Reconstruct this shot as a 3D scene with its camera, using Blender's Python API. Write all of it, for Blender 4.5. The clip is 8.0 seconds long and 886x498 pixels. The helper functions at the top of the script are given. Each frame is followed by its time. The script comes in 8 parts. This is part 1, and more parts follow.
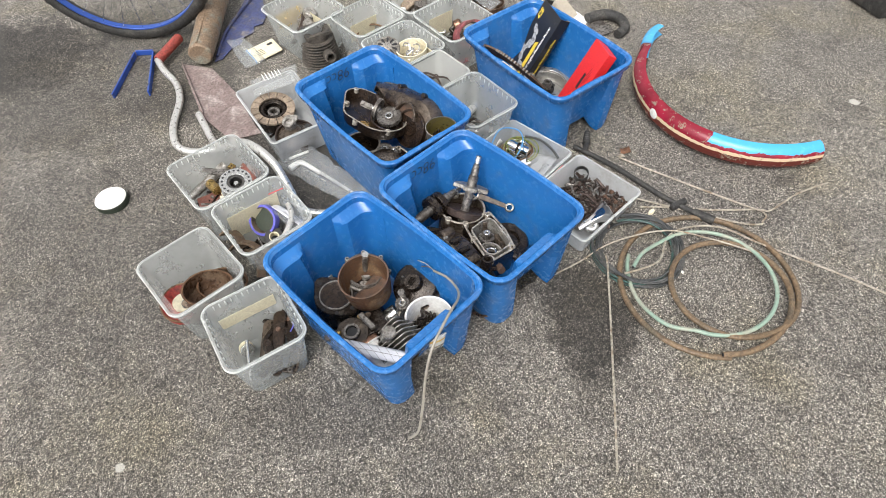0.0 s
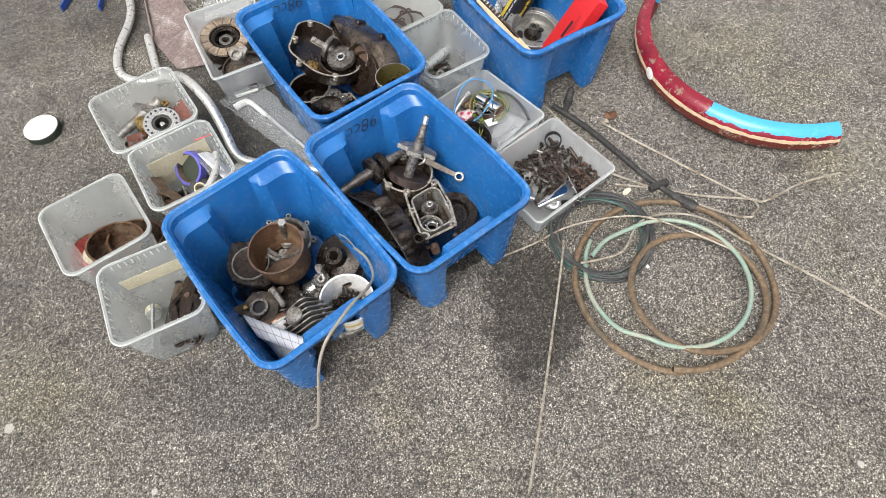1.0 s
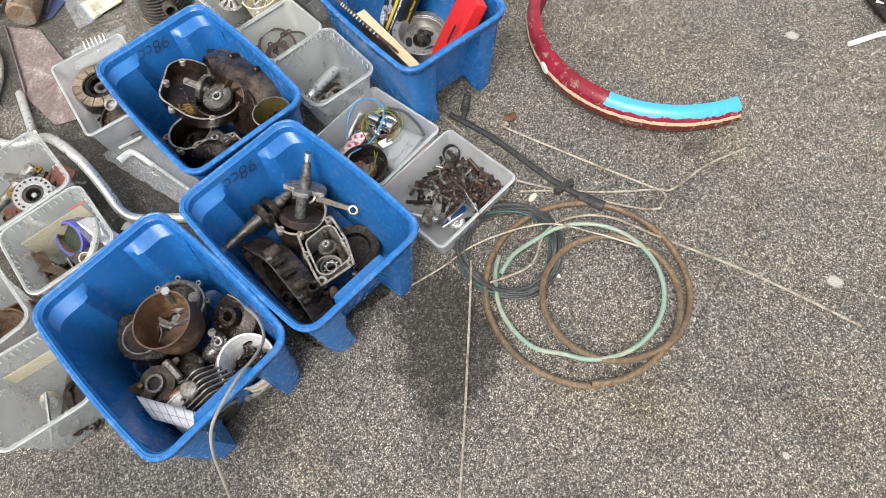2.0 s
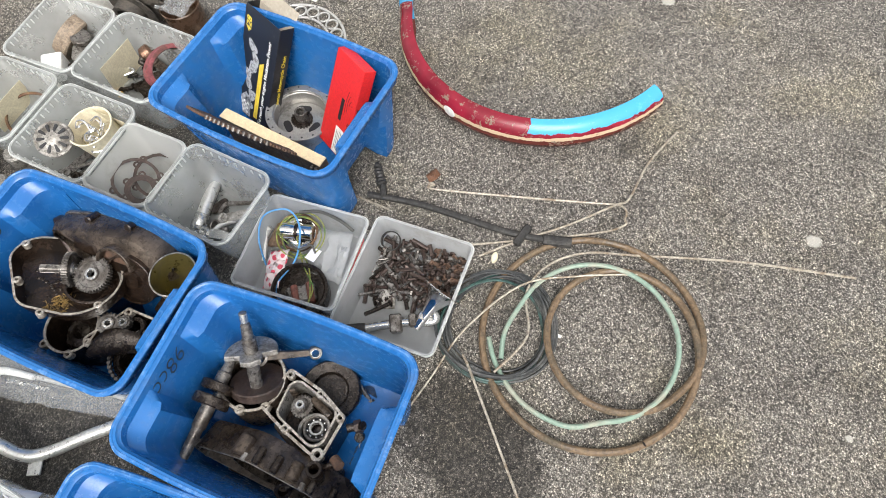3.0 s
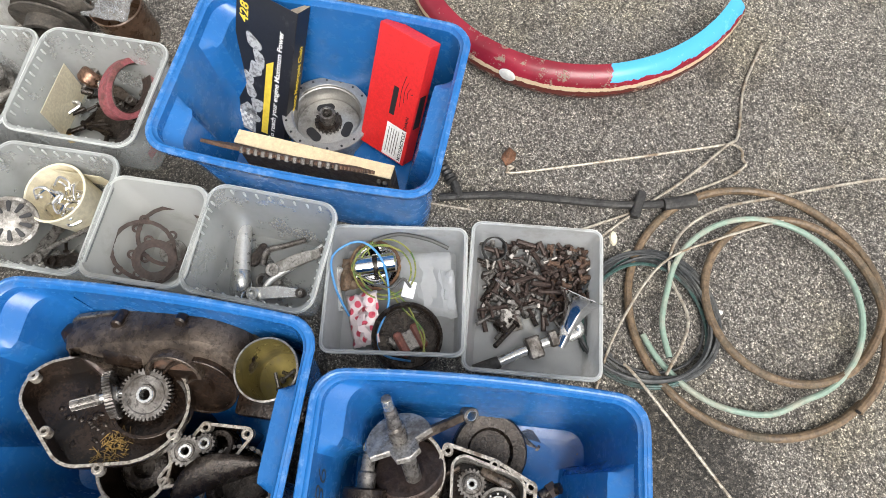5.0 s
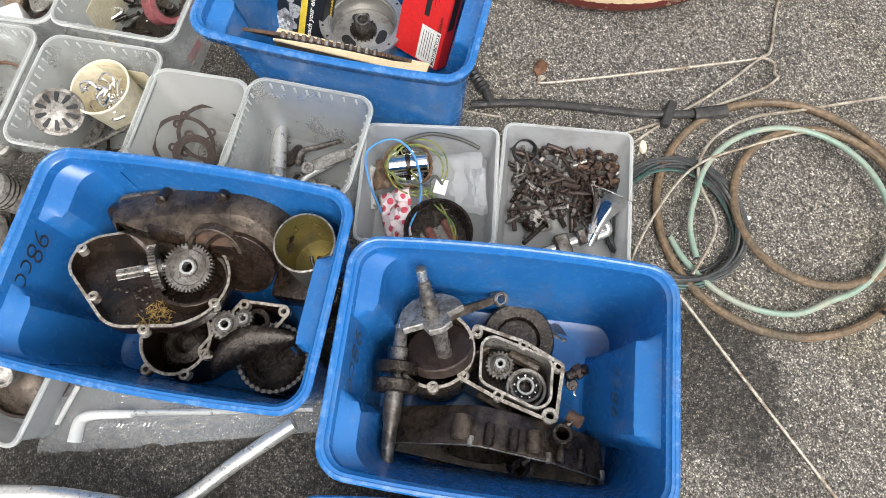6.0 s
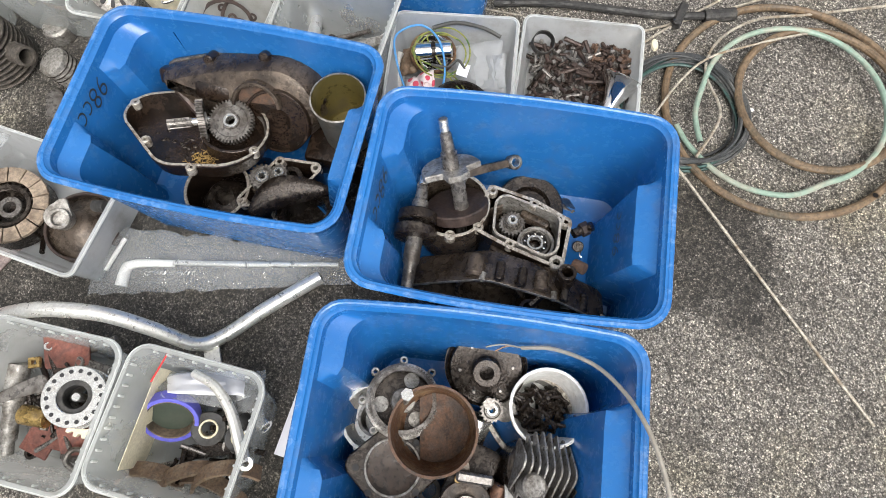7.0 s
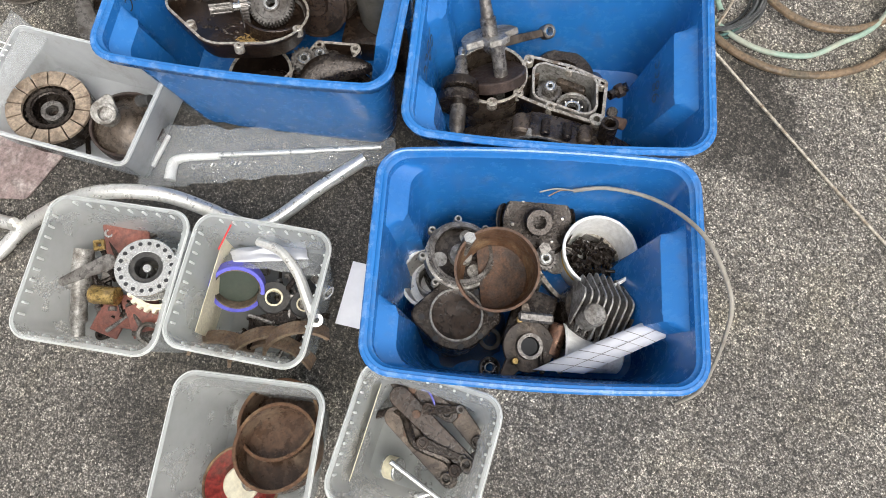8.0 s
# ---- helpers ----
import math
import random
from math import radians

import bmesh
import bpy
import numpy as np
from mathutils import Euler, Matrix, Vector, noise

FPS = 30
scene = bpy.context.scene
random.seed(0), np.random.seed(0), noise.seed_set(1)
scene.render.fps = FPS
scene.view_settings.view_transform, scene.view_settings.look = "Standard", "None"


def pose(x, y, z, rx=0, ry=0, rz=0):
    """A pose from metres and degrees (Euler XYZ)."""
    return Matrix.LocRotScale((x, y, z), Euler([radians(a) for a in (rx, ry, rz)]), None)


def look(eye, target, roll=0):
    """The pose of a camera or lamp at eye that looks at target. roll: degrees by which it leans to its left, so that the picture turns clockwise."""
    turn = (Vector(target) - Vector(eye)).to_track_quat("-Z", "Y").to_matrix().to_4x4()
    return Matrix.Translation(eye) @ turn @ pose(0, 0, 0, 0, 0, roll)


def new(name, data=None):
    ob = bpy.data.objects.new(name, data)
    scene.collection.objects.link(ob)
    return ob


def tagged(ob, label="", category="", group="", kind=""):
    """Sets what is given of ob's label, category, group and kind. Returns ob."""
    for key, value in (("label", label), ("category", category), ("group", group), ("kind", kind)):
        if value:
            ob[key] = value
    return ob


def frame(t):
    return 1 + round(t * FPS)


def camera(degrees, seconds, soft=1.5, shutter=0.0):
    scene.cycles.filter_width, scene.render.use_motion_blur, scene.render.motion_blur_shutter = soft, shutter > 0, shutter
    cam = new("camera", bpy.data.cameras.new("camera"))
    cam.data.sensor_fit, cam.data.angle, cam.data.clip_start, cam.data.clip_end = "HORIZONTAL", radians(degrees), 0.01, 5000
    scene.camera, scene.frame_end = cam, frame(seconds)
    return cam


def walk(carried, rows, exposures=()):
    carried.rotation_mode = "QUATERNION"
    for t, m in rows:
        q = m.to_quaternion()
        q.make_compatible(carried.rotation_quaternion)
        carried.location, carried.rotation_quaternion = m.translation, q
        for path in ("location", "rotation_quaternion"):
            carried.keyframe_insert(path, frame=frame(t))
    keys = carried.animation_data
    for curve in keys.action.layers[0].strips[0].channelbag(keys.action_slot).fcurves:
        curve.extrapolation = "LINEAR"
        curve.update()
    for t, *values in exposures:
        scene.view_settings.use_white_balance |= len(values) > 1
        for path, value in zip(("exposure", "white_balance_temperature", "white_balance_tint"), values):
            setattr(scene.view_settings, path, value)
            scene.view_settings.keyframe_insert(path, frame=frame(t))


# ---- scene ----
cam = camera(71.2, 8.0, 0.5)
PATH = [
    (0, (-0.051, -0.079, 1.274), (0.051, 1.146, -0.304), -4.3),
    (0.5, (0.019, 0.011, 1.234), (0.114, 1.128, -0.423), -4.8),
    (1, (0.186, 0.091, 1.199), (0.151, 1.118, -0.517), -5.2),
    (1.5, (0.331, 0.146, 1.202), (0.287, 1.085, -0.564), -7.6),
    (2, (0.361, 0.204, 1.198), (0.384, 1.155, -0.562), -10.4),
    (2.2, (0.351, 0.242, 1.191), (0.441, 1.178, -0.575), -9.9),
    (3.3, (0.28, 0.63, 1.126), (0.674, 1.331, -0.706), -8.9),
    (3.5, (0.297, 0.69, 1.098), (0.68, 1.354, -0.749), -8.7),
    (4, (0.276, 0.794, 1.043), (0.714, 1.368, -0.822), -4.6),
    (4.2, (0.249, 0.831, 1.028), (0.714, 1.394, -0.834), -4.5),
    (5.3, (0.102, 0.902, 0.988), (0.586, 1.349, -0.901), -2.7),
    (5.5, (0.079, 0.886, 0.98), (0.549, 1.354, -0.907), -4.2),
    (6, (0.014, 0.823, 0.97), (0.44, 1.301, -0.925), -6.3),
    (6.5, (-0.07, 0.736, 0.981), (0.345, 1.232, -0.911), -6.6),
    (7, (-0.146, 0.679, 0.98), (0.235, 1.18, -0.918), -8.4),
    (7.5, (-0.232, 0.651, 0.973), (0.135, 1.117, -0.937), -8.6),
    (8, (-0.34, 0.629, 0.97), (0.024, 1.052, -0.95), -8.5),
]
walk(cam, [(t, look(eye, target, roll)) for t, eye, target, roll in PATH], [(0.0, 0.74), (8.0, 0.74)])

# ---- light ----
world = bpy.data.worlds.new("world")
scene.world = world
world.use_nodes = True
wn = world.node_tree
sky = wn.nodes.new("ShaderNodeTexSky")
sky.sky_type, sky.sun_disc = "NISHITA", False
sky.sun_elevation, sky.sun_rotation = radians(58), radians(205)
sky.dust_density, sky.ozone_density = 4.0, 0.6
wn.nodes["Background"].inputs[1].default_value = 0.15
veil = wn.nodes.new("ShaderNodeHueSaturation")
veil.inputs["Saturation"].default_value = 0.10
wn.links.new(sky.outputs[0], veil.inputs["Color"])
wn.links.new(veil.outputs[0], wn.nodes["Background"].inputs[0])
sun = new("sun", bpy.data.lights.new("sun", "SUN"))
sun.data.energy, sun.data.angle, sun.data.color = 1.5, radians(40), (1.0, 0.965, 0.91)
sun.matrix_world = look((-2.2, -3.2, 6.2), (0, 0, 0))


# ---- materials ----
def nodes_of(name):
    m = bpy.data.materials.new(name)
    m.use_nodes = True
    return m, m.node_tree, m.node_tree.nodes["Principled BSDF"]


def link(t, a, b):
    t.links.new(a, b)


def noise_node(t, scale, detail=4.0, rough=0.6, coord="Object"):
    tc = t.nodes.new("ShaderNodeTexCoord")
    n = t.nodes.new("ShaderNodeTexNoise")
    n.inputs["Scale"].default_value, n.inputs["Detail"].default_value, n.inputs["Roughness"].default_value = scale, detail, rough
    link(t, tc.outputs[coord], n.inputs["Vector"])
    return n


def ramp(t, src, stops):
    r = t.nodes.new("ShaderNodeValToRGB")
    els = r.color_ramp.elements
    while len(els) < len(stops):
        els.new(0.5)
    for e, (p, c) in zip(els, stops):
        e.position, e.color = p, (*c, 1) if len(c) == 3 else c
    link(t, src, r.inputs[0])
    return r


def mix(t, fac, a, b, blend="MIX"):
    m = t.nodes.new("ShaderNodeMix")
    m.data_type, m.blend_type = "RGBA", blend
    for sock, v in ((m.inputs[0], fac), (m.inputs[6], a), (m.inputs[7], b)):
        if isinstance(v, (int, float)):
            sock.default_value = v
        elif isinstance(v, tuple):
            sock.default_value = (*v, 1)
        else:
            link(t, v, sock)
    return m.outputs[2]


def math_node(t, op, a, b=0.0):
    m = t.nodes.new("ShaderNodeMath")
    m.operation = op
    for sock, v in ((m.inputs[0], a), (m.inputs[1], b)):
        if isinstance(v, (int, float)):
            sock.default_value = v
        else:
            link(t, v, sock)
    return m.outputs[0]


def bump(t, b, height, strength, distance=0.002):
    n = t.nodes.new("ShaderNodeBump")
    n.inputs["Strength"].default_value, n.inputs["Distance"].default_value = strength, distance
    link(t, height, n.inputs["Height"])
    link(t, n.outputs[0], b.inputs["Normal"])


def worn(name, base, dirt, rough=0.5, metal=0.0, amount=0.5, big=14.0, fine=160.0, relief=0.25, dirt_rough=0.85, dirt_metal=None):
    """A surface of one colour with dirt or wear in blotches and a fine grain."""
    m, t, b = nodes_of(name)
    n1, n2, n3 = noise_node(t, big, 6, 0.7), noise_node(t, fine, 5, 0.7), noise_node(t, big * 3.1, 5, 0.65)
    hard = relief >= 0.18
    lo, hi = (0.56, 1.34) if hard else (0.84, 1.08)
    blot = ramp(t, n1.outputs["Fac"], [(0.66 - amount * 0.4, (0, 0, 0)), (0.76 - amount * 0.3, (1, 1, 1))])
    col = mix(t, blot.outputs[0], base, dirt)
    grain = ramp(t, n2.outputs["Fac"], [(0.34, (lo,) * 3), (0.66, (hi,) * 3)])
    col = mix(t, 1.0, col, grain.outputs[0], "MULTIPLY")
    cloud = ramp(t, n3.outputs["Fac"], [(0.36, (lo + 0.15, lo + 0.13, lo + 0.11)), (0.62, (1.08, 1.08, 1.08))])
    col = mix(t, 1.0, col, cloud.outputs[0], "MULTIPLY")
    link(t, col, b.inputs["Base Color"])
    r = ramp(t, blot.outputs[0], [(0.0, (rough,) * 3), (1.0, (dirt_rough,) * 3)])
    film = ramp(t, n3.outputs["Fac"], [(0.38, (0.55 if hard else 0.9,) * 3), (0.60, (1.25 if hard else 1.05,) * 3)])
    link(t, mix(t, 1.0, r.outputs[0], film.outputs[0], "MULTIPLY"), b.inputs["Roughness"])
    dm = metal * 0.25 if dirt_metal is None else dirt_metal
    mt = ramp(t, blot.outputs[0], [(0.0, (metal,) * 3), (1.0, (dm,) * 3)])
    link(t, mt.outputs[0], b.inputs["Metallic"])
    h = mix(t, 0.5, n1.outputs["Fac"], n2.outputs["Fac"])
    bump(t, b, h, min(1.0, relief * (1.7 if hard else 1.0)), 0.002)
    return m


def asphalt():
    m, t, b = nodes_of("asphalt")
    tc = t.nodes.new("ShaderNodeTexCoord")
    warp = noise_node(t, 260, 3, 0.7)
    bent = t.nodes.new("ShaderNodeMix")
    bent.data_type, bent.blend_type = "RGBA", "LINEAR_LIGHT"
    bent.inputs[0].default_value = 0.0026
    link(t, tc.outputs["Object"], bent.inputs[6]), link(t, warp.outputs["Color"], bent.inputs[7])
    v = t.nodes.new("ShaderNodeTexVoronoi")
    v.inputs["Scale"].default_value = 400
    link(t, bent.outputs[2], v.inputs["Vector"])
    v2 = t.nodes.new("ShaderNodeTexVoronoi")
    v2.inputs["Scale"].default_value = 205
    link(t, bent.outputs[2], v2.inputs["Vector"])
    stone = ramp(t, v.outputs["Color"], [(0.10, (0.066, 0.062, 0.057)), (0.42, (0.200, 0.190, 0.175)), (0.68, (0.350, 0.336, 0.313)), (0.90, (0.70, 0.675, 0.635))])
    stone2 = ramp(t, v2.outputs["Color"], [(0.22, (0.66, 0.655, 0.65)), (0.45, (0.95, 0.94, 0.92)), (0.66, (1.08, 1.06, 1.03)), (0.84, (1.40, 1.37, 1.32))])
    col = mix(t, 1.0, stone.outputs[0], stone2.outputs[0], "MULTIPLY")
    gap = ramp(t, v.outputs["Distance"], [(0.32, (1, 1, 1)), (0.62, (0.36, 0.35, 0.34))])
    col = mix(t, 1.0, col, gap.outputs[0], "MULTIPLY")
    pits = ramp(t, noise_node(t, 75, 5, 0.75).outputs["Fac"], [(0.36, (0.50, 0.49, 0.48)), (0.52, (1.06, 1.06, 1.06))])
    col = mix(t, 0.28, col, pits.outputs[0], "MULTIPLY")
    big, mid = noise_node(t, 1.6, 4), noise_node(t, 8.0, 5, 0.7)
    tone = ramp(t, big.outputs["Fac"], [(0.3, (0.99, 0.98, 0.98)), (0.7, (1.33, 1.30, 1.24))])
    col = mix(t, 1.0, col, tone.outputs[0], "MULTIPLY")
    moss = ramp(t, noise_node(t, 3.3, 5, 0.65).outputs["Fac"], [(0.50, (1.0, 1.0, 1.0)), (0.72, (1.05, 1.02, 0.86))])
    col = mix(t, 1.0, col, moss.outputs[0], "MULTIPLY")
    dark = ramp(t, mid.outputs["Fac"], [(0.36, (0.66, 0.65, 0.64)), (0.50, (1, 1, 1))])
    col = mix(t, 0.8, col, dark.outputs[0], "MULTIPLY")
    # old oil on tarmac in irregular patches, with shade painted between crates and tubs
    sep = t.nodes.new("ShaderNodeSeparateXYZ")
    link(t, tc.outputs["Object"], sep.inputs[0])
    edge = noise_node(t, 11.0, 8, 0.78)
    fray = noise_node(t, 120.0, 4, 0.8)
    wob = math_node(t, "ADD", math_node(t, "MULTIPLY", math_node(t, "SUBTRACT", edge.outputs["Fac"], 0.5), 3.2), math_node(t, "MULTIPLY", math_node(t, "SUBTRACT", fray.outputs["Fac"], 0.5), 1.6))
    wet_shade = None
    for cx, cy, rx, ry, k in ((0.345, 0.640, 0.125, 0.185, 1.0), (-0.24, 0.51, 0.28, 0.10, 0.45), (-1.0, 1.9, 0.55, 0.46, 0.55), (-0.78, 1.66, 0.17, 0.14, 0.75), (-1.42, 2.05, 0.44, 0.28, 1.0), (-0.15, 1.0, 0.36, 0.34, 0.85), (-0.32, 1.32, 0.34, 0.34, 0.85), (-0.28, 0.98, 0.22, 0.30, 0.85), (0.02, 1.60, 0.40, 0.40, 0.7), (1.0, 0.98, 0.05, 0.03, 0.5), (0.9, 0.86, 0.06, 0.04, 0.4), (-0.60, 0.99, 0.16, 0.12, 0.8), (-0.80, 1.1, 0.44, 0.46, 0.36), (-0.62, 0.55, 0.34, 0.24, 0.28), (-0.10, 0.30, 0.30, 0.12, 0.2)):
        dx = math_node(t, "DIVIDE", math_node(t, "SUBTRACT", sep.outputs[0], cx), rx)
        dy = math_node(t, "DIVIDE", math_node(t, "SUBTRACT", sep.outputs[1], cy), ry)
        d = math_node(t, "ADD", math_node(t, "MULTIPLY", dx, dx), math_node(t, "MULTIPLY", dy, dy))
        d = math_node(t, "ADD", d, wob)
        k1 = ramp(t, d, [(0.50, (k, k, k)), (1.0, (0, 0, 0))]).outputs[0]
        wet_shade = k1 if wet_shade is None else math_node(t, "MAXIMUM", wet_shade, k1)
    # oil and painted shade lie in the hollows; the tops of stones stay paler
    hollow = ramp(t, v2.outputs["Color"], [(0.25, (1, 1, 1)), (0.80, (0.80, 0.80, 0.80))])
    col = mix(t, math_node(t, "MULTIPLY", wet_shade, hollow.outputs[0]), col, mix(t, 1.0, col, (0.20, 0.188, 0.175), "MULTIPLY"))
    # pale droppings of paint and gum
    spots = None
    for cx, cy, r in ((1.35, 1.25, 0.017), (1.139, 0.598, 0.016), (-0.72, 0.455, 0.011), (0.9, 0.3, 0.008), (-0.4, 0.32, 0.008)):
        dx, dy = math_node(t, "SUBTRACT", sep.outputs[0], cx), math_node(t, "SUBTRACT", sep.outputs[1], cy)
        d = math_node(t, "SQRT", math_node(t, "ADD", math_node(t, "MULTIPLY", dx, dx), math_node(t, "MULTIPLY", dy, dy)))
        d = math_node(t, "ADD", math_node(t, "DIVIDE", d, r), math_node(t, "MULTIPLY", wob, 0.5))
        k1 = ramp(t, d, [(0.75, (0.8,) * 3), (1.0, (0, 0, 0))]).outputs[0]
        spots = k1 if spots is None else math_node(t, "MAXIMUM", spots, k1)
    col = mix(t, spots, col, (0.55, 0.53, 0.48))
    link(t, col, b.inputs["Base Color"])
    rg = ramp(t, wet_shade, [(0.0, (0.86,) * 3), (1.0, (0.55,) * 3)])
    link(t, rg.outputs[0], b.inputs["Roughness"])
    h = mix(t, 0.35, ramp(t, v.outputs["Distance"], [(0.0, (1, 1, 1)), (0.7, (0, 0, 0))]).outputs[0], v2.outputs["Color"])
    bump(t, b, h, 0.9, 0.003)
    return m


def polypropylene(name, see, tint, rough=0.32, crinkle=0.25):
    """Thin translucent plastic: part lets light straight through, part scatters it."""
    m, t, b = nodes_of(name)
    n = noise_node(t, 22, 4)
    b.inputs["Roughness"].default_value = rough
    soil = ramp(t, noise_node(t, 13, 7, 0.75).outputs["Fac"], [(0.54, (0, 0, 0)), (0.70, (0.6,) * 3)])
    body = ramp(t, n.outputs["Fac"], [(0.35, tuple(0.8 * c for c in tint)), (0.65, tint)]).outputs[0]
    link(t, mix(t, soil.outputs[0], body, (0.30, 0.25, 0.19)), b.inputs["Base Color"])
    bump(t, b, noise_node(t, 34, 5, 0.6).outputs["Fac"], crinkle, 0.002 if crinkle < 0.5 else 0.006)
    tr, tl, m1, m2 = (t.nodes.new(k) for k in ("ShaderNodeBsdfTransparent", "ShaderNodeBsdfTranslucent", "ShaderNodeMixShader", "ShaderNodeMixShader"))
    tr.inputs[0].default_value, tl.inputs[0].default_value = (0.96, 0.97, 0.97, 1), (*tint, 1)
    m1.inputs[0].default_value = 0.45
    link(t, b.outputs[0], m1.inputs[1]), link(t, tl.outputs[0], m1.inputs[2])
    f = ramp(t, n.outputs["Fac"], [(0.3, (see - 0.06,) * 3), (0.7, (see + 0.06,) * 3)])
    link(t, f.outputs[0], m2.inputs[0])
    link(t, m1.outputs[0], m2.inputs[1]), link(t, tr.outputs[0], m2.inputs[2])
    link(t, m2.outputs[0], t.nodes["Material Output"].inputs["Surface"])
    return m


def blue_plastic(name="blue_plastic", rub=0.35):
    m, t, b = nodes_of(name)
    n1, n2 = noise_node(t, 5, 4), noise_node(t, 60, 5, 0.7)
    col = ramp(t, n1.outputs["Fac"], [(0.3, (0.015, 0.120, 0.360)), (0.7, (0.019, 0.148, 0.42))]).outputs[0]
    scuff = ramp(t, n2.outputs["Fac"], [(0.60 - rub * 0.35, (0, 0, 0)), (0.82 - rub * 0.3, (rub,) * 3)])
    col = mix(t, scuff.outputs[0], col, (0.20, 0.34, 0.58))
    # grey grime
    dust = ramp(t, noise_node(t, 11, 6, 0.72).outputs["Fac"], [(0.56, (0, 0, 0)), (0.72, (0.30,) * 3)])
    col = mix(t, dust.outputs[0], col, (0.16, 0.18, 0.21))
    link(t, col, b.inputs["Base Color"])
    link(t, ramp(t, n2.outputs["Fac"], [(0.3, (0.13,) * 3), (0.75, (0.38,) * 3)]).outputs[0], b.inputs["Roughness"])
    bump(t, b, n2.outputs["Fac"], 0.06, 0.001)
    return m


def fender_paint():
    """Dark red enamel with a cream line, flaked, and a later coat of light blue over one end and the tip."""
    m, t, b = nodes_of("fender_paint")
    tc = t.nodes.new("ShaderNodeTexCoord")
    sep = t.nodes.new("ShaderNodeSeparateXYZ")
    link(t, tc.outputs["Object"], sep.inputs[0])
    wob = math_node(t, "MULTIPLY", math_node(t, "SUBTRACT", noise_node(t, 45, 5, 0.75).outputs["Fac"], 0.5), 0.012)
    z = math_node(t, "ADD", sep.outputs[2], wob)
    ang = math_node(t, "ARCTAN2", math_node(t, "MULTIPLY", sep.outputs[1], -1.0), math_node(t, "MULTIPLY", sep.outputs[0], -1.0))
    ang = math_node(t, "ADD", ang, math_node(t, "MULTIPLY", wob, 6.0))
    red = ramp(t, noise_node(t, 12, 4).outputs["Fac"], [(0.35, (0.16, 0.010, 0.020)), (0.7, (0.27, 0.016, 0.034))]).outputs[0]
    low = mix(t, math_node(t, "LESS_THAN", z, 0.046), red, (0.115, 0.024, 0.018))
    line = math_node(t, "MULTIPLY", math_node(t, "GREATER_THAN", z, 0.0445), math_node(t, "LESS_THAN", z, 0.0535))
    col = mix(t, line, low, (0.55, 0.42, 0.28))
    flake = ramp(t, noise_node(t, 40, 7, 0.8).outputs["Fac"], [(0.58, (0, 0, 0)), (0.60, (1, 1, 1))]).outputs[0]
    col = mix(t, flake, col, (0.20, 0.15, 0.11))
    blue = math_node(t, "MULTIPLY", math_node(t, "GREATER_THAN", ang, 0.80), math_node(t, "GREATER_THAN", math_node(t, "ADD", z, math_node(t, "MULTIPLY", wob, 0.8)), 0.0625))
    tip = math_node(t, "LESS_THAN", ang, -0.76)
    col = mix(t, math_node(t, "MAXIMUM", blue, tip), col, (0.06, 0.34, 0.62))
    link(t, col, b.inputs["Base Color"])
    link(t, ramp(t, flake, [(0, (0.24,) * 3), (1, (0.8,) * 3)]).outputs[0], b.inputs["Roughness"])
    bump(t, b, math_node(t, "ADD", flake, noise_node(t, 120, 3).outputs["Fac"]), 0.2, 0.001)
    return m


def ruled_paper(name, base, mark):
    m, t, b = nodes_of(name)
    n = noise_node(t, 30, 3)
    link(t, ramp(t, n.outputs["Fac"], [(0.3, tuple(c * 0.9 for c in base)), (0.7, base)]).outputs[0], b.inputs["Base Color"])
    b.inputs["Roughness"].default_value = 0.8
    bump(t, b, n.outputs["Fac"], mark, 0.003)
    return m


def dotted(name, base, spot, scale):
    m, t, b = nodes_of(name)
    tc = t.nodes.new("ShaderNodeTexCoord")
    v = t.nodes.new("ShaderNodeTexVoronoi")
    v.inputs["Scale"].default_value, v.inputs["Randomness"].default_value = scale, 0.25
    link(t, tc.outputs["Object"], v.inputs["Vector"])
    link(t, ramp(t, v.outputs["Distance"], [(0.34, spot), (0.40, base)]).outputs[0], b.inputs["Base Color"])
    b.inputs["Roughness"].default_value = 0.3
    return m


ASPHALT = asphalt()
BLUE = blue_plastic("blue_plastic", 0.08)
BLUE_RIM = blue_plastic("scuffed_blue_rim", 0.42)
MILKY = polypropylene("milky_plastic", 0.66, (0.75, 0.76, 0.745), 0.20)
WHITISH = polypropylene("whitish_plastic", 0.36, (0.80, 0.80, 0.77), 0.26)
CLEAR = polypropylene("clear_plastic", 0.60, (0.84, 0.85, 0.86), 0.12)
ZIP_BAG = polypropylene("cloudy_bag", 0.66, (0.93, 0.93, 0.94), 0.08, 0.9)
FILM = polypropylene("plastic_film", 0.78, (0.93, 0.94, 0.95), 0.06, 0.9)
OIL_FILM = polypropylene("oil_film", 0.70, (0.050, 0.040, 0.032), 0.12)
FENDER = fender_paint()
OILY = worn("oily_casting", (0.030, 0.022, 0.017), (0.115, 0.098, 0.082), 0.24, 0.45, 0.30, 30, 220, 0.5, 0.5, 0.7)
GREASY = worn("greasy_grey_casting", (0.105, 0.080, 0.060), (0.030, 0.021, 0.015), 0.32, 0.4, 0.55, 28, 220, 0.5, 0.34, 0.3)
OILY_BROWN = worn("oily_brown_casting", (0.036, 0.023, 0.016), (0.014, 0.010, 0.008), 0.20, 0.3, 0.5, 26, 200, 0.5, 0.22, 0.3)
CAST = worn("cast_aluminium", (0.36, 0.345, 0.32), (0.12, 0.105, 0.088), 0.42, 0.5, 0.5, 32, 240, 0.35, 0.7)
FACE = worn("machined_joint_face", (0.50, 0.46, 0.40), (0.15, 0.115, 0.085), 0.40, 0.5, 0.40, 60, 300, 0.2, 0.7)
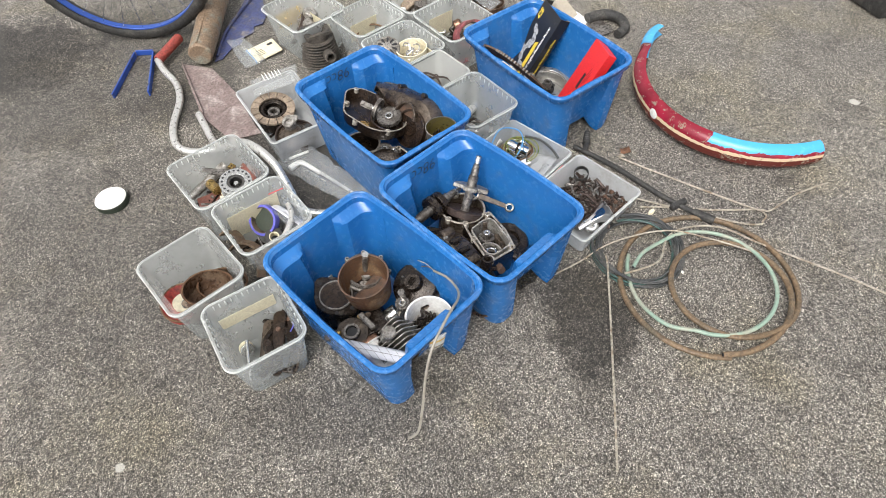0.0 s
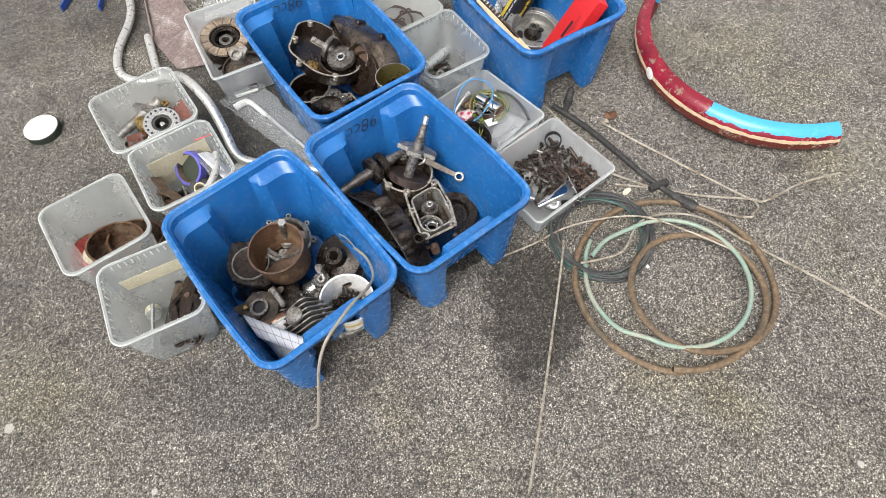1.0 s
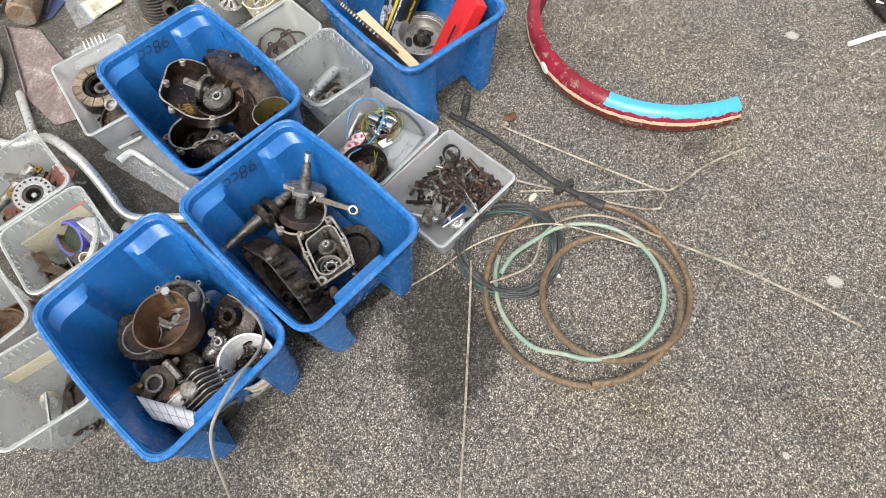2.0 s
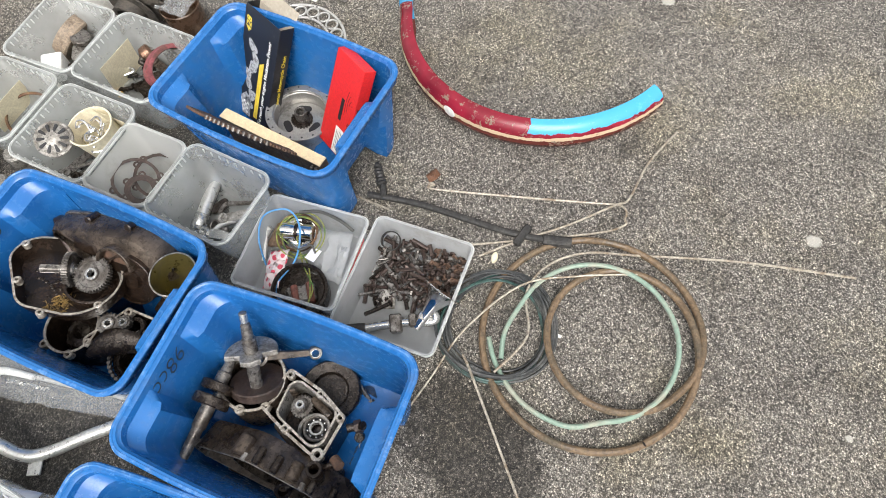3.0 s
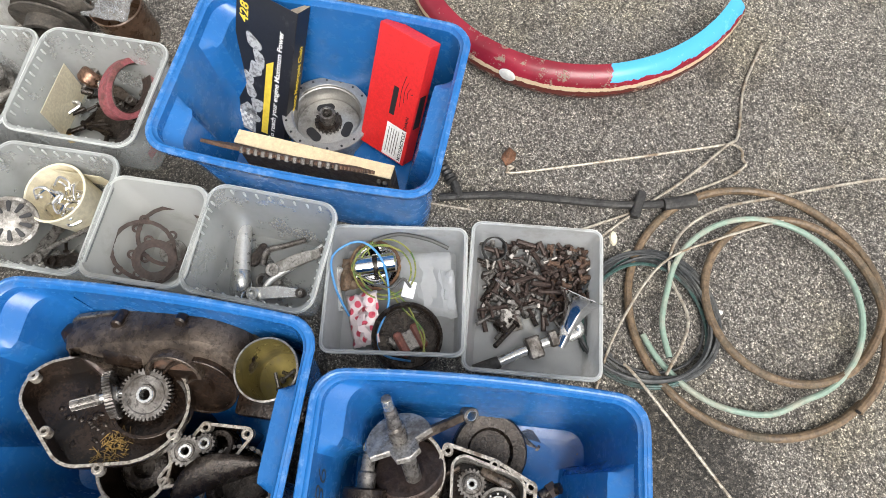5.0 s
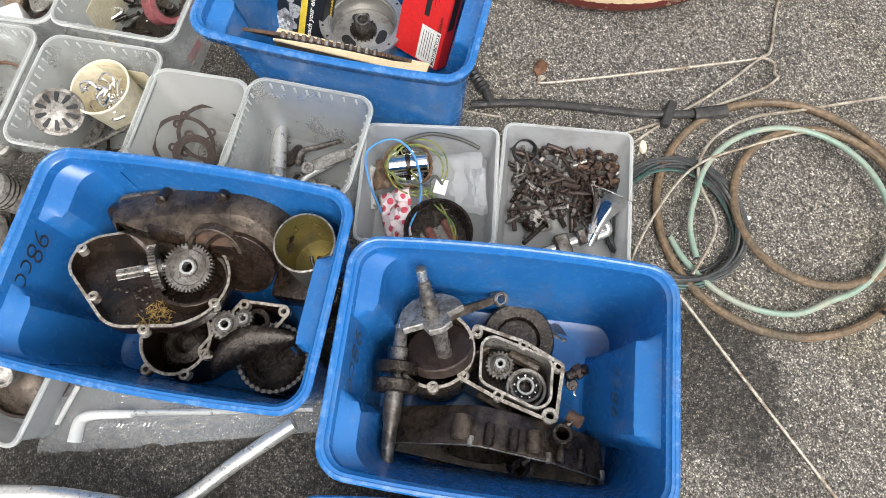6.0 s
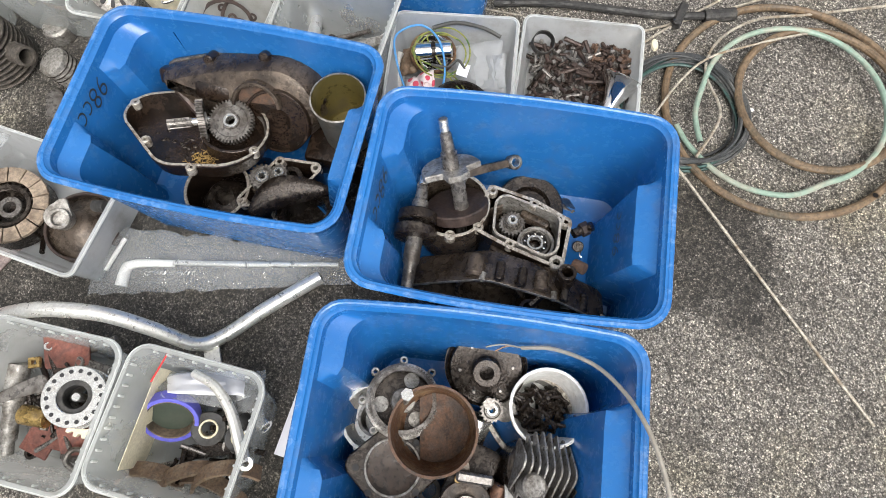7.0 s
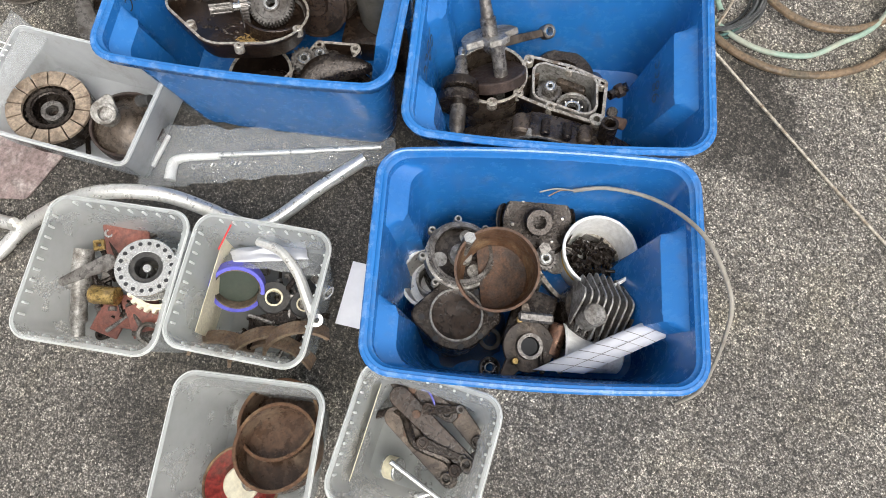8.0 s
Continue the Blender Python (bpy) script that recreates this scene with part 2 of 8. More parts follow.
TIN = worn("dull_tin", (0.20, 0.19, 0.165), (0.11, 0.10, 0.08), 0.34, 0.6, 0.4, 30, 240, 0.12, 0.5, 0.5)
STEEL = worn("oily_steel", (0.22, 0.205, 0.19), (0.075, 0.063, 0.053), 0.34, 0.6, 0.45, 34, 260, 0.2, 0.5, 0.6)
BRIGHT = worn("bright_steel", (0.62, 0.62, 0.60), (0.25, 0.23, 0.20), 0.24, 0.85, 0.25, 40, 260, 0.12, 0.5, 0.8)
CHROME = worn("chrome", (0.80, 0.80, 0.80), (0.45, 0.43, 0.40), 0.09, 1.0, 0.15, 50, 200, 0.05, 0.35, 0.9)
ALU_TUBE = worn("aluminium_tube", (0.70, 0.69, 0.66), (0.56, 0.54, 0.50), 0.30, 0.7, 0.10, 24, 240, 0.1, 0.5, 0.7)
RUST = worn("rust", (0.125, 0.072, 0.047), (0.060, 0.042, 0.033), 0.85, 0.1, 0.5, 40, 260, 0.7, 0.9)
RUST_PALE = worn("rusty_tin", (0.135, 0.070, 0.038), (0.24, 0.155, 0.085), 0.7, 0.3, 0.4, 20, 220, 0.6, 0.85)
BROWN_WEB = worn("browned_steel", (0.075, 0.052, 0.044), (0.045, 0.033, 0.028), 0.55, 0.5, 0.5, 30, 260, 0.3, 0.6)
BROWN_POT = worn("brown_enamel", (0.095, 0.055, 0.034), (0.17, 0.12, 0.08), 0.32, 0.2, 0.35, 18, 160, 0.2, 0.6)
IRON = worn("finned_iron", (0.115, 0.10, 0.085), (0.05, 0.045, 0.04), 0.72, 0.25, 0.5, 26, 220, 0.6, 0.85)
BRASS = worn("brass", (0.42, 0.29, 0.11), (0.20, 0.14, 0.07), 0.35, 0.9, 0.4, 40, 200, 0.2, 0.6)
HUB_ALLOY = worn("hub_alloy", (0.40, 0.39, 0.37), (0.20, 0.19, 0.175), 0.36, 0.7, 0.3, 22, 260, 0.15, 0.5, 0.6)
COPPER = worn("copper", (0.25, 0.15, 0.105), (0.16, 0.08, 0.05), 0.35, 0.9, 0.4, 40, 200, 0.2, 0.6)
RUBBER = worn("black_rubber", (0.030, 0.029, 0.028), (0.075, 0.070, 0.064), 0.7, 0.0, 0.4, 20, 200, 0.4)
BLACK_CABLE = worn("black_cable", (0.045, 0.048, 0.050), (0.11, 0.11, 0.105), 0.5, 0.0, 0.4, 16, 200, 0.2)
GREEN_CABLE = worn("green_black_cable", (0.035, 0.085, 0.075), (0.05, 0.06, 0.055), 0.45, 0.0, 0.4, 16, 200, 0.2)
BROWN_HOSE = worn("brown_hose", (0.165, 0.112, 0.066), (0.105, 0.085, 0.058), 0.55, 0.0, 0.45, 12, 160, 0.25)
GREEN_HOSE = worn("green_hose", (0.22, 0.31, 0.25), (0.30, 0.31, 0.25), 0.42, 0.0, 0.45, 14, 160, 0.15, 0.6)
GREY_CABLE = worn("grey_cable", (0.27, 0.25, 0.215), (0.20, 0.18, 0.15), 0.5, 0.0, 0.4, 24, 200, 0.15)
ROD = worn("pale_wire", (0.46, 0.42, 0.35), (0.24, 0.18, 0.12), 0.5, 0.45, 0.4, 30, 200, 0.2)
WHITE = worn("white_plastic", (0.78, 0.77, 0.74), (0.58, 0.56, 0.50), 0.35, 0.0, 0.2, 20, 120, 0.06)
CREAM = worn("cream_plastic", (0.72, 0.66, 0.50), (0.60, 0.54, 0.41), 0.4, 0.0, 0.02, 20, 120, 0.06)
CARD = worn("cream_card", (0.68, 0.62, 0.45), (0.58, 0.53, 0.40), 0.75, 0.0, 0.02, 16, 200, 0.08)
YELLOW = worn("yellow_label", (0.75, 0.47, 0.04), (0.65, 0.5, 0.2), 0.55, 0.0, 0.2, 20, 120, 0.05)
PAPER = ruled_paper("paper", (0.74, 0.74, 0.78), 0.25)
INK = worn("black_ink", (0.012, 0.012, 0.014), (0.03, 0.03, 0.035), 0.6, 0, 0.2, 60, 300, 0)
BLACK_CARD = worn("black_printed_card", (0.016, 0.016, 0.018), (0.05, 0.05, 0.05), 0.35, 0, 0.2, 30, 200, 0.05, 0.6)
GREY_CARD = worn("grey_card", (0.36, 0.32, 0.26), (0.28, 0.25, 0.20), 0.85, 0, 0.3, 20, 160, 0.1)
RED_CARD = worn("red_printed_card", (0.60, 0.022, 0.022), (0.55, 0.03, 0.03), 0.38, 0, 0.0, 24, 200, 0.04, 0.55)
GOLD_INK = worn("yellow_print", (0.70, 0.52, 0.05), (0.55, 0.4, 0.05), 0.45, 0, 0.2, 50, 200, 0)
GREY_INK = worn("silver_print", (0.40, 0.41, 0.42), (0.16, 0.16, 0.17), 0.4, 0, 0.5, 120, 300, 0)
WHITE_INK = worn("white_print", (0.75, 0.75, 0.73), (0.6, 0.6, 0.58), 0.5, 0, 0.2, 50, 200, 0)
WOOD = worn("sawn_pine", (0.74, 0.60, 0.38), (0.68, 0.54, 0.33), 0.7, 0, 0.2, 20, 200, 0.12)
WOOD_DARK = worn("grey_board", (0.16, 0.12, 0.085), (0.09, 0.07, 0.05), 0.8, 0, 0.5, 24, 160, 0.4)
PURPLE = worn("blue_violet_tape", (0.10, 0.10, 0.46), (0.14, 0.14, 0.5), 0.35, 0, 0.2, 20, 160, 0.05)
DARK_GREEN = worn("dark_green_disc", (0.030, 0.040, 0.028), (0.05, 0.055, 0.04), 0.5, 0, 0.3, 20, 160, 0.1)
RED_PAINT = worn("dull_red_paint", (0.30, 0.035, 0.028), (0.15, 0.05, 0.035), 0.5, 0.1, 0.4, 30, 200, 0.25)
RED_FIBRE = worn("red_fibre", (0.22, 0.085, 0.065), (0.15, 0.06, 0.045), 0.75, 0, 0.4, 18, 160, 0.2)
RED_RING = worn("faded_red_ring", (0.27, 0.075, 0.085), (0.16, 0.07, 0.06), 0.7, 0, 0.4, 26, 180, 0.3)
BLUE_PAINT = worn("blue_enamel", (0.020, 0.070, 0.33), (0.05, 0.07, 0.16), 0.4, 0.1, 0.3, 20, 180, 0.15)
BLUE_OLD = worn("chipped_blue_sheet", (0.070, 0.085, 0.20), (0.20, 0.18, 0.17), 0.6, 0.1, 0.4, 16, 160, 0.4)
PLATE = worn("painted_sheet", (0.23, 0.175, 0.165), (0.36, 0.31, 0.29), 0.62, 0.1, 0.42, 14, 150, 0.3)
TAN_TUBE = worn("rusty_muffler", (0.24, 0.17, 0.115), (0.22, 0.23, 0.19), 0.7, 0.2, 0.45, 12, 160, 0.4)
GRIP = worn("red_rubber_grip", (0.30, 0.058, 0.045), (0.20, 0.06, 0.05), 0.6, 0, 0.3, 24, 160, 0.2)
FRICTION = worn("friction_lining", (0.30, 0.235, 0.175), (0.17, 0.125, 0.09), 0.8, 0, 0.45, 30, 200, 0.4)
SHOE = worn("brake_lining", (0.15, 0.10, 0.065), (0.22, 0.17, 0.12), 0.8, 0, 0.4, 30, 220, 0.5)
OLIVE = worn("olive_lacquer", (0.20, 0.165, 0.055), (0.12, 0.095, 0.045), 0.3, 0.6, 0.4, 20, 160, 0.1, 0.5)
STRAW = worn("straw", (0.42, 0.27, 0.08), (0.20, 0.12, 0.045), 0.9, 0, 0.4, 90, 300, 0.6)
GLUE_BAG = dotted("printed_bag", (0.70, 0.60, 0.60), (0.55, 0.06, 0.10), 62)
LEAF = worn("dry_leaf", (0.16, 0.075, 0.04), (0.10, 0.05, 0.03), 0.8, 0, 0.4, 60, 300, 0.4)
WIRE_BLUE = worn("blue_wire", (0.07, 0.26, 0.55), (0.09, 0.3, 0.55), 0.4, 0, 0.2, 30, 200, 0.05)
WIRE_YELLOW = worn("yellow_green_wire", (0.24, 0.24, 0.05), (0.06, 0.14, 0.04), 0.4, 0, 0.5, 70, 200, 0.05)
WIRE_BLACK = worn("dark_sleeve", (0.05, 0.05, 0.048), (0.09, 0.085, 0.08), 0.5, 0, 0.3, 30, 200, 0.05)


# ---- mesh helpers ----
def obj(name, bm, material, m=None, smooth=0.6):
    bmesh.ops.recalc_face_normals(bm, faces=bm.faces)
    me = bpy.data.meshes.new(name)
    for f in bm.faces:
        f.smooth = True
    for e in bm.edges:
        if len(e.link_faces) == 2 and e.calc_face_angle(0.0) > smooth:
            e.smooth = False
    bm.to_mesh(me)
    bm.free()
    me.materials.append(material)
    ob = new(name, me)
    if m is not None:
        ob.matrix_basis = m
    return ob


def thing(name, m, label, category, group="", kind=""):
    e = new(name)
    e.empty_display_size = 0.02
    e.matrix_basis = m
    return tagged(e, label, category, group, kind)


def part(name, bm, material, parent, label="", m=None):
    ob = obj(name, bm, material, m)
    ob.parent = parent
    return tagged(ob, label) if label else ob


def solo(name, bm, material, m, label, category, group="", kind=""):
    return tagged(obj(name, bm, material, m), label, category, group, kind)


def box_bm(sx, sy, sz, bevel=0.001, at=(0, 0, 0), seg=1):
    bm = bmesh.new()
    bmesh.ops.create_cube(bm, size=1.0, matrix=Matrix.Translation(at) @ Matrix.Diagonal((sx, sy, sz, 1)))
    if bevel:
        bmesh.ops.bevel(bm, geom=bm.edges[:], offset=min(bevel, 0.45 * min(sx, sy, sz)), segments=seg, affect="EDGES", profile=0.5)
    return bm


def lathe(profile, seg=40, closed=False):
    """Turns a profile of (radius, z) round z."""
    bm = bmesh.new()
    rings = []
    for r, z in profile:
        if r < 1e-6:
            rings.append([bm.verts.new((0, 0, z))])
        else:
            rings.append([bm.verts.new((r * math.cos(6.283185 * i / seg), r * math.sin(6.283185 * i / seg), z)) for i in range(seg)])
    pairs = list(zip(rings, rings[1:])) + ([(rings[-1], rings[0])] if closed else [])
    for a, b in pairs:
        for i in range(seg):
            j = (i + 1) % seg
            if len(a) == 1 and len(b) == 1:
                continue
            if len(a) == 1:
                bm.faces.new((a[0], b[i], b[j]))
            elif len(b) == 1:
                bm.faces.new((a[i], a[j], b[0]))
            else:
                bm.faces.new((a[i], a[j], b[j], b[i]))
    return bm


def cyl(r, z0, z1, seg=24, bev=0.001):
    return lathe([(0, z0), (r - bev, z0), (r, z0 + bev), (r, z1 - bev), (r - bev, z1), (0, z1)], seg)


def ring_bm(ro, ri, z0, z1, seg=40, bev=0.0008):
    return lathe([(ri, z0), (ro - bev, z0), (ro, z0 + bev), (ro, z1 - bev), (ro - bev, z1), (ri + bev, z1), (ri, z1 - bev)], seg, True)


def cup_bm(r_top, r_base, h, wall=0.0015, lip=0.002, seg=40):
    return lathe([(0, 0), (r_base, 0), (r_base + 0.002, 0.002), (r_top, h - lip * 2), (r_top + lip, h - lip * 1.6), (r_top + lip, h - lip * 0.4), (r_top + lip * 0.5, h), (r_top - wall, h - lip * 0.3), (r_base - wall + 0.001, 0.006), (r_base - 0.005, wall + 0.001), (0, wall + 0.001)], seg)


def spline(pts, steps=8, closed=False):
    p = [Vector(q) for q in pts]
    n, out = len(p), []
    for i in range(n if closed else n - 1):
        a, b, c, d = (p[(i - 1) % n], p[i], p[(i + 1) % n], p[(i + 2) % n]) if closed else (p[max(i - 1, 0)], p[i], p[i + 1], p[min(i + 2, n - 1)])
        for k in range(steps):
            u = k / steps
            out.append(0.5 * ((2 * b) + (c - a) * u + (2 * a - 5 * b + 4 * c - d) * u * u + (3 * b - a - 3 * c + d) * u ** 3))
    return out if closed else out + [p[-1]]


def tube_bm(pts, r, seg=10, closed=False, steps=8, hollow=False, taper=1.0):
    path = spline(pts, steps, closed) if steps else [Vector(q) for q in pts]
    bm = bmesh.new()
    up, rings, n = None, [], len(path)
    for i, q in enumerate(path):
        d = (path[(i + 1) % n] - path[i - 1]) if closed else (path[min(i + 1, n - 1)] - path[max(i - 1, 0)])
        d.normalize()
        if up is None:
            up = d.orthogonal().normalized()
        up = (up - d * up.dot(d)).normalized()
        side = d.cross(up)
        rr = r * (1 + (taper - 1) * i / max(n - 1, 1))
        rings.append([bm.verts.new(q + rr * (math.cos(6.283185 * k / seg) * up + math.sin(6.283185 * k / seg) * side)) for k in range(seg)])
    for a, b in list(zip(rings, rings[1:])) + ([(rings[-1], rings[0])] if closed else []):
        for k in range(seg):
            bm.faces.new((a[k], a[(k + 1) % seg], b[(k + 1) % seg], b[k]))
    if not closed and not hollow:
        bm.faces.new(rings[0]), bm.faces.new(rings[-1])
    return bm


def join(*bms):
    """Lays several bmeshes of ONE part together."""
    out = bmesh.new()
    for b in bms:
        me = bpy.data.meshes.new("tmp")
        b.to_mesh(me)
        b.free()
        out.from_mesh(me)
        bpy.data.meshes.remove(me)
    return out


def moved(bm, m):
    bm.transform(m)
    return bm


def hull2(circles, seg=20):
    """The outline of a band round some circles (x, y, r)."""
    pts = sorted({(round(x + r * math.cos(6.283185 * i / seg), 5), round(y + r * math.sin(6.283185 * i / seg), 5)) for x, y, r in circles for i in range(seg)})

    def half(ps):
        h = []
        for q in ps:
            while len(h) > 1 and (h[-1][0] - h[-2][0]) * (q[1] - h[-2][1]) - (h[-1][1] - h[-2][1]) * (q[0] - h[-2][0]) <= 0:
                h.pop()
            h.append(q)
        return h
    a, b = half(pts), half(pts[::-1])
    return [Vector(q) for q in a[:-1] + b[:-1]]


def inset2(out, d):
    n, res = len(out), []
    for i in range(n):
        a, b, c = out[i - 1], out[i], out[(i + 1) % n]
        e1, e2 = (b - a).normalized(), (c - b).normalized()
        nrm = Vector((-(e1.y + e2.y), e1.x + e2.x)).normalized()
        res.append(b + nrm * d)
    return res


def prism(out, z0, z1, bev=0.001, holes=()):
    bm = bmesh.new()
    inner = inset2(out, bev)
    rows = [(inner, z0), (out, z0 + bev), (out, z1 - bev), (inner, z1)]
    rings = [[bm.verts.new((q.x, q.y, z)) for q in o] for o, z in rows]
    n = len(out)
    for a, b in zip(rings, rings[1:]):
        for i in range(n):
            bm.faces.new((a[i], a[(i + 1) % n], b[(i + 1) % n], b[i]))
    bm.faces.new(rings[0]), bm.faces.new(rings[-1])
    return bm


def tray(out, depth, wall, floor=0.006, taper=0.006):
    """An open casting: outer wall, flat joint face at z = 0 and a hollow."""
    bm = bmesh.new()
    base, lip, low = inset2(out, taper + 0.004), inset2(out, wall), inset2(out, wall + taper)
    rows = [(base, -depth), (inset2(out, taper), -depth + 0.006), (inset2(out, 0.001), -0.006), (out, -0.004), (out, -0.001), (inset2(out, 0.001), 0), (lip, 0), (low, -depth + floor)]
    rings = [[bm.verts.new((q.x, q.y, z)) for q in o] for o, z in rows]
    n = len(out)
    for a, b in zip(rings, rings[1:]):
        for i in range(n):
            bm.faces.new((a[i], a[(i + 1) % n], b[(i + 1) % n], b[i]))
    bm.faces.new(rings[0]), bm.faces.new(rings[-1])
    return bm


def band(out, width, z0, z1):
    """A flat frame along an outline."""
    bm = bmesh.new()
    o2 = inset2(out, width)
    rows = [(out, z0), (out, z1), (o2, z1), (o2, z0)]
    rings = [[bm.verts.new((q.x, q.y, z)) for q in o] for o, z in rows]
    n = len(out)
    for a, b in list(zip(rings, rings[1:])) + [(rings[-1], rings[0])]:
        for i in range(n):
            bm.faces.new((a[i], a[(i + 1) % n], b[(i + 1) % n], b[i]))
    return bm


def gear_bm(r, teeth, h, bore=0.006, depth=0.004):
    bm = bmesh.new()
    rim = []
    for i in range(teeth):
        for f, rr in ((0.0, r - depth), (0.22, r - depth), (0.38, r), (0.72, r), (0.9, r - depth)):
            a = 6.283185 * (i + f) / teeth
            rim.append((rr * math.cos(a), rr * math.sin(a)))
    n = len(rim)
    rows = []
    for sc, z, rnd in ((None, 0, bore), (1, 0, None), (1, h, None), (None, h, r - depth * 2.2), (None, h - 0.0015, r - depth * 2.6), (None, h - 0.0015, bore + 0.006), (None, h + 0.002, bore + 0.005), (None, h + 0.002, bore)):
        if rnd is None:
            rows.append([bm.verts.new((x, y, z)) for x, y in rim])
        else:
            rows.append([bm.verts.new((rnd * math.cos(math.atan2(y, x)), rnd * math.sin(math.atan2(y, x)), z)) for x, y in rim])
    for a, b in list(zip(rows, rows[1:])) + [(rows[-1], rows[0])]:
        for i in range(n):
            bm.faces.new((a[i], a[(i + 1) % n], b[(i + 1) % n], b[i]))
    return bm


def text_bm(words, size, shear=0.0, thick=0.0):
    cu = bpy.data.curves.new("letters", "FONT")
    cu.body, cu.size, cu.shear, cu.extrude, cu.offset = words, size, shear, 0.0002, thick
    cu.resolution_u = 3
    ob = bpy.data.objects.new("letters", cu)
    scene.collection.objects.link(ob)
    dg = bpy.context.evaluated_depsgraph_get()
    me = bpy.data.meshes.new_from_object(ob.evaluated_get(dg))
    bm = bmesh.new()
    bm.from_mesh(me)
    bpy.data.objects.remove(ob), bpy.data.curves.remove(cu), bpy.data.meshes.remove(me)
    return bm


def rounded(L, W, r, arc=6, ends=18, sides=14):
    """A rounded rectangle with the same number of points for any size."""
    pts = []
    hx, hy = L / 2 - r, W / 2 - r
    for (cx, cy, a0), n, (dx, dy) in (((hx, hy, 0), sides, (-1, 0)), ((-hx, hy, 90), ends, (0, -1)), ((-hx, -hy, 180), sides, (1, 0)), ((hx, -hy, 270), ends, (0, 1))):
        for k in range(arc + 1):
            a = radians(a0 + 90 * k / arc)
            pts.append((cx + r * math.cos(a), cy + r * math.sin(a)))
        x0, y0 = pts[-1]
        span = 2 * (hx if dx else hy)
        for k in range(1, n):
            pts.append((x0 + dx * span * k / n, y0 + dy * span * k / n))
    return pts


def shell(rows, shape=None, floor=True):
    """rows of (length, width, radius, z); shape(x, y, k) may move a point of row k."""
    bm = bmesh.new()
    rings = []
    for k, (L, W, r, z) in enumerate(rows):
        ring = []
        for x, y in rounded(L, W, r):
            q = shape(x, y, z, k) if shape else (x, y, z)
            ring.append(bm.verts.new(q))
        rings.append(ring)
    n = len(rings[0])
    for a, b in zip(rings, rings[1:]):
        for i in range(n):
            bm.faces.new((a[i], a[(i + 1) % n], b[(i + 1) % n], b[i]))
    if floor:
        bm.faces.new(rings[-1])
    return bm


def thicken(ob, t):
    mod = ob.modifiers.new("wall", "SOLIDIFY")
    mod.thickness, mod.offset = t, -1.0
    return ob

# ---- ground ----
g = bmesh.new()
bmesh.ops.create_grid(g, x_segments=40, y_segments=40, size=300)
ground = solo("ground", g, ASPHALT, pose(0, 0, 0), "grey worn asphalt with pale grit, oil stains and painted shade", "asphalt ground", kind="structure")


# ---- blue crates ----
def step(a, b, v):
    u = min(max((v - a) / (b - a), 0), 1)
    return u * u * (3 - 2 * u)


def blue_crate(m, label, L=0.412, marks=()):
    W, H = 0.281, 0.238
    rows = [(L, W, 0.035, H - 0.020), (L, W, 0.035, H - 0.004), (L - 0.004, W - 0.004, 0.034, H - 0.0005), (L - 0.012, W - 0.012, 0.031, H - 0.0005), (L - 0.016, W - 0.016, 0.030, H - 0.005),
            (L - 0.022, W - 0.019, 0.029, H - 0.007), (L - 0.024, W - 0.020, 0.028, H - 0.022), (L - 0.026, W - 0.021, 0.028, H - 0.030), (L - 0.028, W - 0.022, 0.028, H - 0.036), (L - 0.040, W - 0.034, 0.030, H - 0.12),
            (L - 0.056, W - 0.050, 0.030, 0.022), (L - 0.062, W - 0.056, 0.028, 0.008), (L - 0.085, W - 0.080, 0.020, 0.004)]
    ledge = [0, 0, 0, 0, 0, 0, 0.000, 0.014, 0.026, 0.030, 0.034, 0.034, 0.03]

    def shape(x, y, z, k):
        bow = 0.009 * (1 - (2 * x / L) ** 2) * (1 if k < 9 else 0.3)
        if abs(y) > W * 0.36:
            y += math.copysign(bow, y)
        if x > 0.13:
            mid = 1 - step(0.055, 0.066, abs(y))
            x -= mid * ledge[k] * (1.25 if k > 8 else 1)
            if k >= 10:
                z += mid * (0.030 if k == 10 else 0.034)
        elif x < -0.13:
            x += step(0.048, 0.060, abs(y)) * ledge[k] * 0.9
        return x, y, z
    e = thing("storage_crate", m, label, "crate", "blue crates")
    body = part("crate_body", shell(rows, shape), BLUE, e)
    thicken(body, 0.0028)
    part("rolled_rim", tube_bm([(x, y + math.copysign(0.009 * (1 - (2 * x / L) ** 2), y) if abs(y) > W * 0.36 else y, H - 0.004) for x, y in rounded(L - 0.001, W - 0.001, 0.034)], 0.0046, 8, True, 0), BLUE_RIM, e, "scuffed rolled rim")
    for words, size, mm in marks:
        part("marking", text_bm(words, size, 0.25, -0.0008), INK, e, "black felt-pen writing", mm)
    return e




def on_wall(x, y, z, reading, facing):
    """Pose of writing that stands on its head on an end wall of a crate."""
    zz, xx = Vector((facing, 0, 0.13)).normalized(), Vector((0, reading, 0))
    return Matrix.Translation((x, y, z)) @ Matrix((xx, zz.cross(xx), zz)).transposed().to_4x4()


def mark_left(L):
    return "98cc", 0.043, on_wall(-L / 2 + 0.0185, 0.036, 0.222, -1, 1)


def mark_right(L):
    return "98cc", 0.036, on_wall(L / 2 - 0.0550, -0.042, 0.185, 1, -1)


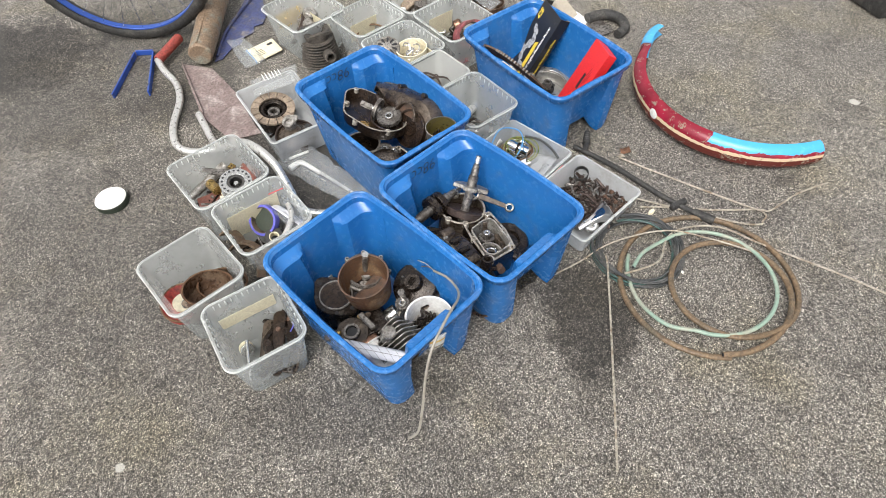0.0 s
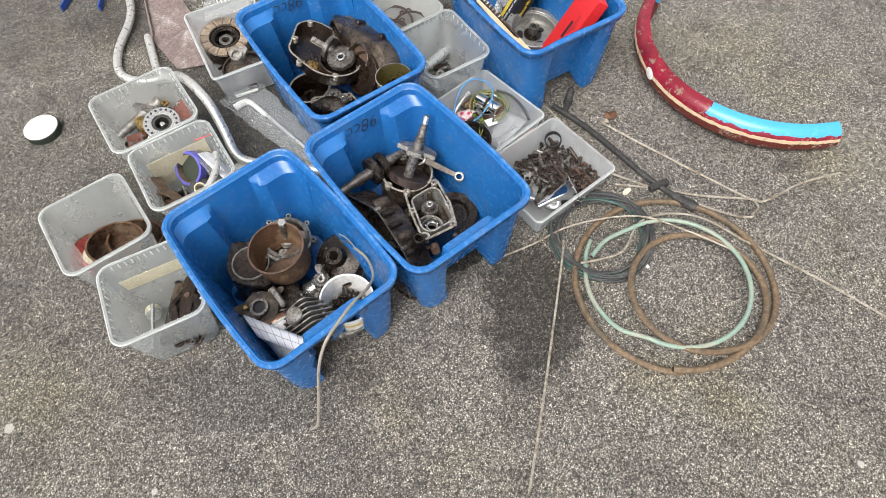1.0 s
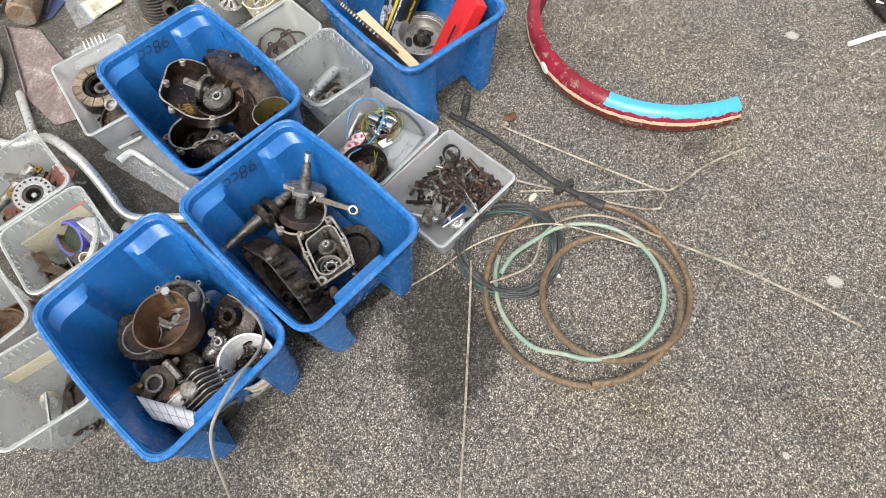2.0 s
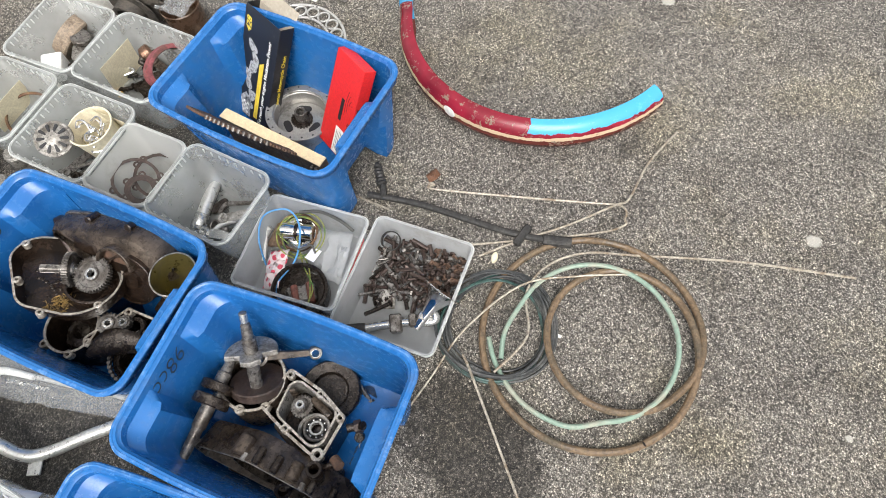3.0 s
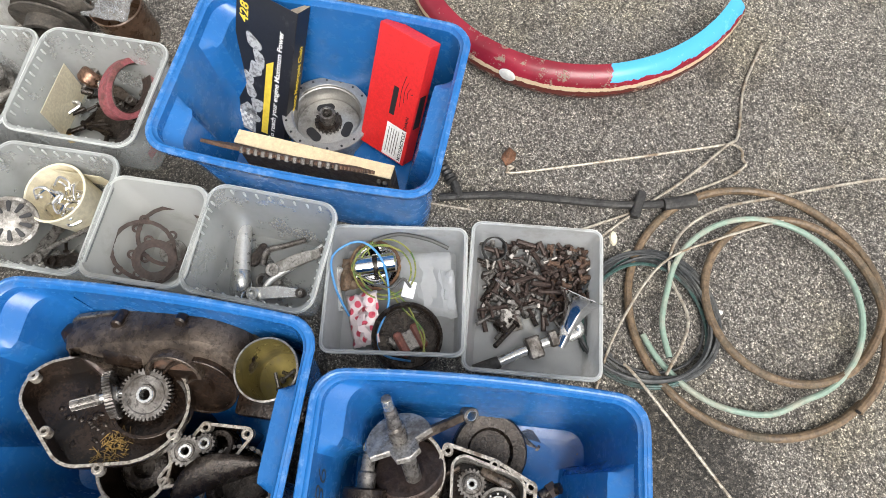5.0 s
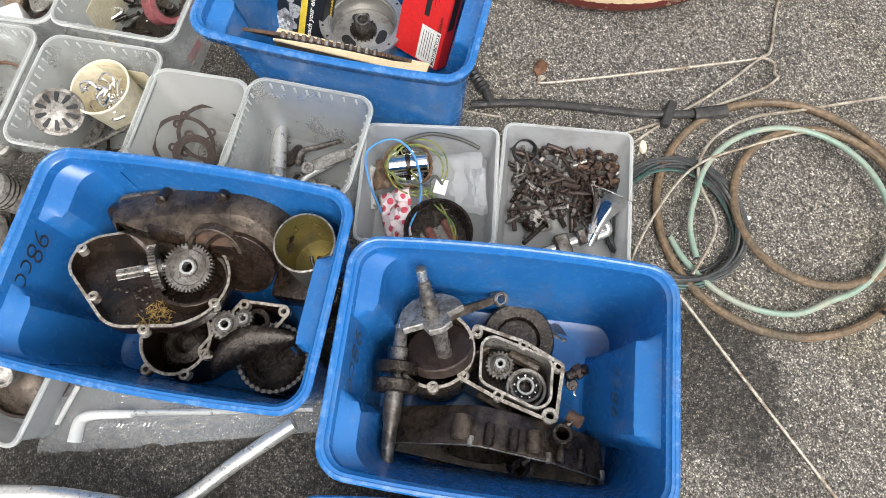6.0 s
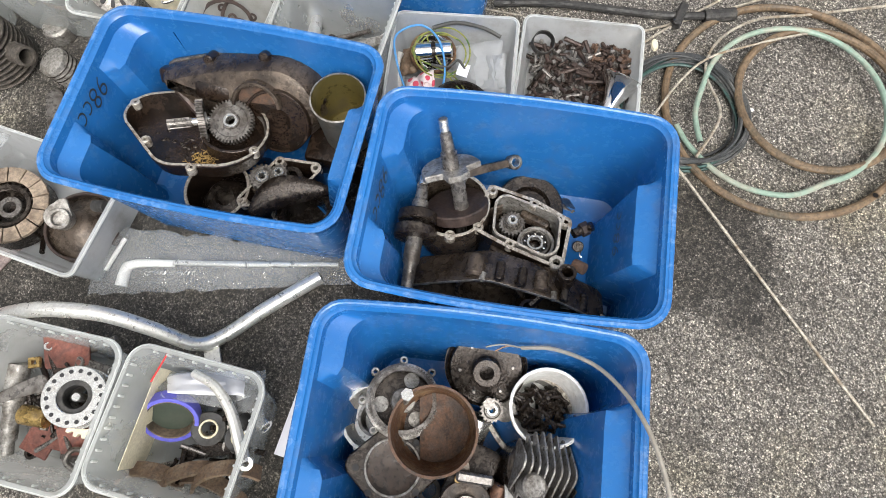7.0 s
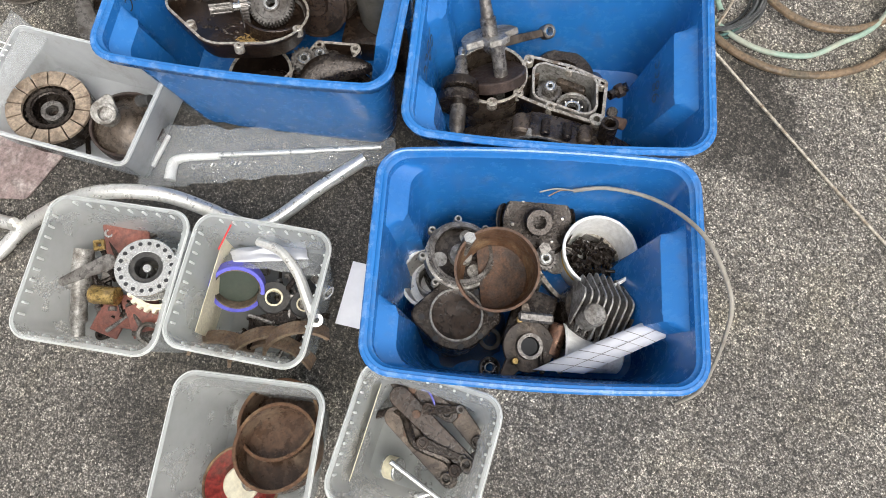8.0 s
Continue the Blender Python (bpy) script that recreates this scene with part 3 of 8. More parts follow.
CRATE_1 = pose(-0.076, 1.251, 0, 0, 0, -57.8)
CRATE_2 = pose(0.117, 0.857, 0, 0, 0, -54.6)
CRATE_3 = pose(-0.142, 0.694, 0, 0, 0, -52.8)
CRATE_4 = pose(0.404, 1.398, 0, 0, 0, -61.5)
blue_crate(CRATE_1, "blue plastic crate full of oily engine covers and gears", 0.432, [mark_left(0.432)])
blue_crate(CRATE_2, "blue plastic crate with crankshafts and an open crankcase", 0.402, [mark_left(0.402), mark_right(0.402)])
blue_crate(CRATE_3, "blue plastic crate with a rusty can, gears and covers", 0.404)
blue_crate(CRATE_4, "blue plastic crate with chain cartons and a wheel hub", 0.420)


# ---- translucent tubs ----
LIP = polypropylene("thick_plastic_lip", 0.30, (0.86, 0.87, 0.85), 0.3)


def move_since(before, dx, dy, dz):
    """Moves every top-level thing made after the given list of objects."""
    for o in set(scene.objects) - before:
        if o.parent is None:
            o.matrix_basis = Matrix.Translation((dx, dy, dz)) @ o.matrix_basis


def tub(m, label, L=0.205, W=0.195, H=0.145, material=MILKY, lip=0.006, draft=0.018, ribs=True, r=0.028):
    e = thing("food_tub", m, label, "plastic tub", "translucent tubs")
    rows = [(L, W, r, H - 0.010), (L, W, r, H - 0.002), (L - 0.003, W - 0.003, r, H), (L - lip * 2, W - lip * 2, r - 0.005, H), (L - lip * 2 - 0.003, W - lip * 2 - 0.003, r - 0.005, H - 0.012),
            (L - lip * 2 - 0.006, W - lip * 2 - 0.006, r - 0.006, H - 0.016), (L - lip * 2 - draft * 2, W - lip * 2 - draft * 2, r - 0.008, 0.009), (L - lip * 2 - draft * 2 - 0.008, W - lip * 2 - draft * 2 - 0.008, r - 0.010, 0.003), (L - lip * 2 - draft * 2 - 0.05, W - lip * 2 - draft * 2 - 0.05, 0.008, 0.002)]
    b = part("tub_body", shell(rows), material, e)
    thicken(b, 0.0011)
    part("lip", tube_bm([(x, y, H - 0.003) for x, y in rounded(L - 0.002, W - 0.002, r - 0.001)], 0.0026, 6, True, 0), LIP, e)
    if ribs:
        pts = rounded(L - lip * 2 - 0.001, W - lip * 2 - 0.001, r - 0.004)
        mesh = None
        for i, (x, y) in enumerate(pts):
            if i % 2 or math.hypot(abs(x) - L / 2, abs(y) - W / 2) < 0.03:
                continue
            ob = obj("rib", box_bm(0.0032, 0.0032, 0.013, 0.0008), LIP, pose(x * 0.985, y * 0.985, H - 0.010)) if mesh is None else new("rib", mesh)
            if mesh is not None:
                ob.matrix_basis = pose(x * 0.985, y * 0.985, H - 0.010)
            mesh = ob.data
            ob.parent = b
    return e


TUBS = dict(
    A=(-0.519, 1.145, -58), E=(-0.400, 0.974, -60), C=(-0.557, 0.831, -56), D=(-0.406, 0.664, -66),
    F=(0.013, 1.628, -59), G=(0.093, 1.470, -58.5), H=(0.187, 1.320, -61), K=(0.198, 1.742, -60.5), L=(0.082, 1.920, -57))
T = {k: pose(x, y, 0, 0, 0, a) for k, (x, y, a) in TUBS.items()}
T["I"], T["J"], T["N"] = pose(0.280, 1.140, 0, 0, 0, -51.5), pose(0.410, 0.968, 0, 0, 0, -54.5), pose(-0.371, 1.460, 0, 0, 0, -65)
T["M"], T["Y"] = pose(-0.088, 1.812, 0, 0, 0, -58), pose(-0.30, 1.905, 0, 0, 0, -55)
tub(T["A"], "milky plastic tub of hub, pipe and brown plates", 0.210, 0.206, 0.163, draft=0.014)
tub(T["E"], "milky plastic tub of brake shoes, tape and a lever", 0.198, 0.192, 0.16)
tub(T["C"], "milky plastic tub with two brown pots", 0.202, 0.186, 0.16, ribs=False)
tub(T["D"], "milky plastic tub with old lever plates", 0.190, 0.182, 0.16)
tub(T["F"], "milky plastic tub with a cup and horn grille", 0.206, 0.200)
tub(T["G"], "whitish plastic tub with paper gaskets", 0.165, 0.165, material=WHITISH, ribs=False)
tub(T["H"], "milky plastic tub with brake levers", 0.204, 0.174)
tub(T["K"], "milky plastic tub with a red ring and coil", 0.226, 0.200)
tub(T["L"], "milky plastic tub with a flywheel and flange", 0.200, 0.195)
tub(T["M"], "milky plastic tub with a hoop and paper", 0.185, 0.19)
tub(T["Y"], "milky plastic tub with a yellow label and carburettor", 0.225, 0.21)
tub(T["I"], "clear plastic box of wires, bags and a stator", 0.218, 0.205, 0.080, CLEAR, 0.005, 0.008, False, 0.016)
tub(T["J"], "clear plastic box of rusty bolts and a chrome horn", 0.208, 0.240, 0.070, CLEAR, 0.005, 0.008, False, 0.016)
tub(T["N"], "clear plastic box with clutch parts", 0.290, 0.194, 0.10, CLEAR, 0.005, 0.010, False, 0.016)


# ---- mudguard ----
def mudguard():
    R, hw, n, k = 0.312, 0.038, 90, 15
    bm = bmesh.new()
    a0, a1 = radians(115), radians(278.5)
    outer, inner = [], []
    for i in range(n + 1):
        a = a0 + (a1 - a0) * i / n
        o, q = [], []
        narrow = 0.42 + 0.58 * step(0.10, 0.16, i / n)
        tail = 0.042 * (1 - step(0.0, 0.18, i / n))
        for j in range(k + 1):
            p = radians(-88 + 176 * j / k)
            for lst, d in ((o, 0.0), (q, 0.0016)):
                rr, z = R + tail + (0.037 - d) * math.cos(p) ** 0.8, 0.040 + (hw - d) * math.sin(p) * narrow
                lst.append(bm.verts.new((rr * math.cos(a), rr * math.sin(a), z)))
        outer.append(o), inner.append(q)
    for i in range(n):
        for j in range(k):
            bm.faces.new((outer[i][j], outer[i + 1][j], outer[i + 1][j + 1], outer[i][j + 1]))
            bm.faces.new((inner[i][j], inner[i][j + 1], inner[i + 1][j + 1], inner[i + 1][j]))
        for j in (0, k):
            bm.faces.new((outer[i][j], inner[i][j], inner[i + 1][j], outer[i + 1][j]))
    for i in (0, n):
        for j in range(k):
            bm.faces.new((outer[i][j], outer[i][j + 1], inner[i][j + 1], inner[i][j]))
    e = thing("mudguard", pose(1.048, 1.352, 0.0), "dark red motorcycle mudguard with cream line and light blue ends", "mudguard")
    part("blade", bm, FENDER, e)
    a = radians(195)
    part("badge", moved(lathe([(0, 0.0015), (0.014, 0.0012), (0.016, 0), (0, -0.001)], 20), Matrix.Translation((0.3485 * math.cos(a), 0.3485 * math.sin(a), 0.050)) @ pose(0, 0, 0, 0, 90, 195)), WHITE_INK, e, "pale worn round badge")
    return e


mudguard()


# ---- hoses, cables and wires on the tarmac ----
def axis_pose(a, b, roll=0):
    """Pose at a whose z points to b."""
    a, b = Vector(a), Vector(b)
    return Matrix.Translation(a) @ (b - a).to_track_quat("Z", "Y").to_matrix().to_4x4() @ pose(0, 0, 0, 0, 0, roll)


def loop(cx, cy, r0, r1, a0, a1, z=0.01, dx=0.0, dy=0.0, squash=1.0, wave=0.0):
    n = max(int(abs(a1 - a0) / 14), 6)
    out = []
    for i in range(n + 1):
        u = i / n
        a, r = radians(a0 + (a1 - a0) * u), r0 + (r1 - r0) * u
        r *= 1 + wave * math.sin(3 * a)
        out.append((cx + dx * u + r * math.cos(a), cy + dy * u + squash * r * math.sin(a), z if not callable(z) else z(u)))
    return out


HOSE = []
for i in range(56):
    a = 262 - 13.2 * i
    u = step(15, 85, -a) * (1 - step(385, 462, -a))
    HOSE.append((0.649 * (1 - u) + 0.689 * u + (0.207 * (1 - u) + 0.1365 * u) * math.cos(radians(a)), 0.690 * (1 - u) + 0.657 * u + (0.206 * (1 - u) + 0.1365 * u) * math.sin(radians(a)), 0.008 + 0.014 * step(0, 60, -a)))
bh = thing("hose", pose(0, 0, 0), "coil of stiff brown rubber hose", "hose")
part("hose_wall", tube_bm(HOSE, 0.0068, 10, False, 4), BROWN_HOSE, bh)
part("cut_end", cyl(0.0045, -0.0006, 0.0010, 12, 0.0002), INK, bh, "dark open bore", axis_pose(HOSE[0], Vector(HOSE[0]) * 2 - Vector(HOSE[1])))
part("cut_end", cyl(0.0045, -0.0006, 0.0010, 12, 0.0002), INK, bh, "", axis_pose(HOSE[-1], Vector(HOSE[-1]) * 2 - Vector(HOSE[-2])))
GREEN = [(0.483, 0.752, 0.024), (0.522, 0.792, 0.023)] + loop(0.648, 0.682, 0.152, 0.150, 115, -125, lambda u: 0.022 + 0.006 * math.sin(3.14 * u)) + [(0.512, 0.586, 0.014), (0.478, 0.640, 0.010), (0.466, 0.697, 0.009), (0.474, 0.760, 0.008), (0.492, 0.803, 0.007)]
gh = thing("hose", pose(0, 0, 0), "loop of pale green hose", "hose")
part("hose_wall", tube_bm(GREEN, 0.0048, 10, False, 5), GREEN_HOSE, gh)
part("cut_end", cyl(0.0040, -0.0006, 0.0010, 12, 0.0002), INK, gh, "dark open bore", axis_pose(GREEN[0], Vector(GREEN[0]) * 2 - Vector(GREEN[1])))
for i in range(7):
    rr = 0.088 + 0.022 * random.random()
    solo("cable", tube_bm(loop(0.514 + random.uniform(-0.012, 0.012), 0.812 + random.uniform(-0.012, 0.012), rr, rr * random.uniform(0.9, 1.1), 360 * random.random(), 700 + 200 * random.random(), lambda u, i=i: 0.004 + 0.0025 * i + 0.004 * math.sin(9 * u), wave=0.03), 0.0026, 6, False, 4), (BLACK_CABLE, GREEN_CABLE, BLACK_CABLE)[i % 3], pose(0, 0, 0), "coil of thin black and green cable", "cable", "coiled cables")


def wire(pts, r, material, label, name="wire", steps=6):
    return solo(name, tube_bm(pts, r, 8, False, steps), material, pose(0, 0, 0), label, "wire" if name == "wire" else name)


wire([(0.580, 1.149, 0.006), (0.588, 1.157, 0.006), (0.594, 1.149, 0.005), (0.586, 1.142, 0.004), (0.72, 1.022, 0.003), (0.852, 0.906, 0.004), (0.878, 0.880, 0.008), (0.880, 0.860, 0.010), (0.866, 0.848, 0.008), (0.853, 0.838, 0.008), (0.785, 0.866, 0.004), (0.560, 0.995, 0.004)], 0.0026, ROD, "bent pale steel wire rod with an eye")
wire([(1.100, 0.948, 0.004), (1.00, 0.925, 0.003), (0.905, 0.880, 0.007), (0.868, 0.884, 0.012), (0.76, 0.905, 0.009), (0.66, 0.935, 0.006), (0.575, 0.955, 0.004)], 0.0026, ROD, "bent pale steel wire rod")
wire([(1.140, 0.497, 0.003), (0.99, 0.645, 0.003), (0.83, 0.772, 0.010), (0.745, 0.830, 0.026), (0.67, 0.853, 0.02), (0.60, 0.83, 0.022), (0.55, 0.76, 0.022), (0.458, 0.74, 0.02)], 0.0026, ROD, "long straight pale wire rod")
wire([(0.296, 0.284, 0.003), (0.345, 0.46, 0.003), (0.418, 0.745, 0.022), (0.43, 0.80, 0.020)], 0.0026, ROD, "long straight pale wire rod")
wire([(0.275, 0.772, 0.003), (0.36, 0.803, 0.004), (0.46, 0.838, 0.022), (0.60, 0.848, 0.026), (0.70, 0.80, 0.028), (0.80, 0.735, 0.026)], 0.0022, ROD, "pale wire rod under the hoses")
wire([(0.43, 1.245, 0.003), (0.482, 1.155, 0.003)], 0.0022, ROD, "short grey wire end")

# old lever with a rubber boot
pl = thing("pedal_lever", pose(0, 0, 0), "dark grey steel lever bar with rubber boots", "lever")
part("bar", tube_bm([(0.462, 1.209, 0.012), (0.545, 1.117, 0.011), (0.658, 0.955, 0.011), (0.735, 0.875, 0.012)], 0.0072, 10), RUBBER, pl)
part("stem", tube_bm([(0.484, 1.180, 0.012), (0.498, 1.205, 0.014), (0.515, 1.250, 0.014)], 0.0075, 10), RUBBER, pl)
boot = [(0.004, 0)]
for i in range(6):
    boot += [(0.012 - 0.0006 * i, 0.004 + i * 0.009), (0.0085 - 0.0005 * i, 0.0085 + i * 0.009)]
part("boot", lathe(boot + [(0.004, 0.06)], 14), RUBBER, pl, "ribbed black rubber boot", look((0.498, 1.208, 0.015), (0.35, 0.8, 0.0)) )
part("lug", moved(box_bm(0.05, 0.016, 0.018, 0.003), pose(0.672, 0.938, 0.013, 0, 0, 20)), RUBBER, pl)
part("sleeve", tube_bm([(0.70, 0.905, 0.012), (0.742, 0.868, 0.012)], 0.012, 10), RUBBER, pl)

# ---- bicycle wheel ----
bw = thing("bicycle_wheel", pose(-0.905, 2.088, 0.345, 0, 0, -8), "bicycle wheel with black tyre and blue rim", "wheel")
tyre = lathe([(0.345 - 0.036 + 0.036 * 0, -0.020)] + [(0.318 + 0.027 * math.cos(radians(a)), 0.027 * math.sin(radians(a))) for a in range(-120, 121, 15)] + [(0.309, 0.020)], 96, True)
tyre_part = part("tyre", moved(tyre, pose(0, 0, 0, 90)), RUBBER, bw, "black ribbed rubber tyre")
part("rim", moved(ring_bm(0.3105, 0.304, -0.011, 0.011, 96), pose(0, 0, 0, 90)), BLUE_PAINT, bw, "blue painted rim")
part("hub", moved(cyl(0.02, -0.04, 0.04), pose(0, 0, 0, 90)), BRIGHT, bw)
tread = box_bm(0.010, 0.005, 0.004, 0.001)
knob = None
for i in range(88):
    for y in (-0.012, 0.0, 0.012):
        a = 6.283185 * (i + 0.5 * (y == 0)) / 88
        mm = pose(0, 0, 0, 0, math.degrees(-a) + 90, 0) @ pose(0, y, 0.3445 - abs(y) * 0.22)
        if knob is None:
            ob = obj("tread_block", tread, RUBBER, mm)
            knob = ob.data
        else:
            ob = new("tread_block", knob)
            ob.matrix_basis = mm
        ob.parent = tyre_part
for i in range(28):
    a = 6.283185 * i / 28
    part("spoke", tube_bm([(0.02 * math.cos(a + 1.2), 0.03 * (-1) ** i, 0.02 * math.sin(a + 1.2)), (0.303 * math.cos(a), 0, 0.303 * math.sin(a))], 0.0011, 5, False, 0), BRIGHT, bw)


# ---- engine parts ----
def bolt_bm(r=0.003, l=0.03, head=0.0055):
    return join(cyl(r, 0, l, 8, 0.0004), moved(lathe([(0, -0.004), (head, -0.004), (head, 0), (0, 0)], 6), pose(0, 0, 0)))


def boss(parent, x, y, z, r=0.007, material=None, hole=0.003):
    part("bolt_boss", moved(lathe([(hole, -0.012), (r, -0.012), (r, -0.0005), (r - 0.001, 0.0006), (hole, 0.0006)], 14, True), pose(x, y, z)), material or FACE, parent)


def casting(name, m, circles, depth, wall, label, bosses=8, body=None, face=None, inside=None, category="engine part", taper=0.007):
    """An open casting: dark body, bright joint face, bolt bosses round it."""
    body, face = body or OILY_BROWN, face or FACE
    e = thing(name, m, label, category)
    out = hull2(circles, 28)
    case = part("casing", tray(out, depth, wall, 0.006, taper), body, e)
    part("joint_face", band(inset2(out, 0.0004), wall - 0.0008, 0.0002, 0.0012), face, e, "scraped bright joint face")
    n = len(out)
    mid = inset2(out, 0.0022)
    for k in range(bosses):
        q = mid[int((k + 0.4) * n / bosses) % n]
        boss(case, q.x, q.y, 0.0010, 0.0048, face, 0.0028)
    return e


def dome(out, rows):
    """A closed lid over an outline: rows of (inset, z)."""
    bm = bmesh.new()
    rings = [[bm.verts.new((q.x, q.y, z)) for q in inset2(out, d)] for d, z in rows]
    n = len(out)
    for a, b in zip(rings, rings[1:]):
        for i in range(n):
            bm.faces.new((a[i], a[(i + 1) % n], b[(i + 1) % n], b[i]))
    bm.faces.new(rings[0]), bm.faces.new(rings[-1])
    return bm


def gear(m, r, teeth, h, label, bore=0.006, material=None):
    e = thing("gear", m, label, "gear", "loose gears")
    part("toothed_wheel", gear_bm(r, teeth, h, bore, min(0.004, r * 0.14)), material or STEEL, e)
    part("bush", ring_bm(bore + 0.0035, bore - 0.001, -0.001, h + 0.003, 20), BRIGHT, e)
    return e


def ball_bearing(m, r, label):
    e = thing("ball_bearing", m, label, "bearing", "bearings")
    part("outer_race", ring_bm(r, r * 0.80, 0, 0.011), STEEL, e)
    part("inner_race", ring_bm(r * 0.56, r * 0.38, 0, 0.011), BRIGHT, e)
    part("seal", ring_bm(r * 0.80, r * 0.56, 0.002, 0.005), INK, e)
    for i in range(9):
        a = 6.283185 * i / 9
        b = bmesh.new()
        bmesh.ops.create_icosphere(b, subdivisions=2, radius=r * 0.125)
        part("ball", b, CHROME, e, "", pose(r * 0.68 * math.cos(a), r * 0.68 * math.sin(a), 0.0065))
    return e


def crankshaft(m, label, web_a, web_b, tip=0.075, tail=0.05, half=True, gap=0.032, rA=0.045, rB=0.048):
    """Two webs on one axis (z) with tapered ends."""
    e = thing("crankshaft", m, label, "crankshaft", "crankshafts")
    part("web", cyl(rB, 0, 0.018, 44, 0.002), web_b, e, "browned round web")
    if half:
        b = prism([Vector((rA * math.cos(radians(a)), rA * math.sin(radians(a)))) for a in range(-12, 193, 5)] + [Vector((-0.019, -0.012)), Vector((-0.017, -0.030)), Vector((0.0, -0.036)), Vector((0.017, -0.030)), Vector((0.019, -0.012))], 0.022 + gap, 0.032 + gap, 0.0015)
        part("web", b, web_a, e, "grey half-round web")
    else:
        part("web", cyl(rA, 0.018 + gap, 0.034 + gap, 44, 0.002), web_a, e)
    part("crank_pin", moved(cyl(0.011, 0.012, 0.024 + gap, 20), pose(0, -0.018, 0)), STEEL, e)
    z = 0.034 + gap
    part("shaft_end", lathe([(0, z - 0.002), (0.0125, z - 0.002), (0.0125, z + tip * 0.3), (0.010, z + tip * 0.34), (0.0085, z + tip * 0.68), (0.0065, z + tip * 0.70), (0.0065, z + tip * 0.99), (0.0055, z + tip), (0, z + tip)], 22), STEEL, e, "tapered steel shaft end")
    part("thread", ring_bm(0.0072, 0.006, z + tip * 0.74, z + tip * 0.97, 20), BRIGHT, e)
    part("shaft_end", lathe([(0, 0.002), (0.0125, 0.002), (0.0125, -tail * 0.4), (0.010, -tail * 0.45), (0.0085, -tail), (0, -tail)], 22), STEEL, e, "worn steel journal")
    return e


def conrod(m, length, label):
    e = thing("connecting_rod", m, label, "connecting rod")
    part("big_end", moved(ring_bm(0.017, 0.011, -0.007, 0.007, 28), pose(0, 0, 0)), STEEL, e)
    part("shank", prism([Vector(q) for q in ((0.013, -0.0075), (length - 0.008, -0.0055), (length - 0.008, 0.0055), (0.013, 0.0075))], -0.004, 0.004, 0.0012), GREASY, e)
    part("small_end", moved(ring_bm(0.0115, 0.0075, -0.008, 0.008, 26), pose(length, 0, 0)), STEEL, e)
    part("bush", moved(ring_bm(0.0078, 0.0066, -0.0085, 0.0085, 22), pose(length, 0, 0)), BRIGHT, e)
    return e


def along(a, b, roll=0):
    """Pose at a whose x points to b."""
    a, b = Vector(a), Vector(b)
    return Matrix.Translation(a) @ (b - a).to_track_quat("X", "Z").to_matrix().to_4x4() @ pose(0, 0, 0, roll)


# crate with the big primary cover
low = casting("crankcase_half", pose(0, 0, 0.104, 0, 0, 0), [(-0.048, 1.198, 0.010), (-0.016, 1.150, 0.011), (-0.078, 1.146, 0.011), (-0.128, 1.190, 0.012)], 0.090, 0.0050, "oily crankcase half lying under the cover", 0)
part("chamber_wall", moved(ring_bm(0.053, 0.047, -0.085, 0.0, 44), pose(-0.146, 1.236, 0)), OILY_BROWN, low)
part("chamber_face", moved(ring_bm(0.0525, 0.0475, 0.0002, 0.0013, 44), pose(-0.146, 1.236, 0)), FACE, low, "scraped bright joint face")
part("chamber_floor", moved(lathe([(0, -0.05), (0.012, -0.05), (0.016, -0.03), (0.030, -0.034), (0.048, -0.060), (0.048, -0.064), (0, -0.064)], 36), pose(-0.146, 1.236, 0)), OILY, low)
for x, y in ((-0.202, 1.234), (-0.170, 1.188), (-0.132, 1.188), (-0.046, 1.200), (-0.014, 1.149), (-0.080, 1.144)):
    boss(low, x, y, 0.0012, 0.0085, FACE, 0.0040)
part("bearing_seat", moved(ring_bm(0.020, 0.012, -0.05, -0.010, 36), pose(-0.052, 1.172, 0)), OILY, low)
part("rib_wall", moved(box_bm(0.005, 0.070, 0.05, 0.001), pose(-0.092, 1.178, -0.030, 0, 0, 35)), GREASY, low)
cover = casting("primary_cover", pose(0, 0, 0.176, 3, -2, 0) @ Matrix.Translation((0, 0, 0)), [(-0.083, 1.272, 0.074), (-0.130, 1.372, 0.046), (-0.136, 1.292, 0.050), (-0.084, 1.328, 0.056)], 0.034, 0.0046, "oily pear-shaped primary drive cover, hollow side up", 0)
cover.matrix_basis = Matrix.Translation((-0.112, 1.308, 0.164)) @ pose(0, 0, 0, -7.7, 17.0, 0) @ Matrix.Translation((0.112, -1.308, 0))
for x, y in ((-0.140, 1.412), (-0.062, 1.368), (-0.016, 1.300), (-0.070, 1.205), (-0.156, 1.238), (-0.172, 1.330)):
    boss(cover, x, y, 0.0012, 0.0075, FACE, 0.0032)
part("drum_wall", moved(ring_bm(0.052, 0.047, -0.028, -0.004, 44), pose(-0.060, 1.266, 0)), OILY_BROWN, cover)
part("spring_band", tube_bm([(-0.060 + 0.042 * math.cos(radians(a)), 1.262 + 0.042 * math.sin(radians(a)), -0.006 - 0.0002 * abs(a)) for a in range(-170, 60, 16)], 0.0024, 6, False, 3), STEEL, cover)
b = bmesh.new()
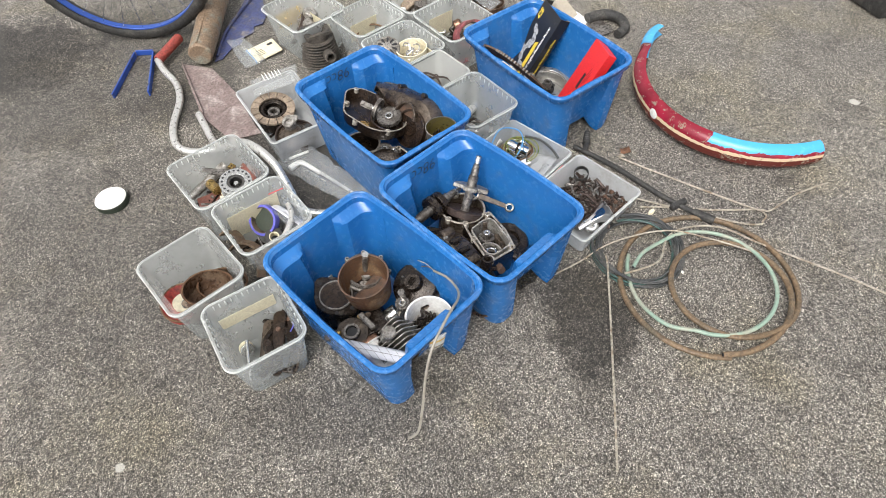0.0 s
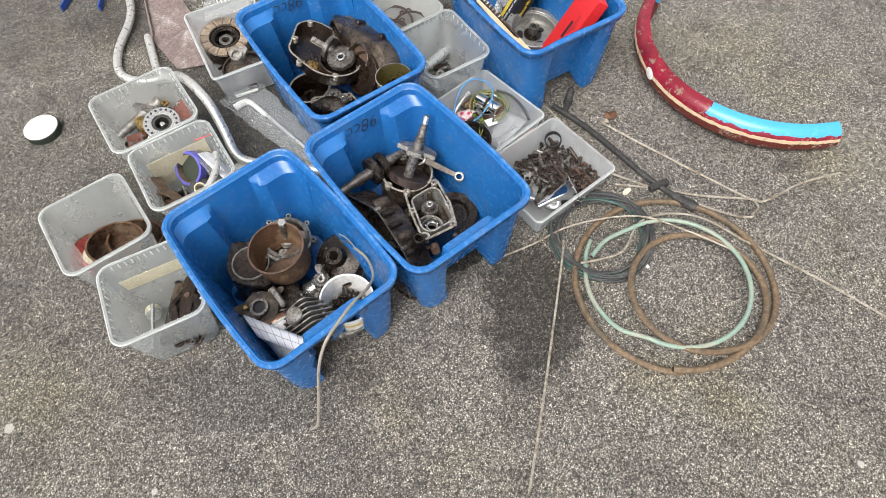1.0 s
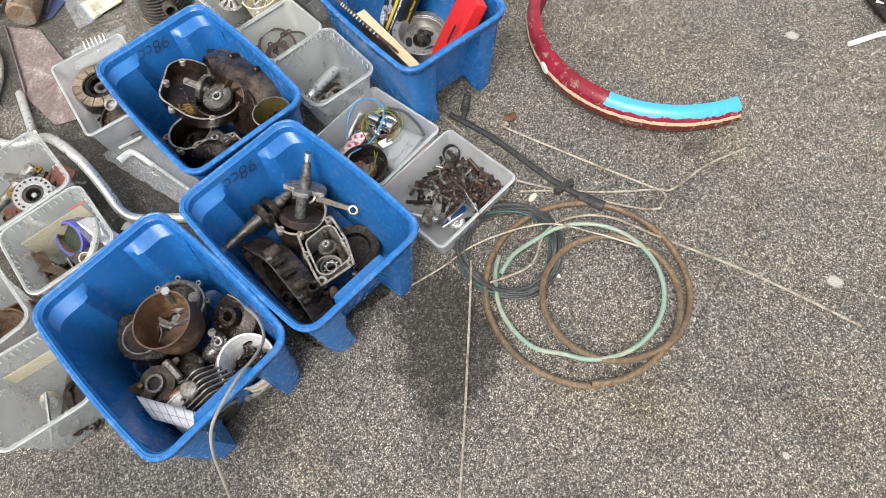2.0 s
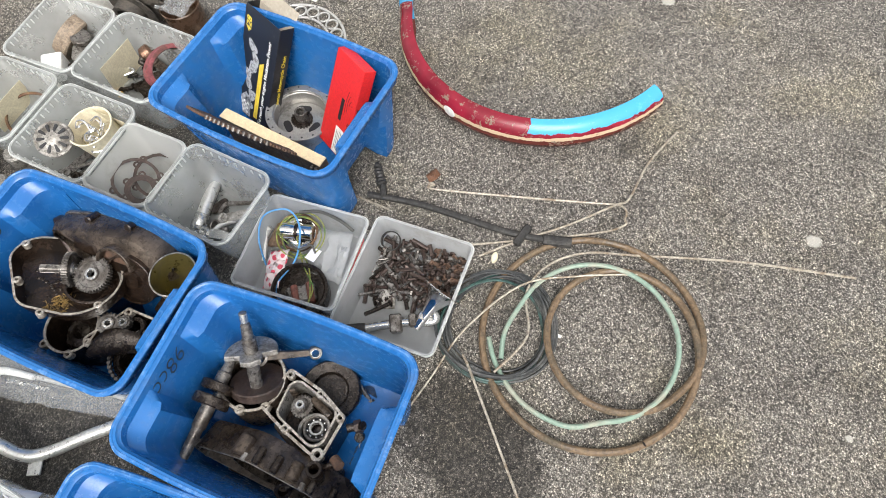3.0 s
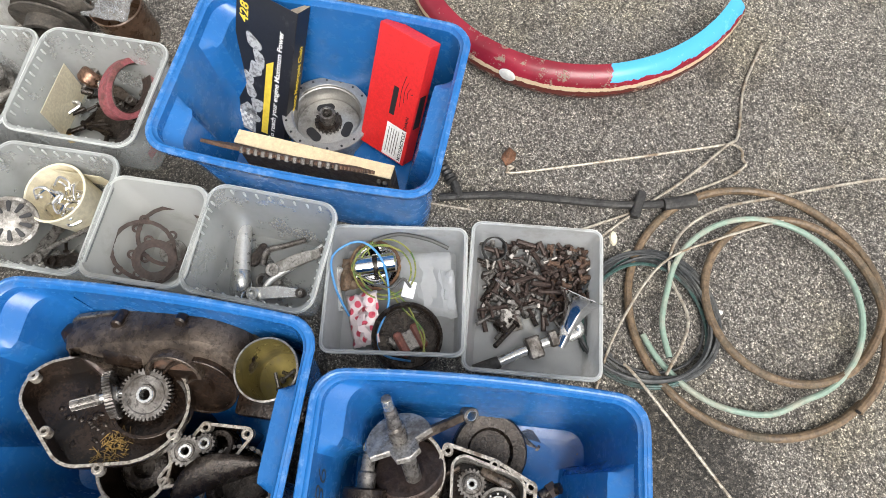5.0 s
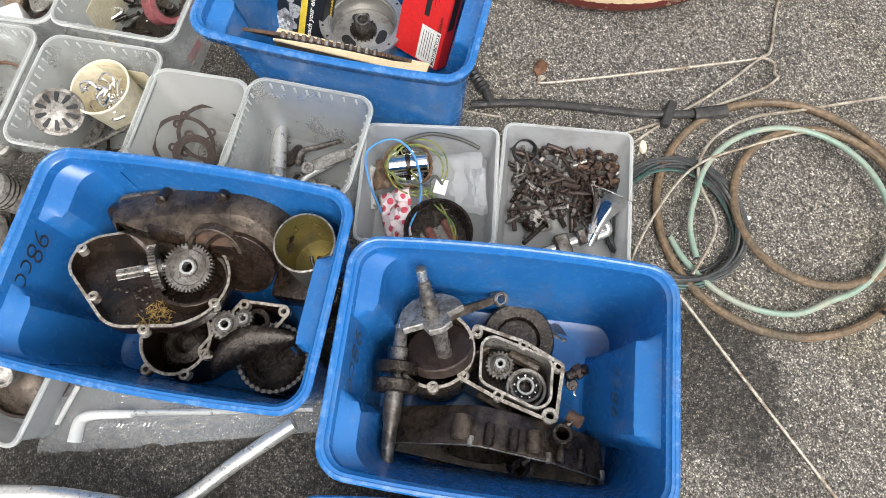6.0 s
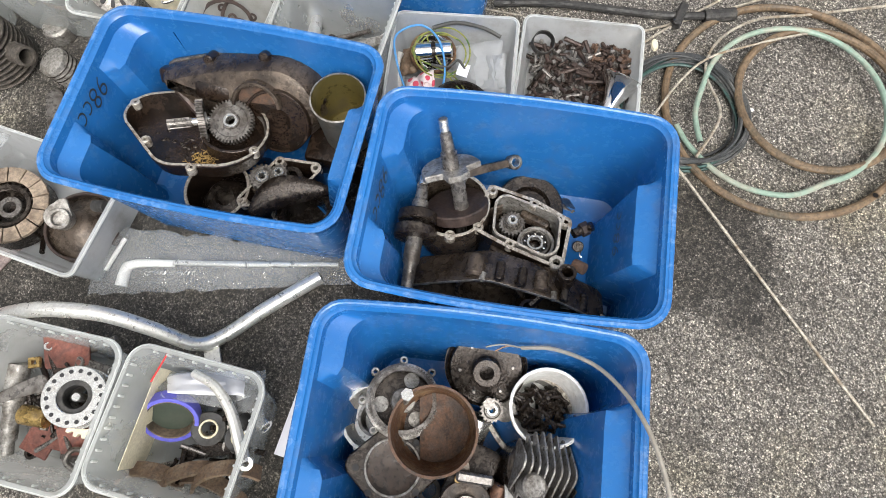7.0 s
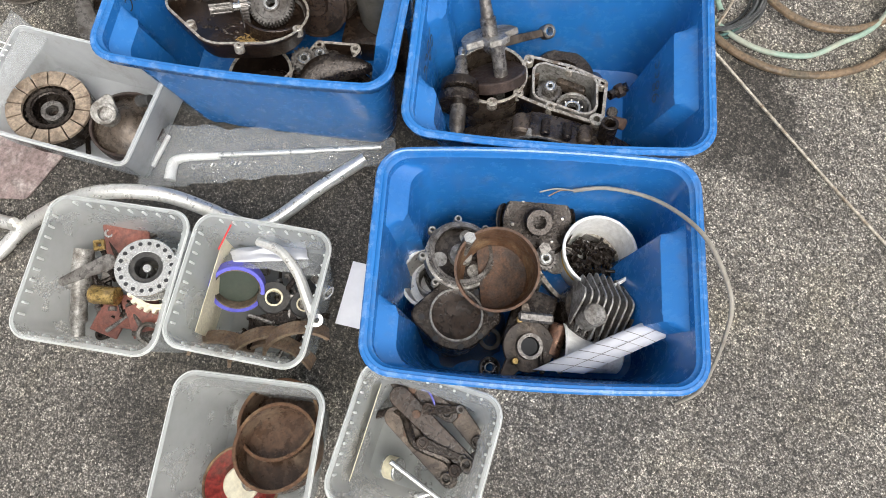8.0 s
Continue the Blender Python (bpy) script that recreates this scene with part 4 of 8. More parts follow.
for i in range(130):
    a, r = random.uniform(0, 6.28), 0.026 * math.sqrt(random.random())
    p = Vector((-0.128 + r * math.cos(a), 1.262 + 0.8 * r * math.sin(a), -0.0265))
    d = Vector((random.uniform(-1, 1), random.uniform(-1, 1), random.uniform(0, 0.35))).normalized() * random.uniform(0.004, 0.011)
    s = Vector((-d.y, d.x, 0)).normalized() * 0.0005
    vs = [b.verts.new(p + q) for q in (-s, s, s + d, d - s, Vector((0, 0, 0.001)) + d * 0.5)]
    b.faces.new((vs[0], vs[1], vs[4])), b.faces.new((vs[1], vs[2], vs[4])), b.faces.new((vs[2], vs[3], vs[4])), b.faces.new((vs[3], vs[0], vs[4]))
tagged(part("straw_clump", b, STRAW, cover, "bits of yellow straw stuck in old oil"), kind="stuff")
for i in range(26):
    x, y = -0.125 + random.gauss(0, 0.022), 1.315 + random.gauss(0, 0.026)
    part("oil_lump", moved(lathe([(0, 0.0022), (0.003, 0.0016), (0.005, 0), (0, -0.001)], 9), pose(x, y, -0.0280, 0, 0, 40 * i) @ Matrix.Diagonal((random.uniform(0.5, 1.4), random.uniform(0.4, 0.9), 1, 1))), OILY, cover)
gear(pose(-0.059, 1.277, 0.148, 6, -6, 10), 0.0350, 40, 0.010, "large steel gear lying in the cover", 0.008)
gear(axis_pose((-0.094, 1.312, 0.156), (-0.058, 1.290, 0.146)), 0.033, 38, 0.010, "steel gear on edge on its shaft", 0.008)
sh = thing("gear_shaft", axis_pose((-0.132, 1.336, 0.166), (-0.058, 1.290, 0.146)), "splined steel shaft lying in the cover", "shaft")
part("splines", gear_bm(0.0078, 14, 0.034, 0.002, 0.0012), STEEL, sh)
part("journal", cyl(0.0062, 0.03, 0.085, 18), BRIGHT, sh)
upper = thing("magneto_cover", pose(0.014, 1.308, 0.114, 0, 0, -54) @ pose(0, 0, 0, 55, 0, 0) @ Matrix.Scale(1.14, 4), "dark brown domed engine cover leaning on the crate wall", "engine part")
UP = hull2([(0.040, 0.004, 0.062), (-0.030, 0.006, 0.052), (-0.118, 0.022, 0.014)], 28)
part("dome", dome(UP, ((0.0, 0.0), (0.0, 0.012), (0.004, 0.034), (0.012, 0.046), (0.022, 0.050))), GREASY, upper)
part("joint_flange", band(inset2(UP, -0.003), 0.007, 0.0, 0.006), STEEL, upper)
# recess takes the darker oily brown, which paints in the hollow's shade
part("recess_wall", moved(ring_bm(0.046, 0.042, 0.030, 0.058, 44), pose(0.040, -0.014, 0)), OILY_BROWN, upper)
part("recess_floor", moved(lathe([(0.0, 0.0535), (0.008, 0.0535), (0.009, 0.0575), (0.016, 0.0580), (0.018, 0.0520), (0.030, 0.0510), (0.042, 0.0508), (0.042, 0.048), (0, 0.048)], 40), pose(0.040, -0.014, 0)), OILY_BROWN, upper, "hub in a hollow, its shade painted dark")
ARCH = [Vector((r * math.cos(radians(a)), r * math.sin(radians(a)))) for r, way in ((0.034, 1), (0.029, -1)) for a in range(0, 181, 12)[::way]]
part("arch", prism(ARCH, 0.046, 0.064, 0.001), GREASY, upper, "worn arched lip", pose(0.016, 0.008, 0))
part("arch_floor", prism([Vector((0.029 * math.cos(radians(a)), 0.029 * math.sin(radians(a)))) for a in range(0, 181, 12)], 0.046, 0.0515, 0.0004), RUST, upper, "rusty pocket", pose(0.016, 0.008, 0))
part("shoulder", moved(box_bm(0.050, 0.026, 0.016, 0.006, (0, 0, 0), 2), pose(-0.050, 0.016, 0.044, 0, 0, -8)), OILY_BROWN, upper)
part("lug", moved(box_bm(0.055, 0.022, 0.020, 0.004, (0, 0, 0), 2), pose(-0.108, 0.022, 0.020)), OILY_BROWN, upper)
for x, y in ((0.096, 0.012), (0.060, -0.052), (0.0, -0.052), (-0.060, -0.026), (-0.120, 0.010), (0.02, 0.064), (-0.06, 0.052)):
    part("bolt_boss", moved(cyl(0.007, 0.0, 0.030, 14, 0.002), pose(x, y, 0)), OILY_BROWN, upper)
part("kick_lever", tube_bm([(-0.105, 0.010, 0.040), (-0.07, -0.030, 0.048), (-0.065, -0.070, 0.040), (-0.085, -0.095, 0.030)], 0.006, 8), BROWN_WEB, upper)
can = thing("tin_can", pose(0.072, 1.166, 0.084) @ Matrix.Diagonal((1.0, 1.0, 0.90, 1.0)), "ribbed open tin with olive lacquer inside, holding small bolts", "tin can")
prof = [(0.0, 0.0), (0.039, 0.0)] + [(0.040 + 0.0007 * (i % 2), 0.004 + i * 0.0027) for i in range(40)] + [(0.0415, 0.115), (0.0405, 0.116)]
part("tin_wall", lathe(prof, 44), TIN, can)
part("lacquer", lathe([(0.0400, 0.1155), (0.0385, 0.004), (0.0, 0.004)], 44), OLIVE, can, "olive lacquered inside")
part("bead", lathe([(0.0400, 0.114), (0.0425, 0.115), (0.0425, 0.117), (0.0400, 0.118)], 44, True), CAST, can)
for i in range(9):
    solo("bolt", bolt_bm(0.0028, 0.022), STEEL, pose(0.068 + random.uniform(-0.02, 0.02), 1.155 + random.uniform(-0.02, 0.02), 0.094 + 0.003 * (i % 3), random.uniform(60, 110), random.uniform(-30, 30), random.uniform(0, 360)), "small oily bolt in the tin", "bolt", "loose bolts")
blk = thing("timing_case", pose(0.045, 1.165, 0.002, 0, 0, -58), "dark square casting under the tin", "engine part")
part("block", box_bm(0.105, 0.09, 0.078, 0.006, (0.0, 0.01, 0.043), 2), OILY_BROWN, blk)
gear(pose(-0.084, 1.196, 0.103, 8, 4, 0), 0.021, 18, 0.012, "small steel gear on the crankcase", 0.006)
gear(pose(-0.060, 1.183, 0.099, 0, 0, 0), 0.014, 14, 0.012, "small steel pinion on the crankcase", 0.005)
sprk = thing("clutch_drum", pose(-0.0795, 1.122, 0.008, 4, 6, 0) @ Matrix.Scale(0.92, 4), "clutch drum with a chain round it", "clutch drum")
part("drum", lathe([(0, 0.0), (0.046, 0.0), (0.048, 0.004), (0.048, 0.080), (0.040, 0.084), (0.036, 0.082), (0.034, 0.03), (0, 0.03)], 48), OILY, sprk)
part("slotted_ring", gear_bm(0.050, 16, 0.012, 0.038, 0.005), CAST, sprk, "", pose(0, 0, 0.060))
link_me = None
for i in range(34):
    a = 6.283185 * i / 34
    mm = pose(0.0525 * math.cos(a), 0.0525 * math.sin(a), 0.086, 0, 0, math.degrees(a))
    if link_me is None:
        o = obj("chain_link", join(cyl(0.0036, -0.006, 0.006, 10, 0.0005), box_bm(0.004, 0.009, 0.0014, 0.0004, (0, 0, 0.005)), box_bm(0.004, 0.009, 0.0014, 0.0004, (0, 0, -0.005))), STEEL, mm)
        link_me = o.data
    else:
        o = new("chain_link", link_me)
        o.matrix_basis = mm
    o.parent = sprk
bl = bmesh.new()
rows = []
for i in range(17):
    u = i / 16
    w = 0.023 * math.sin(3.1416 * min(0.97, 0.05 + u * 0.92)) ** 0.6
    c = Vector((-0.137 + 0.112 * u, 1.160 - 0.060 * u + 0.018 * math.sin(3.14 * u), 0.118 + 0.010 * math.sin(3.14 * u)))
    rows.append([bl.verts.new(c + Vector((0.45, 0.8, 0.5)) * (w * k) + Vector((0, 0, -0.004 * k * k))) for k in (-1, -0.3, 0.3, 1)])
for a, b2 in zip(rows, rows[1:]):
    for k in range(3):
        bl.faces.new((a[k], a[k + 1], b2[k + 1], b2[k]))
thicken(solo("curved_shield", bl, OILY, pose(0, 0, 0), "curved oily steel shield with a rusty tip", "sheet part"), 0.003)

# crate with the crankshafts
axA = axis_pose((0.093, 0.940, 0.086), (0.147, 1.020, 0.209), 195)
crankshaft(axA, "greasy crankshaft standing upright in the crate", CAST, BROWN_WEB, 0.076, 0.035, True, 0.046)
conrod(along((0.122, 0.972, 0.128), (0.209, 0.931, 0.102), 35), 0.098, "steel connecting rod on the crankshaft")
axB = axis_pose((0.010, 0.950, 0.112), (0.070, 0.995, 0.112), 0)
crankshaft(axB, "second crankshaft lying on the castings", OILY, OILY, 0.062, 0.090, False, 0.008, 0.030, 0.032)
cc = thing("crankcase_half", Matrix.Translation((0.12, 0.87, 0.105)) @ pose(0, 0, 0, -4.8, 5.7, 0) @ Matrix.Translation((-0.12, -0.87, 0)), "open aluminium crankcase half with bright joint face", "engine part")
BOX = hull2([(0.154, 0.925, 0.008), (0.180, 0.863, 0.007), (0.187, 0.806, 0.009), (0.128, 0.773, 0.010), (0.102, 0.843, 0.007), (0.091, 0.897, 0.008)], 28)
part("casing", tray(BOX, 0.080, 0.0055, 0.006, 0.004), OILY_BROWN, cc)
part("joint_face", band(inset2(BOX, 0.0004), 0.0050, 0.0002, 0.0014), FACE, cc, "scraped bright joint face")
part("chamber_wall", moved(ring_bm(0.0585, 0.0525, -0.080, 0.0, 52), pose(0.093, 0.953, 0)), GREASY, cc)
part("chamber_face", moved(ring_bm(0.0580, 0.0530, 0.0002, 0.0013, 52), pose(0.093, 0.953, 0)), FACE, cc, "scraped bright joint face")
part("chamber_floor", moved(cyl(0.053, -0.062, -0.058, 40, 0.0005), pose(0.093, 0.953, 0)), OILY_BROWN, cc)
gb = hull2([(0.148, 0.890, 0.019), (0.168, 0.826, 0.021), (0.139, 0.807, 0.022), (0.118, 0.868, 0.018)], 24)
part("gearbox_wall", band(gb, 0.0040, -0.055, 0.0013), CAST, cc)
part("gearbox_face", band(inset2(gb, 0.0003), 0.0034, 0.0014, 0.0021), FACE, cc, "bright joint face")
part("gearbox_floor", prism(inset2(gb, 0.002), -0.056, -0.050, 0.0004), OILY_BROWN, cc)
for x, y, r in ((0.152, 0.923, 0.0075), (0.179, 0.862, 0.0075), (0.188, 0.807, 0.0085), (0.127, 0.774, 0.0115), (0.102, 0.843, 0.0080), (0.091, 0.896, 0.0080), (0.051, 0.917, 0.0085), (0.084, 1.009, 0.0085)):
    boss(cc, x, y, 0.0018, r, FACE, r * 0.48)
part("bearing_housing", moved(ring_bm(0.0285, 0.0240, -0.050, -0.024, 36), pose(0.141, 0.823, 0)), CAST, cc)
part("tie_bar", moved(box_bm(0.014, 0.050, 0.022, 0.006, (0, 0, 0), 2), pose(0.170, 0.850, -0.028, 0, 0, 14)), GREASY, cc)
part("stiffening_rib", moved(box_bm(0.004, 0.040, 0.050, 0.001), pose(0.128, 0.905, -0.028, 0, 0, 66)), GREASY, cc)
part("side_flange", moved(box_bm(0.012, 0.100, 0.018, 0.004, (0, 0, 0), 2), pose(0.099, 0.820, -0.030, 0, 0, 10)), GREASY, cc)
part("elbow", tube_bm([(0.188, 0.790, -0.016), (0.204, 0.784, -0.016), (0.214, 0.776, -0.008)], 0.0075, 12, False, 4), OILY, cc, "rusty side fitting")
part("elbow_nut", lathe([(0, -0.006), (0.011, -0.006), (0.011, 0.006), (0, 0.006)], 6), BROWN_WEB, cc, "", pose(0.206, 0.783, -0.016, 0, 90, -20))
ball_bearing(pose(0.141, 0.823, 0.064, -4, 5, 0), 0.0235, "bright ball bearing pressed in the crankcase")
gear(pose(0.139, 0.869, 0.066, -3, 2, 0), 0.0205, 20, 0.012, "steel gear in the crankcase", 0.006)
gear(pose(0.139, 0.869, 0.079, -3, 2, 0), 0.0115, 13, 0.012, "small pinion on the gear", 0.0045)
bp = thing("flywheel_disc", pose(0.190, 0.880, 0.006, 6, 2, 0), "greasy round back plate behind the crankcase", "engine part")
part("disc", lathe([(0, 0.03), (0.030, 0.03), (0.034, 0.038), (0.052, 0.040), (0.055, 0.036), (0.055, 0.006), (0, 0.0)], 48), OILY, bp)
solo("bolt", bolt_bm(0.0042, 0.048, 0.008), STEEL, axis_pose((0.240, 0.826, 0.012), (0.239, 0.880, 0.012)), "long dark bolt lying in the crate", "bolt", "loose bolts")
SCO = [(-0.030, 0.0, 0.060), (0.050, -0.006, 0.048), (0.118, -0.018, 0.026), (-0.085, -0.008, 0.036), (-0.132, -0.016, 0.026)]
sc = casting("clutch_cover", pose(0.040, 0.786, 0.086, 0, 0, -57) @ pose(0, 0, 0, 76, 0, 0), SCO, 0.055, 0.005, "dark greasy clutch cover standing on its edge", 9, GREASY, CAST)
part("outer_rib", moved(ring_bm(0.052, 0.047, -0.040, -0.006, 44), pose(-0.030, 0, 0)), GREASY, sc)
part("end_block", moved(cyl(0.015, -0.040, -0.004, 24, 0.004), pose(-0.055, 0.050, 0)), GREASY, sc)
part("end_block", moved(cyl(0.011, -0.036, -0.004, 20, 0.003), pose(0.040, 0.046, 0)), GREASY, sc)
for x, y in ((-0.020, 0.062), (0.012, 0.058), (0.075, 0.038), (0.105, 0.014)):
    part("lug", moved(cyl(0.007, -0.030, 0.0, 14, 0.002), pose(x, y, 0)), OILY, sc)
part("spigot", moved(ring_bm(0.013, 0.008, -0.03, 0.026, 24), pose(0.072, 0.044, -0.03, -90, 0, 0)), OILY, sc)
gear(axis_pose((0.118, 0.742, 0.050), (0.132, 0.720, 0.052)), 0.024, 26, 0.014, "greasy gear on edge behind the cover", 0.007)
kl = thing("gear_lever", pose(0, 0, 0), "greasy gear lever across the castings", "lever")
part("arm", tube_bm([(0.058, 0.762, 0.094), (0.10, 0.757, 0.100), (0.145, 0.748, 0.106)], 0.0078, 10, False, 5, False, 0.65), OILY_BROWN, kl)
part("eye", moved(ring_bm(0.014, 0.008, -0.009, 0.009, 24), pose(0.052, 0.764, 0.092, 30, 0, 0)), OILY_BROWN, kl)
part("knuckle", moved(cyl(0.009, -0.01, 0.01, 16), pose(0.148, 0.747, 0.106, 70, 0, 10)), RUST, kl)
wire([(-0.030, 0.868, 0.012), (0.010, 0.795, 0.014), (0.050, 0.716, 0.022), (0.090, 0.676, 0.028), (0.118, 0.672, 0.040), (0.128, 0.690, 0.034), (0.108, 0.700, 0.024), (0.06, 0.715, 0.014)], 0.0032, COPPER, "bent copper fuel pipe", "pipe")
solo("rocker_stub", join(cyl(0.006, 0, 0.03, 14), moved(cyl(0.009, 0.028, 0.04, 14), pose(0, 0, 0))), OILY, pose(0.203, 0.782, 0.006, 10, -15, 0), "rusty stub with a nut beside the crankcase", "fitting")
solo("spring", tube_bm([(0.005 * math.cos(i * 0.9), 0.005 * math.sin(i * 0.9), 0.0008 * i) for i in range(40)], 0.0011, 5, False, 2), BRIGHT, pose(0.190, 0.772, 0.008, 20, 0, 0), "small bright coil spring", "spring")

# old oil and grit on the crate floors
def puddle(m, cx, cy, rx, ry, seed):
    pts = []
    for i in range(60):
        a = 6.283185 * i / 60
        k = 1 + 0.45 * noise.noise(Vector((1.6 * math.cos(a), 1.6 * math.sin(a), seed))) + 0.12 * noise.noise(Vector((5 * math.cos(a), 5 * math.sin(a), seed)))
        pts.append(Vector((cx + rx * k * math.cos(a), cy + ry * k * math.sin(a))))
    solo("oil_puddle", prism(pts, 0.0, 0.0005, 0.0001), OIL_FILM, m @ pose(0, 0, 0.0068), "thin brown film of old oil on the crate floor", "oil puddle", "oil puddles")


puddle(CRATE_2, 0.075, 0.025, 0.072, 0.078, 3.0)
puddle(CRATE_3, -0.085, -0.025, 0.070, 0.078, 8.0)
puddle(CRATE_1, -0.02, -0.03, 0.10, 0.07, 12.0)
gr = bmesh.new()
rnd = random.Random(77)
for i in range(240):
    c = (CRATE_1, CRATE_2, CRATE_2, CRATE_3)[i % 4] @ Vector((rnd.uniform(-0.14, 0.13), rnd.uniform(-0.09, 0.09), 0.0085))
    s = rnd.uniform(0.0006, 0.0021)
    vs = [gr.verts.new(c + Vector(q) * s) for q in ((-1, -0.6, -0.6), (1, -0.5, -0.6), (0.1, 1, -0.6), (0, 0, 0.9))]
    for f in ((0, 1, 2), (0, 1, 3), (1, 2, 3), (2, 0, 3)):
        gr.faces.new([vs[k] for k in f])
solo("grit", gr, RUST, pose(0, 0, 0), "rust flakes and grit strewn on crate floors", "grit", kind="stuff")

# crate with the rusty can
e = casting("gear_housing", pose(-0.212, 0.812, 0.060), [(0, 0, 0.050), (0.03, -0.02, 0.03)], 0.052, 0.005, "pale aluminium gear housing", 7, ALU_TUBE, ALU_TUBE)
part("rib", moved(ring_bm(0.026, 0.021, -0.045, -0.004, 30), pose(0, 0, 0)), CAST, e)
rg = thing("ring_gear_plate", pose(-0.169, 0.797, 0.078, 6, 8, 0), "aluminium end plate with a steel ring gear", "engine part")
part("plate", lathe([(0, 0.0), (0.050, 0.0), (0.052, 0.003), (0.052, 0.026), (0.045, 0.028), (0.044, 0.020), (0.018, 0.020), (0.016, 0.030), (0, 0.030)], 48), CAST, rg)
part("ring_gear", gear_bm(0.0485, 66, 0.007, 0.040, 0.002), STEEL, rg, "fine-toothed steel ring", pose(0, 0, 0.0275))
part("web", ring_bm(0.0435, 0.017, 0.019, 0.0203, 44), OILY, rg, "dark greasy web")
for i in range(3):
    a = 2.094 * i + 0.4
    part("window", moved(cyl(0.011, 0.0195, 0.0214, 22, 0.0003), pose(0.031 * math.cos(a), 0.031 * math.sin(a), 0)), CAST, rg)
for i in range(8):
    a = 0.785 * i
    boss(rg, 0.056 * math.cos(a), 0.056 * math.sin(a), 0.026, 0.006, CAST)
part("spindle", cyl(0.008, 0.02, 0.100, 16), STEEL, rg)
part("nut", moved(lathe([(0, 0.096), (0.0085, 0.096), (0.0085, 0.104), (0, 0.104)], 6), pose(0, 0, 0)), BRIGHT, rg)
part("boss", cyl(0.046, -0.066, 0.002, 40, 0.002), OILY, rg)
rc = thing("rusty_can", pose(-0.158, 0.737, 0.098, 4, -4, 0) @ Matrix.Scale(0.97, 4), "rusty open-ended tin band with a slot in it", "rusty can")
part("tin_band", lathe([(0.047, 0.0), (0.052, 0.006), (0.0555, 0.030), (0.0570, 0.060), (0.0578, 0.076), (0.0563, 0.077), (0.0552, 0.060), (0.0538, 0.030), (0.0500, 0.007), (0.0455, 0.001)], 52, True), RUST_PALE, rc)
part("edge", lathe([(0.0555, 0.076), (0.059, 0.0755), (0.059, 0.079), (0.0555, 0.079)], 52, True), RUST, rc)
part("bottom_plate", prism([Vector((0.047 * math.cos(radians(a)), 0.047 * math.sin(radians(a)))) for a in range(-165, 76, 10)], 0.002, 0.004, 0.0005), RUST, rc, "rusty bottom with a cut-out")
bd = thing("brake_drum", axis_pose((-0.042, 0.754, 0.062), (-0.310, 0.474, 0.982)), "dark brake drum with a raised hub", "brake drum")
part("drum", lathe([(0, -0.048), (0.045, -0.048), (0.045, 0.0), (0.054, 0.0), (0.058, 0.004), (0.058, 0.030), (0.055, 0.033), (0.052, 0.030), (0.052, 0.036), (0.050, 0.040), (0.024, 0.042), (0.020, 0.044), (0.0185, 0.064), (0.010, 0.064), (0.010, 0.030), (0, 0.030)], 52), OILY, bd)
part("friction_ring", ring_bm(0.0592, 0.0555, 0.010, 0.026, 52), FRICTION, bd)
for i in range(6):
    a = 1.047 * i
    part("rivet", moved(cyl(0.003, 0.040, 0.0425, 10), pose(0.037 * math.cos(a), 0.037 * math.sin(a), 0)), STEEL, bd)
al = casting("alternator_cover", pose(-0.052, 0.652, 0.052, 3, 4, 0), [(0, 0, 0.062), (-0.012, 0.026, 0.044)], 0.044, 0.007, "aluminium alternator cover under the white tub", 6, CAST, FACE)
part("stud_plate", moved(lathe([(0, -0.02), (0.03, -0.02), (0.034, -0.01), (0.034, -0.001), (0, -0.001)], 30), pose(-0.020, 0.034, 0) @ Matrix.Scale(0.5, 4)), CAST, al)
gear(pose(-0.088, 0.700, 0.083, 8, 0, 0), 0.017, 17, 0.013, "small gear on the alternator cover", 0.005)
solo("stud", join(cyl(0.006, 0, 0.045, 14), moved(lathe([(0, 0.036), (0.0085, 0.036), (0.0085, 0.046), (0, 0.046)], 6), pose(0, 0, 0))), STEEL, pose(-0.082, 0.712, 0.085, 8, -6, 0), "bright stud with a nut", "stud")
wt = thing("plastic_pot", pose(-0.036, 0.649, 0.030, 3, 3, 0) @ Matrix.Scale(1.05, 4), "white plastic pot full of dark screws", "plastic pot")
part("pot_body", cup_bm(0.0495, 0.041, 0.074, 0.0015, 0.0025, 48), WHITE, wt)
part("label_band", lathe([(0.0432, 0.012), (0.0475, 0.050), (0.0478, 0.050), (0.0435, 0.012)], 48, True), YELLOW, wt, "yellow printed band")
sc_me = obj("screw", bolt_bm(0.0025, 0.016, 0.0045), OILY, pose(-0.036, 0.649, 0.062, 80, 0, 0))
tagged(sc_me, "dark oily screw in the white pot", "screw", "screws in the pot")
b = bmesh.new()
for i in range(90):
    a, r = 6.283 * random.random(), 0.033 * math.sqrt(random.random())
    mm = pose(-0.036 + r * math.cos(a), 0.649 + r * math.sin(a), 0.042 + 0.022 * random.random(), random.uniform(50, 130), random.uniform(-40, 40), 360 * random.random())
    o = new("screw", sc_me.data)
    o.matrix_basis = mm
    tagged(o, "dark oily screw in the white pot", "screw", "screws in the pot")
hp = thing("head_plate", pose(-0.241, 0.746, 0.056, 5, 6, 0), "brown cylinder head plate with a round recess", "cylinder head")
part("plate", prism(hull2([(0, 0, 0.050), (0.03, -0.035, 0.018), (-0.03, 0.035, 0.018), (0.035, 0.03, 0.016)], 24), -0.032, 0.045, 0.002), OILY, hp)
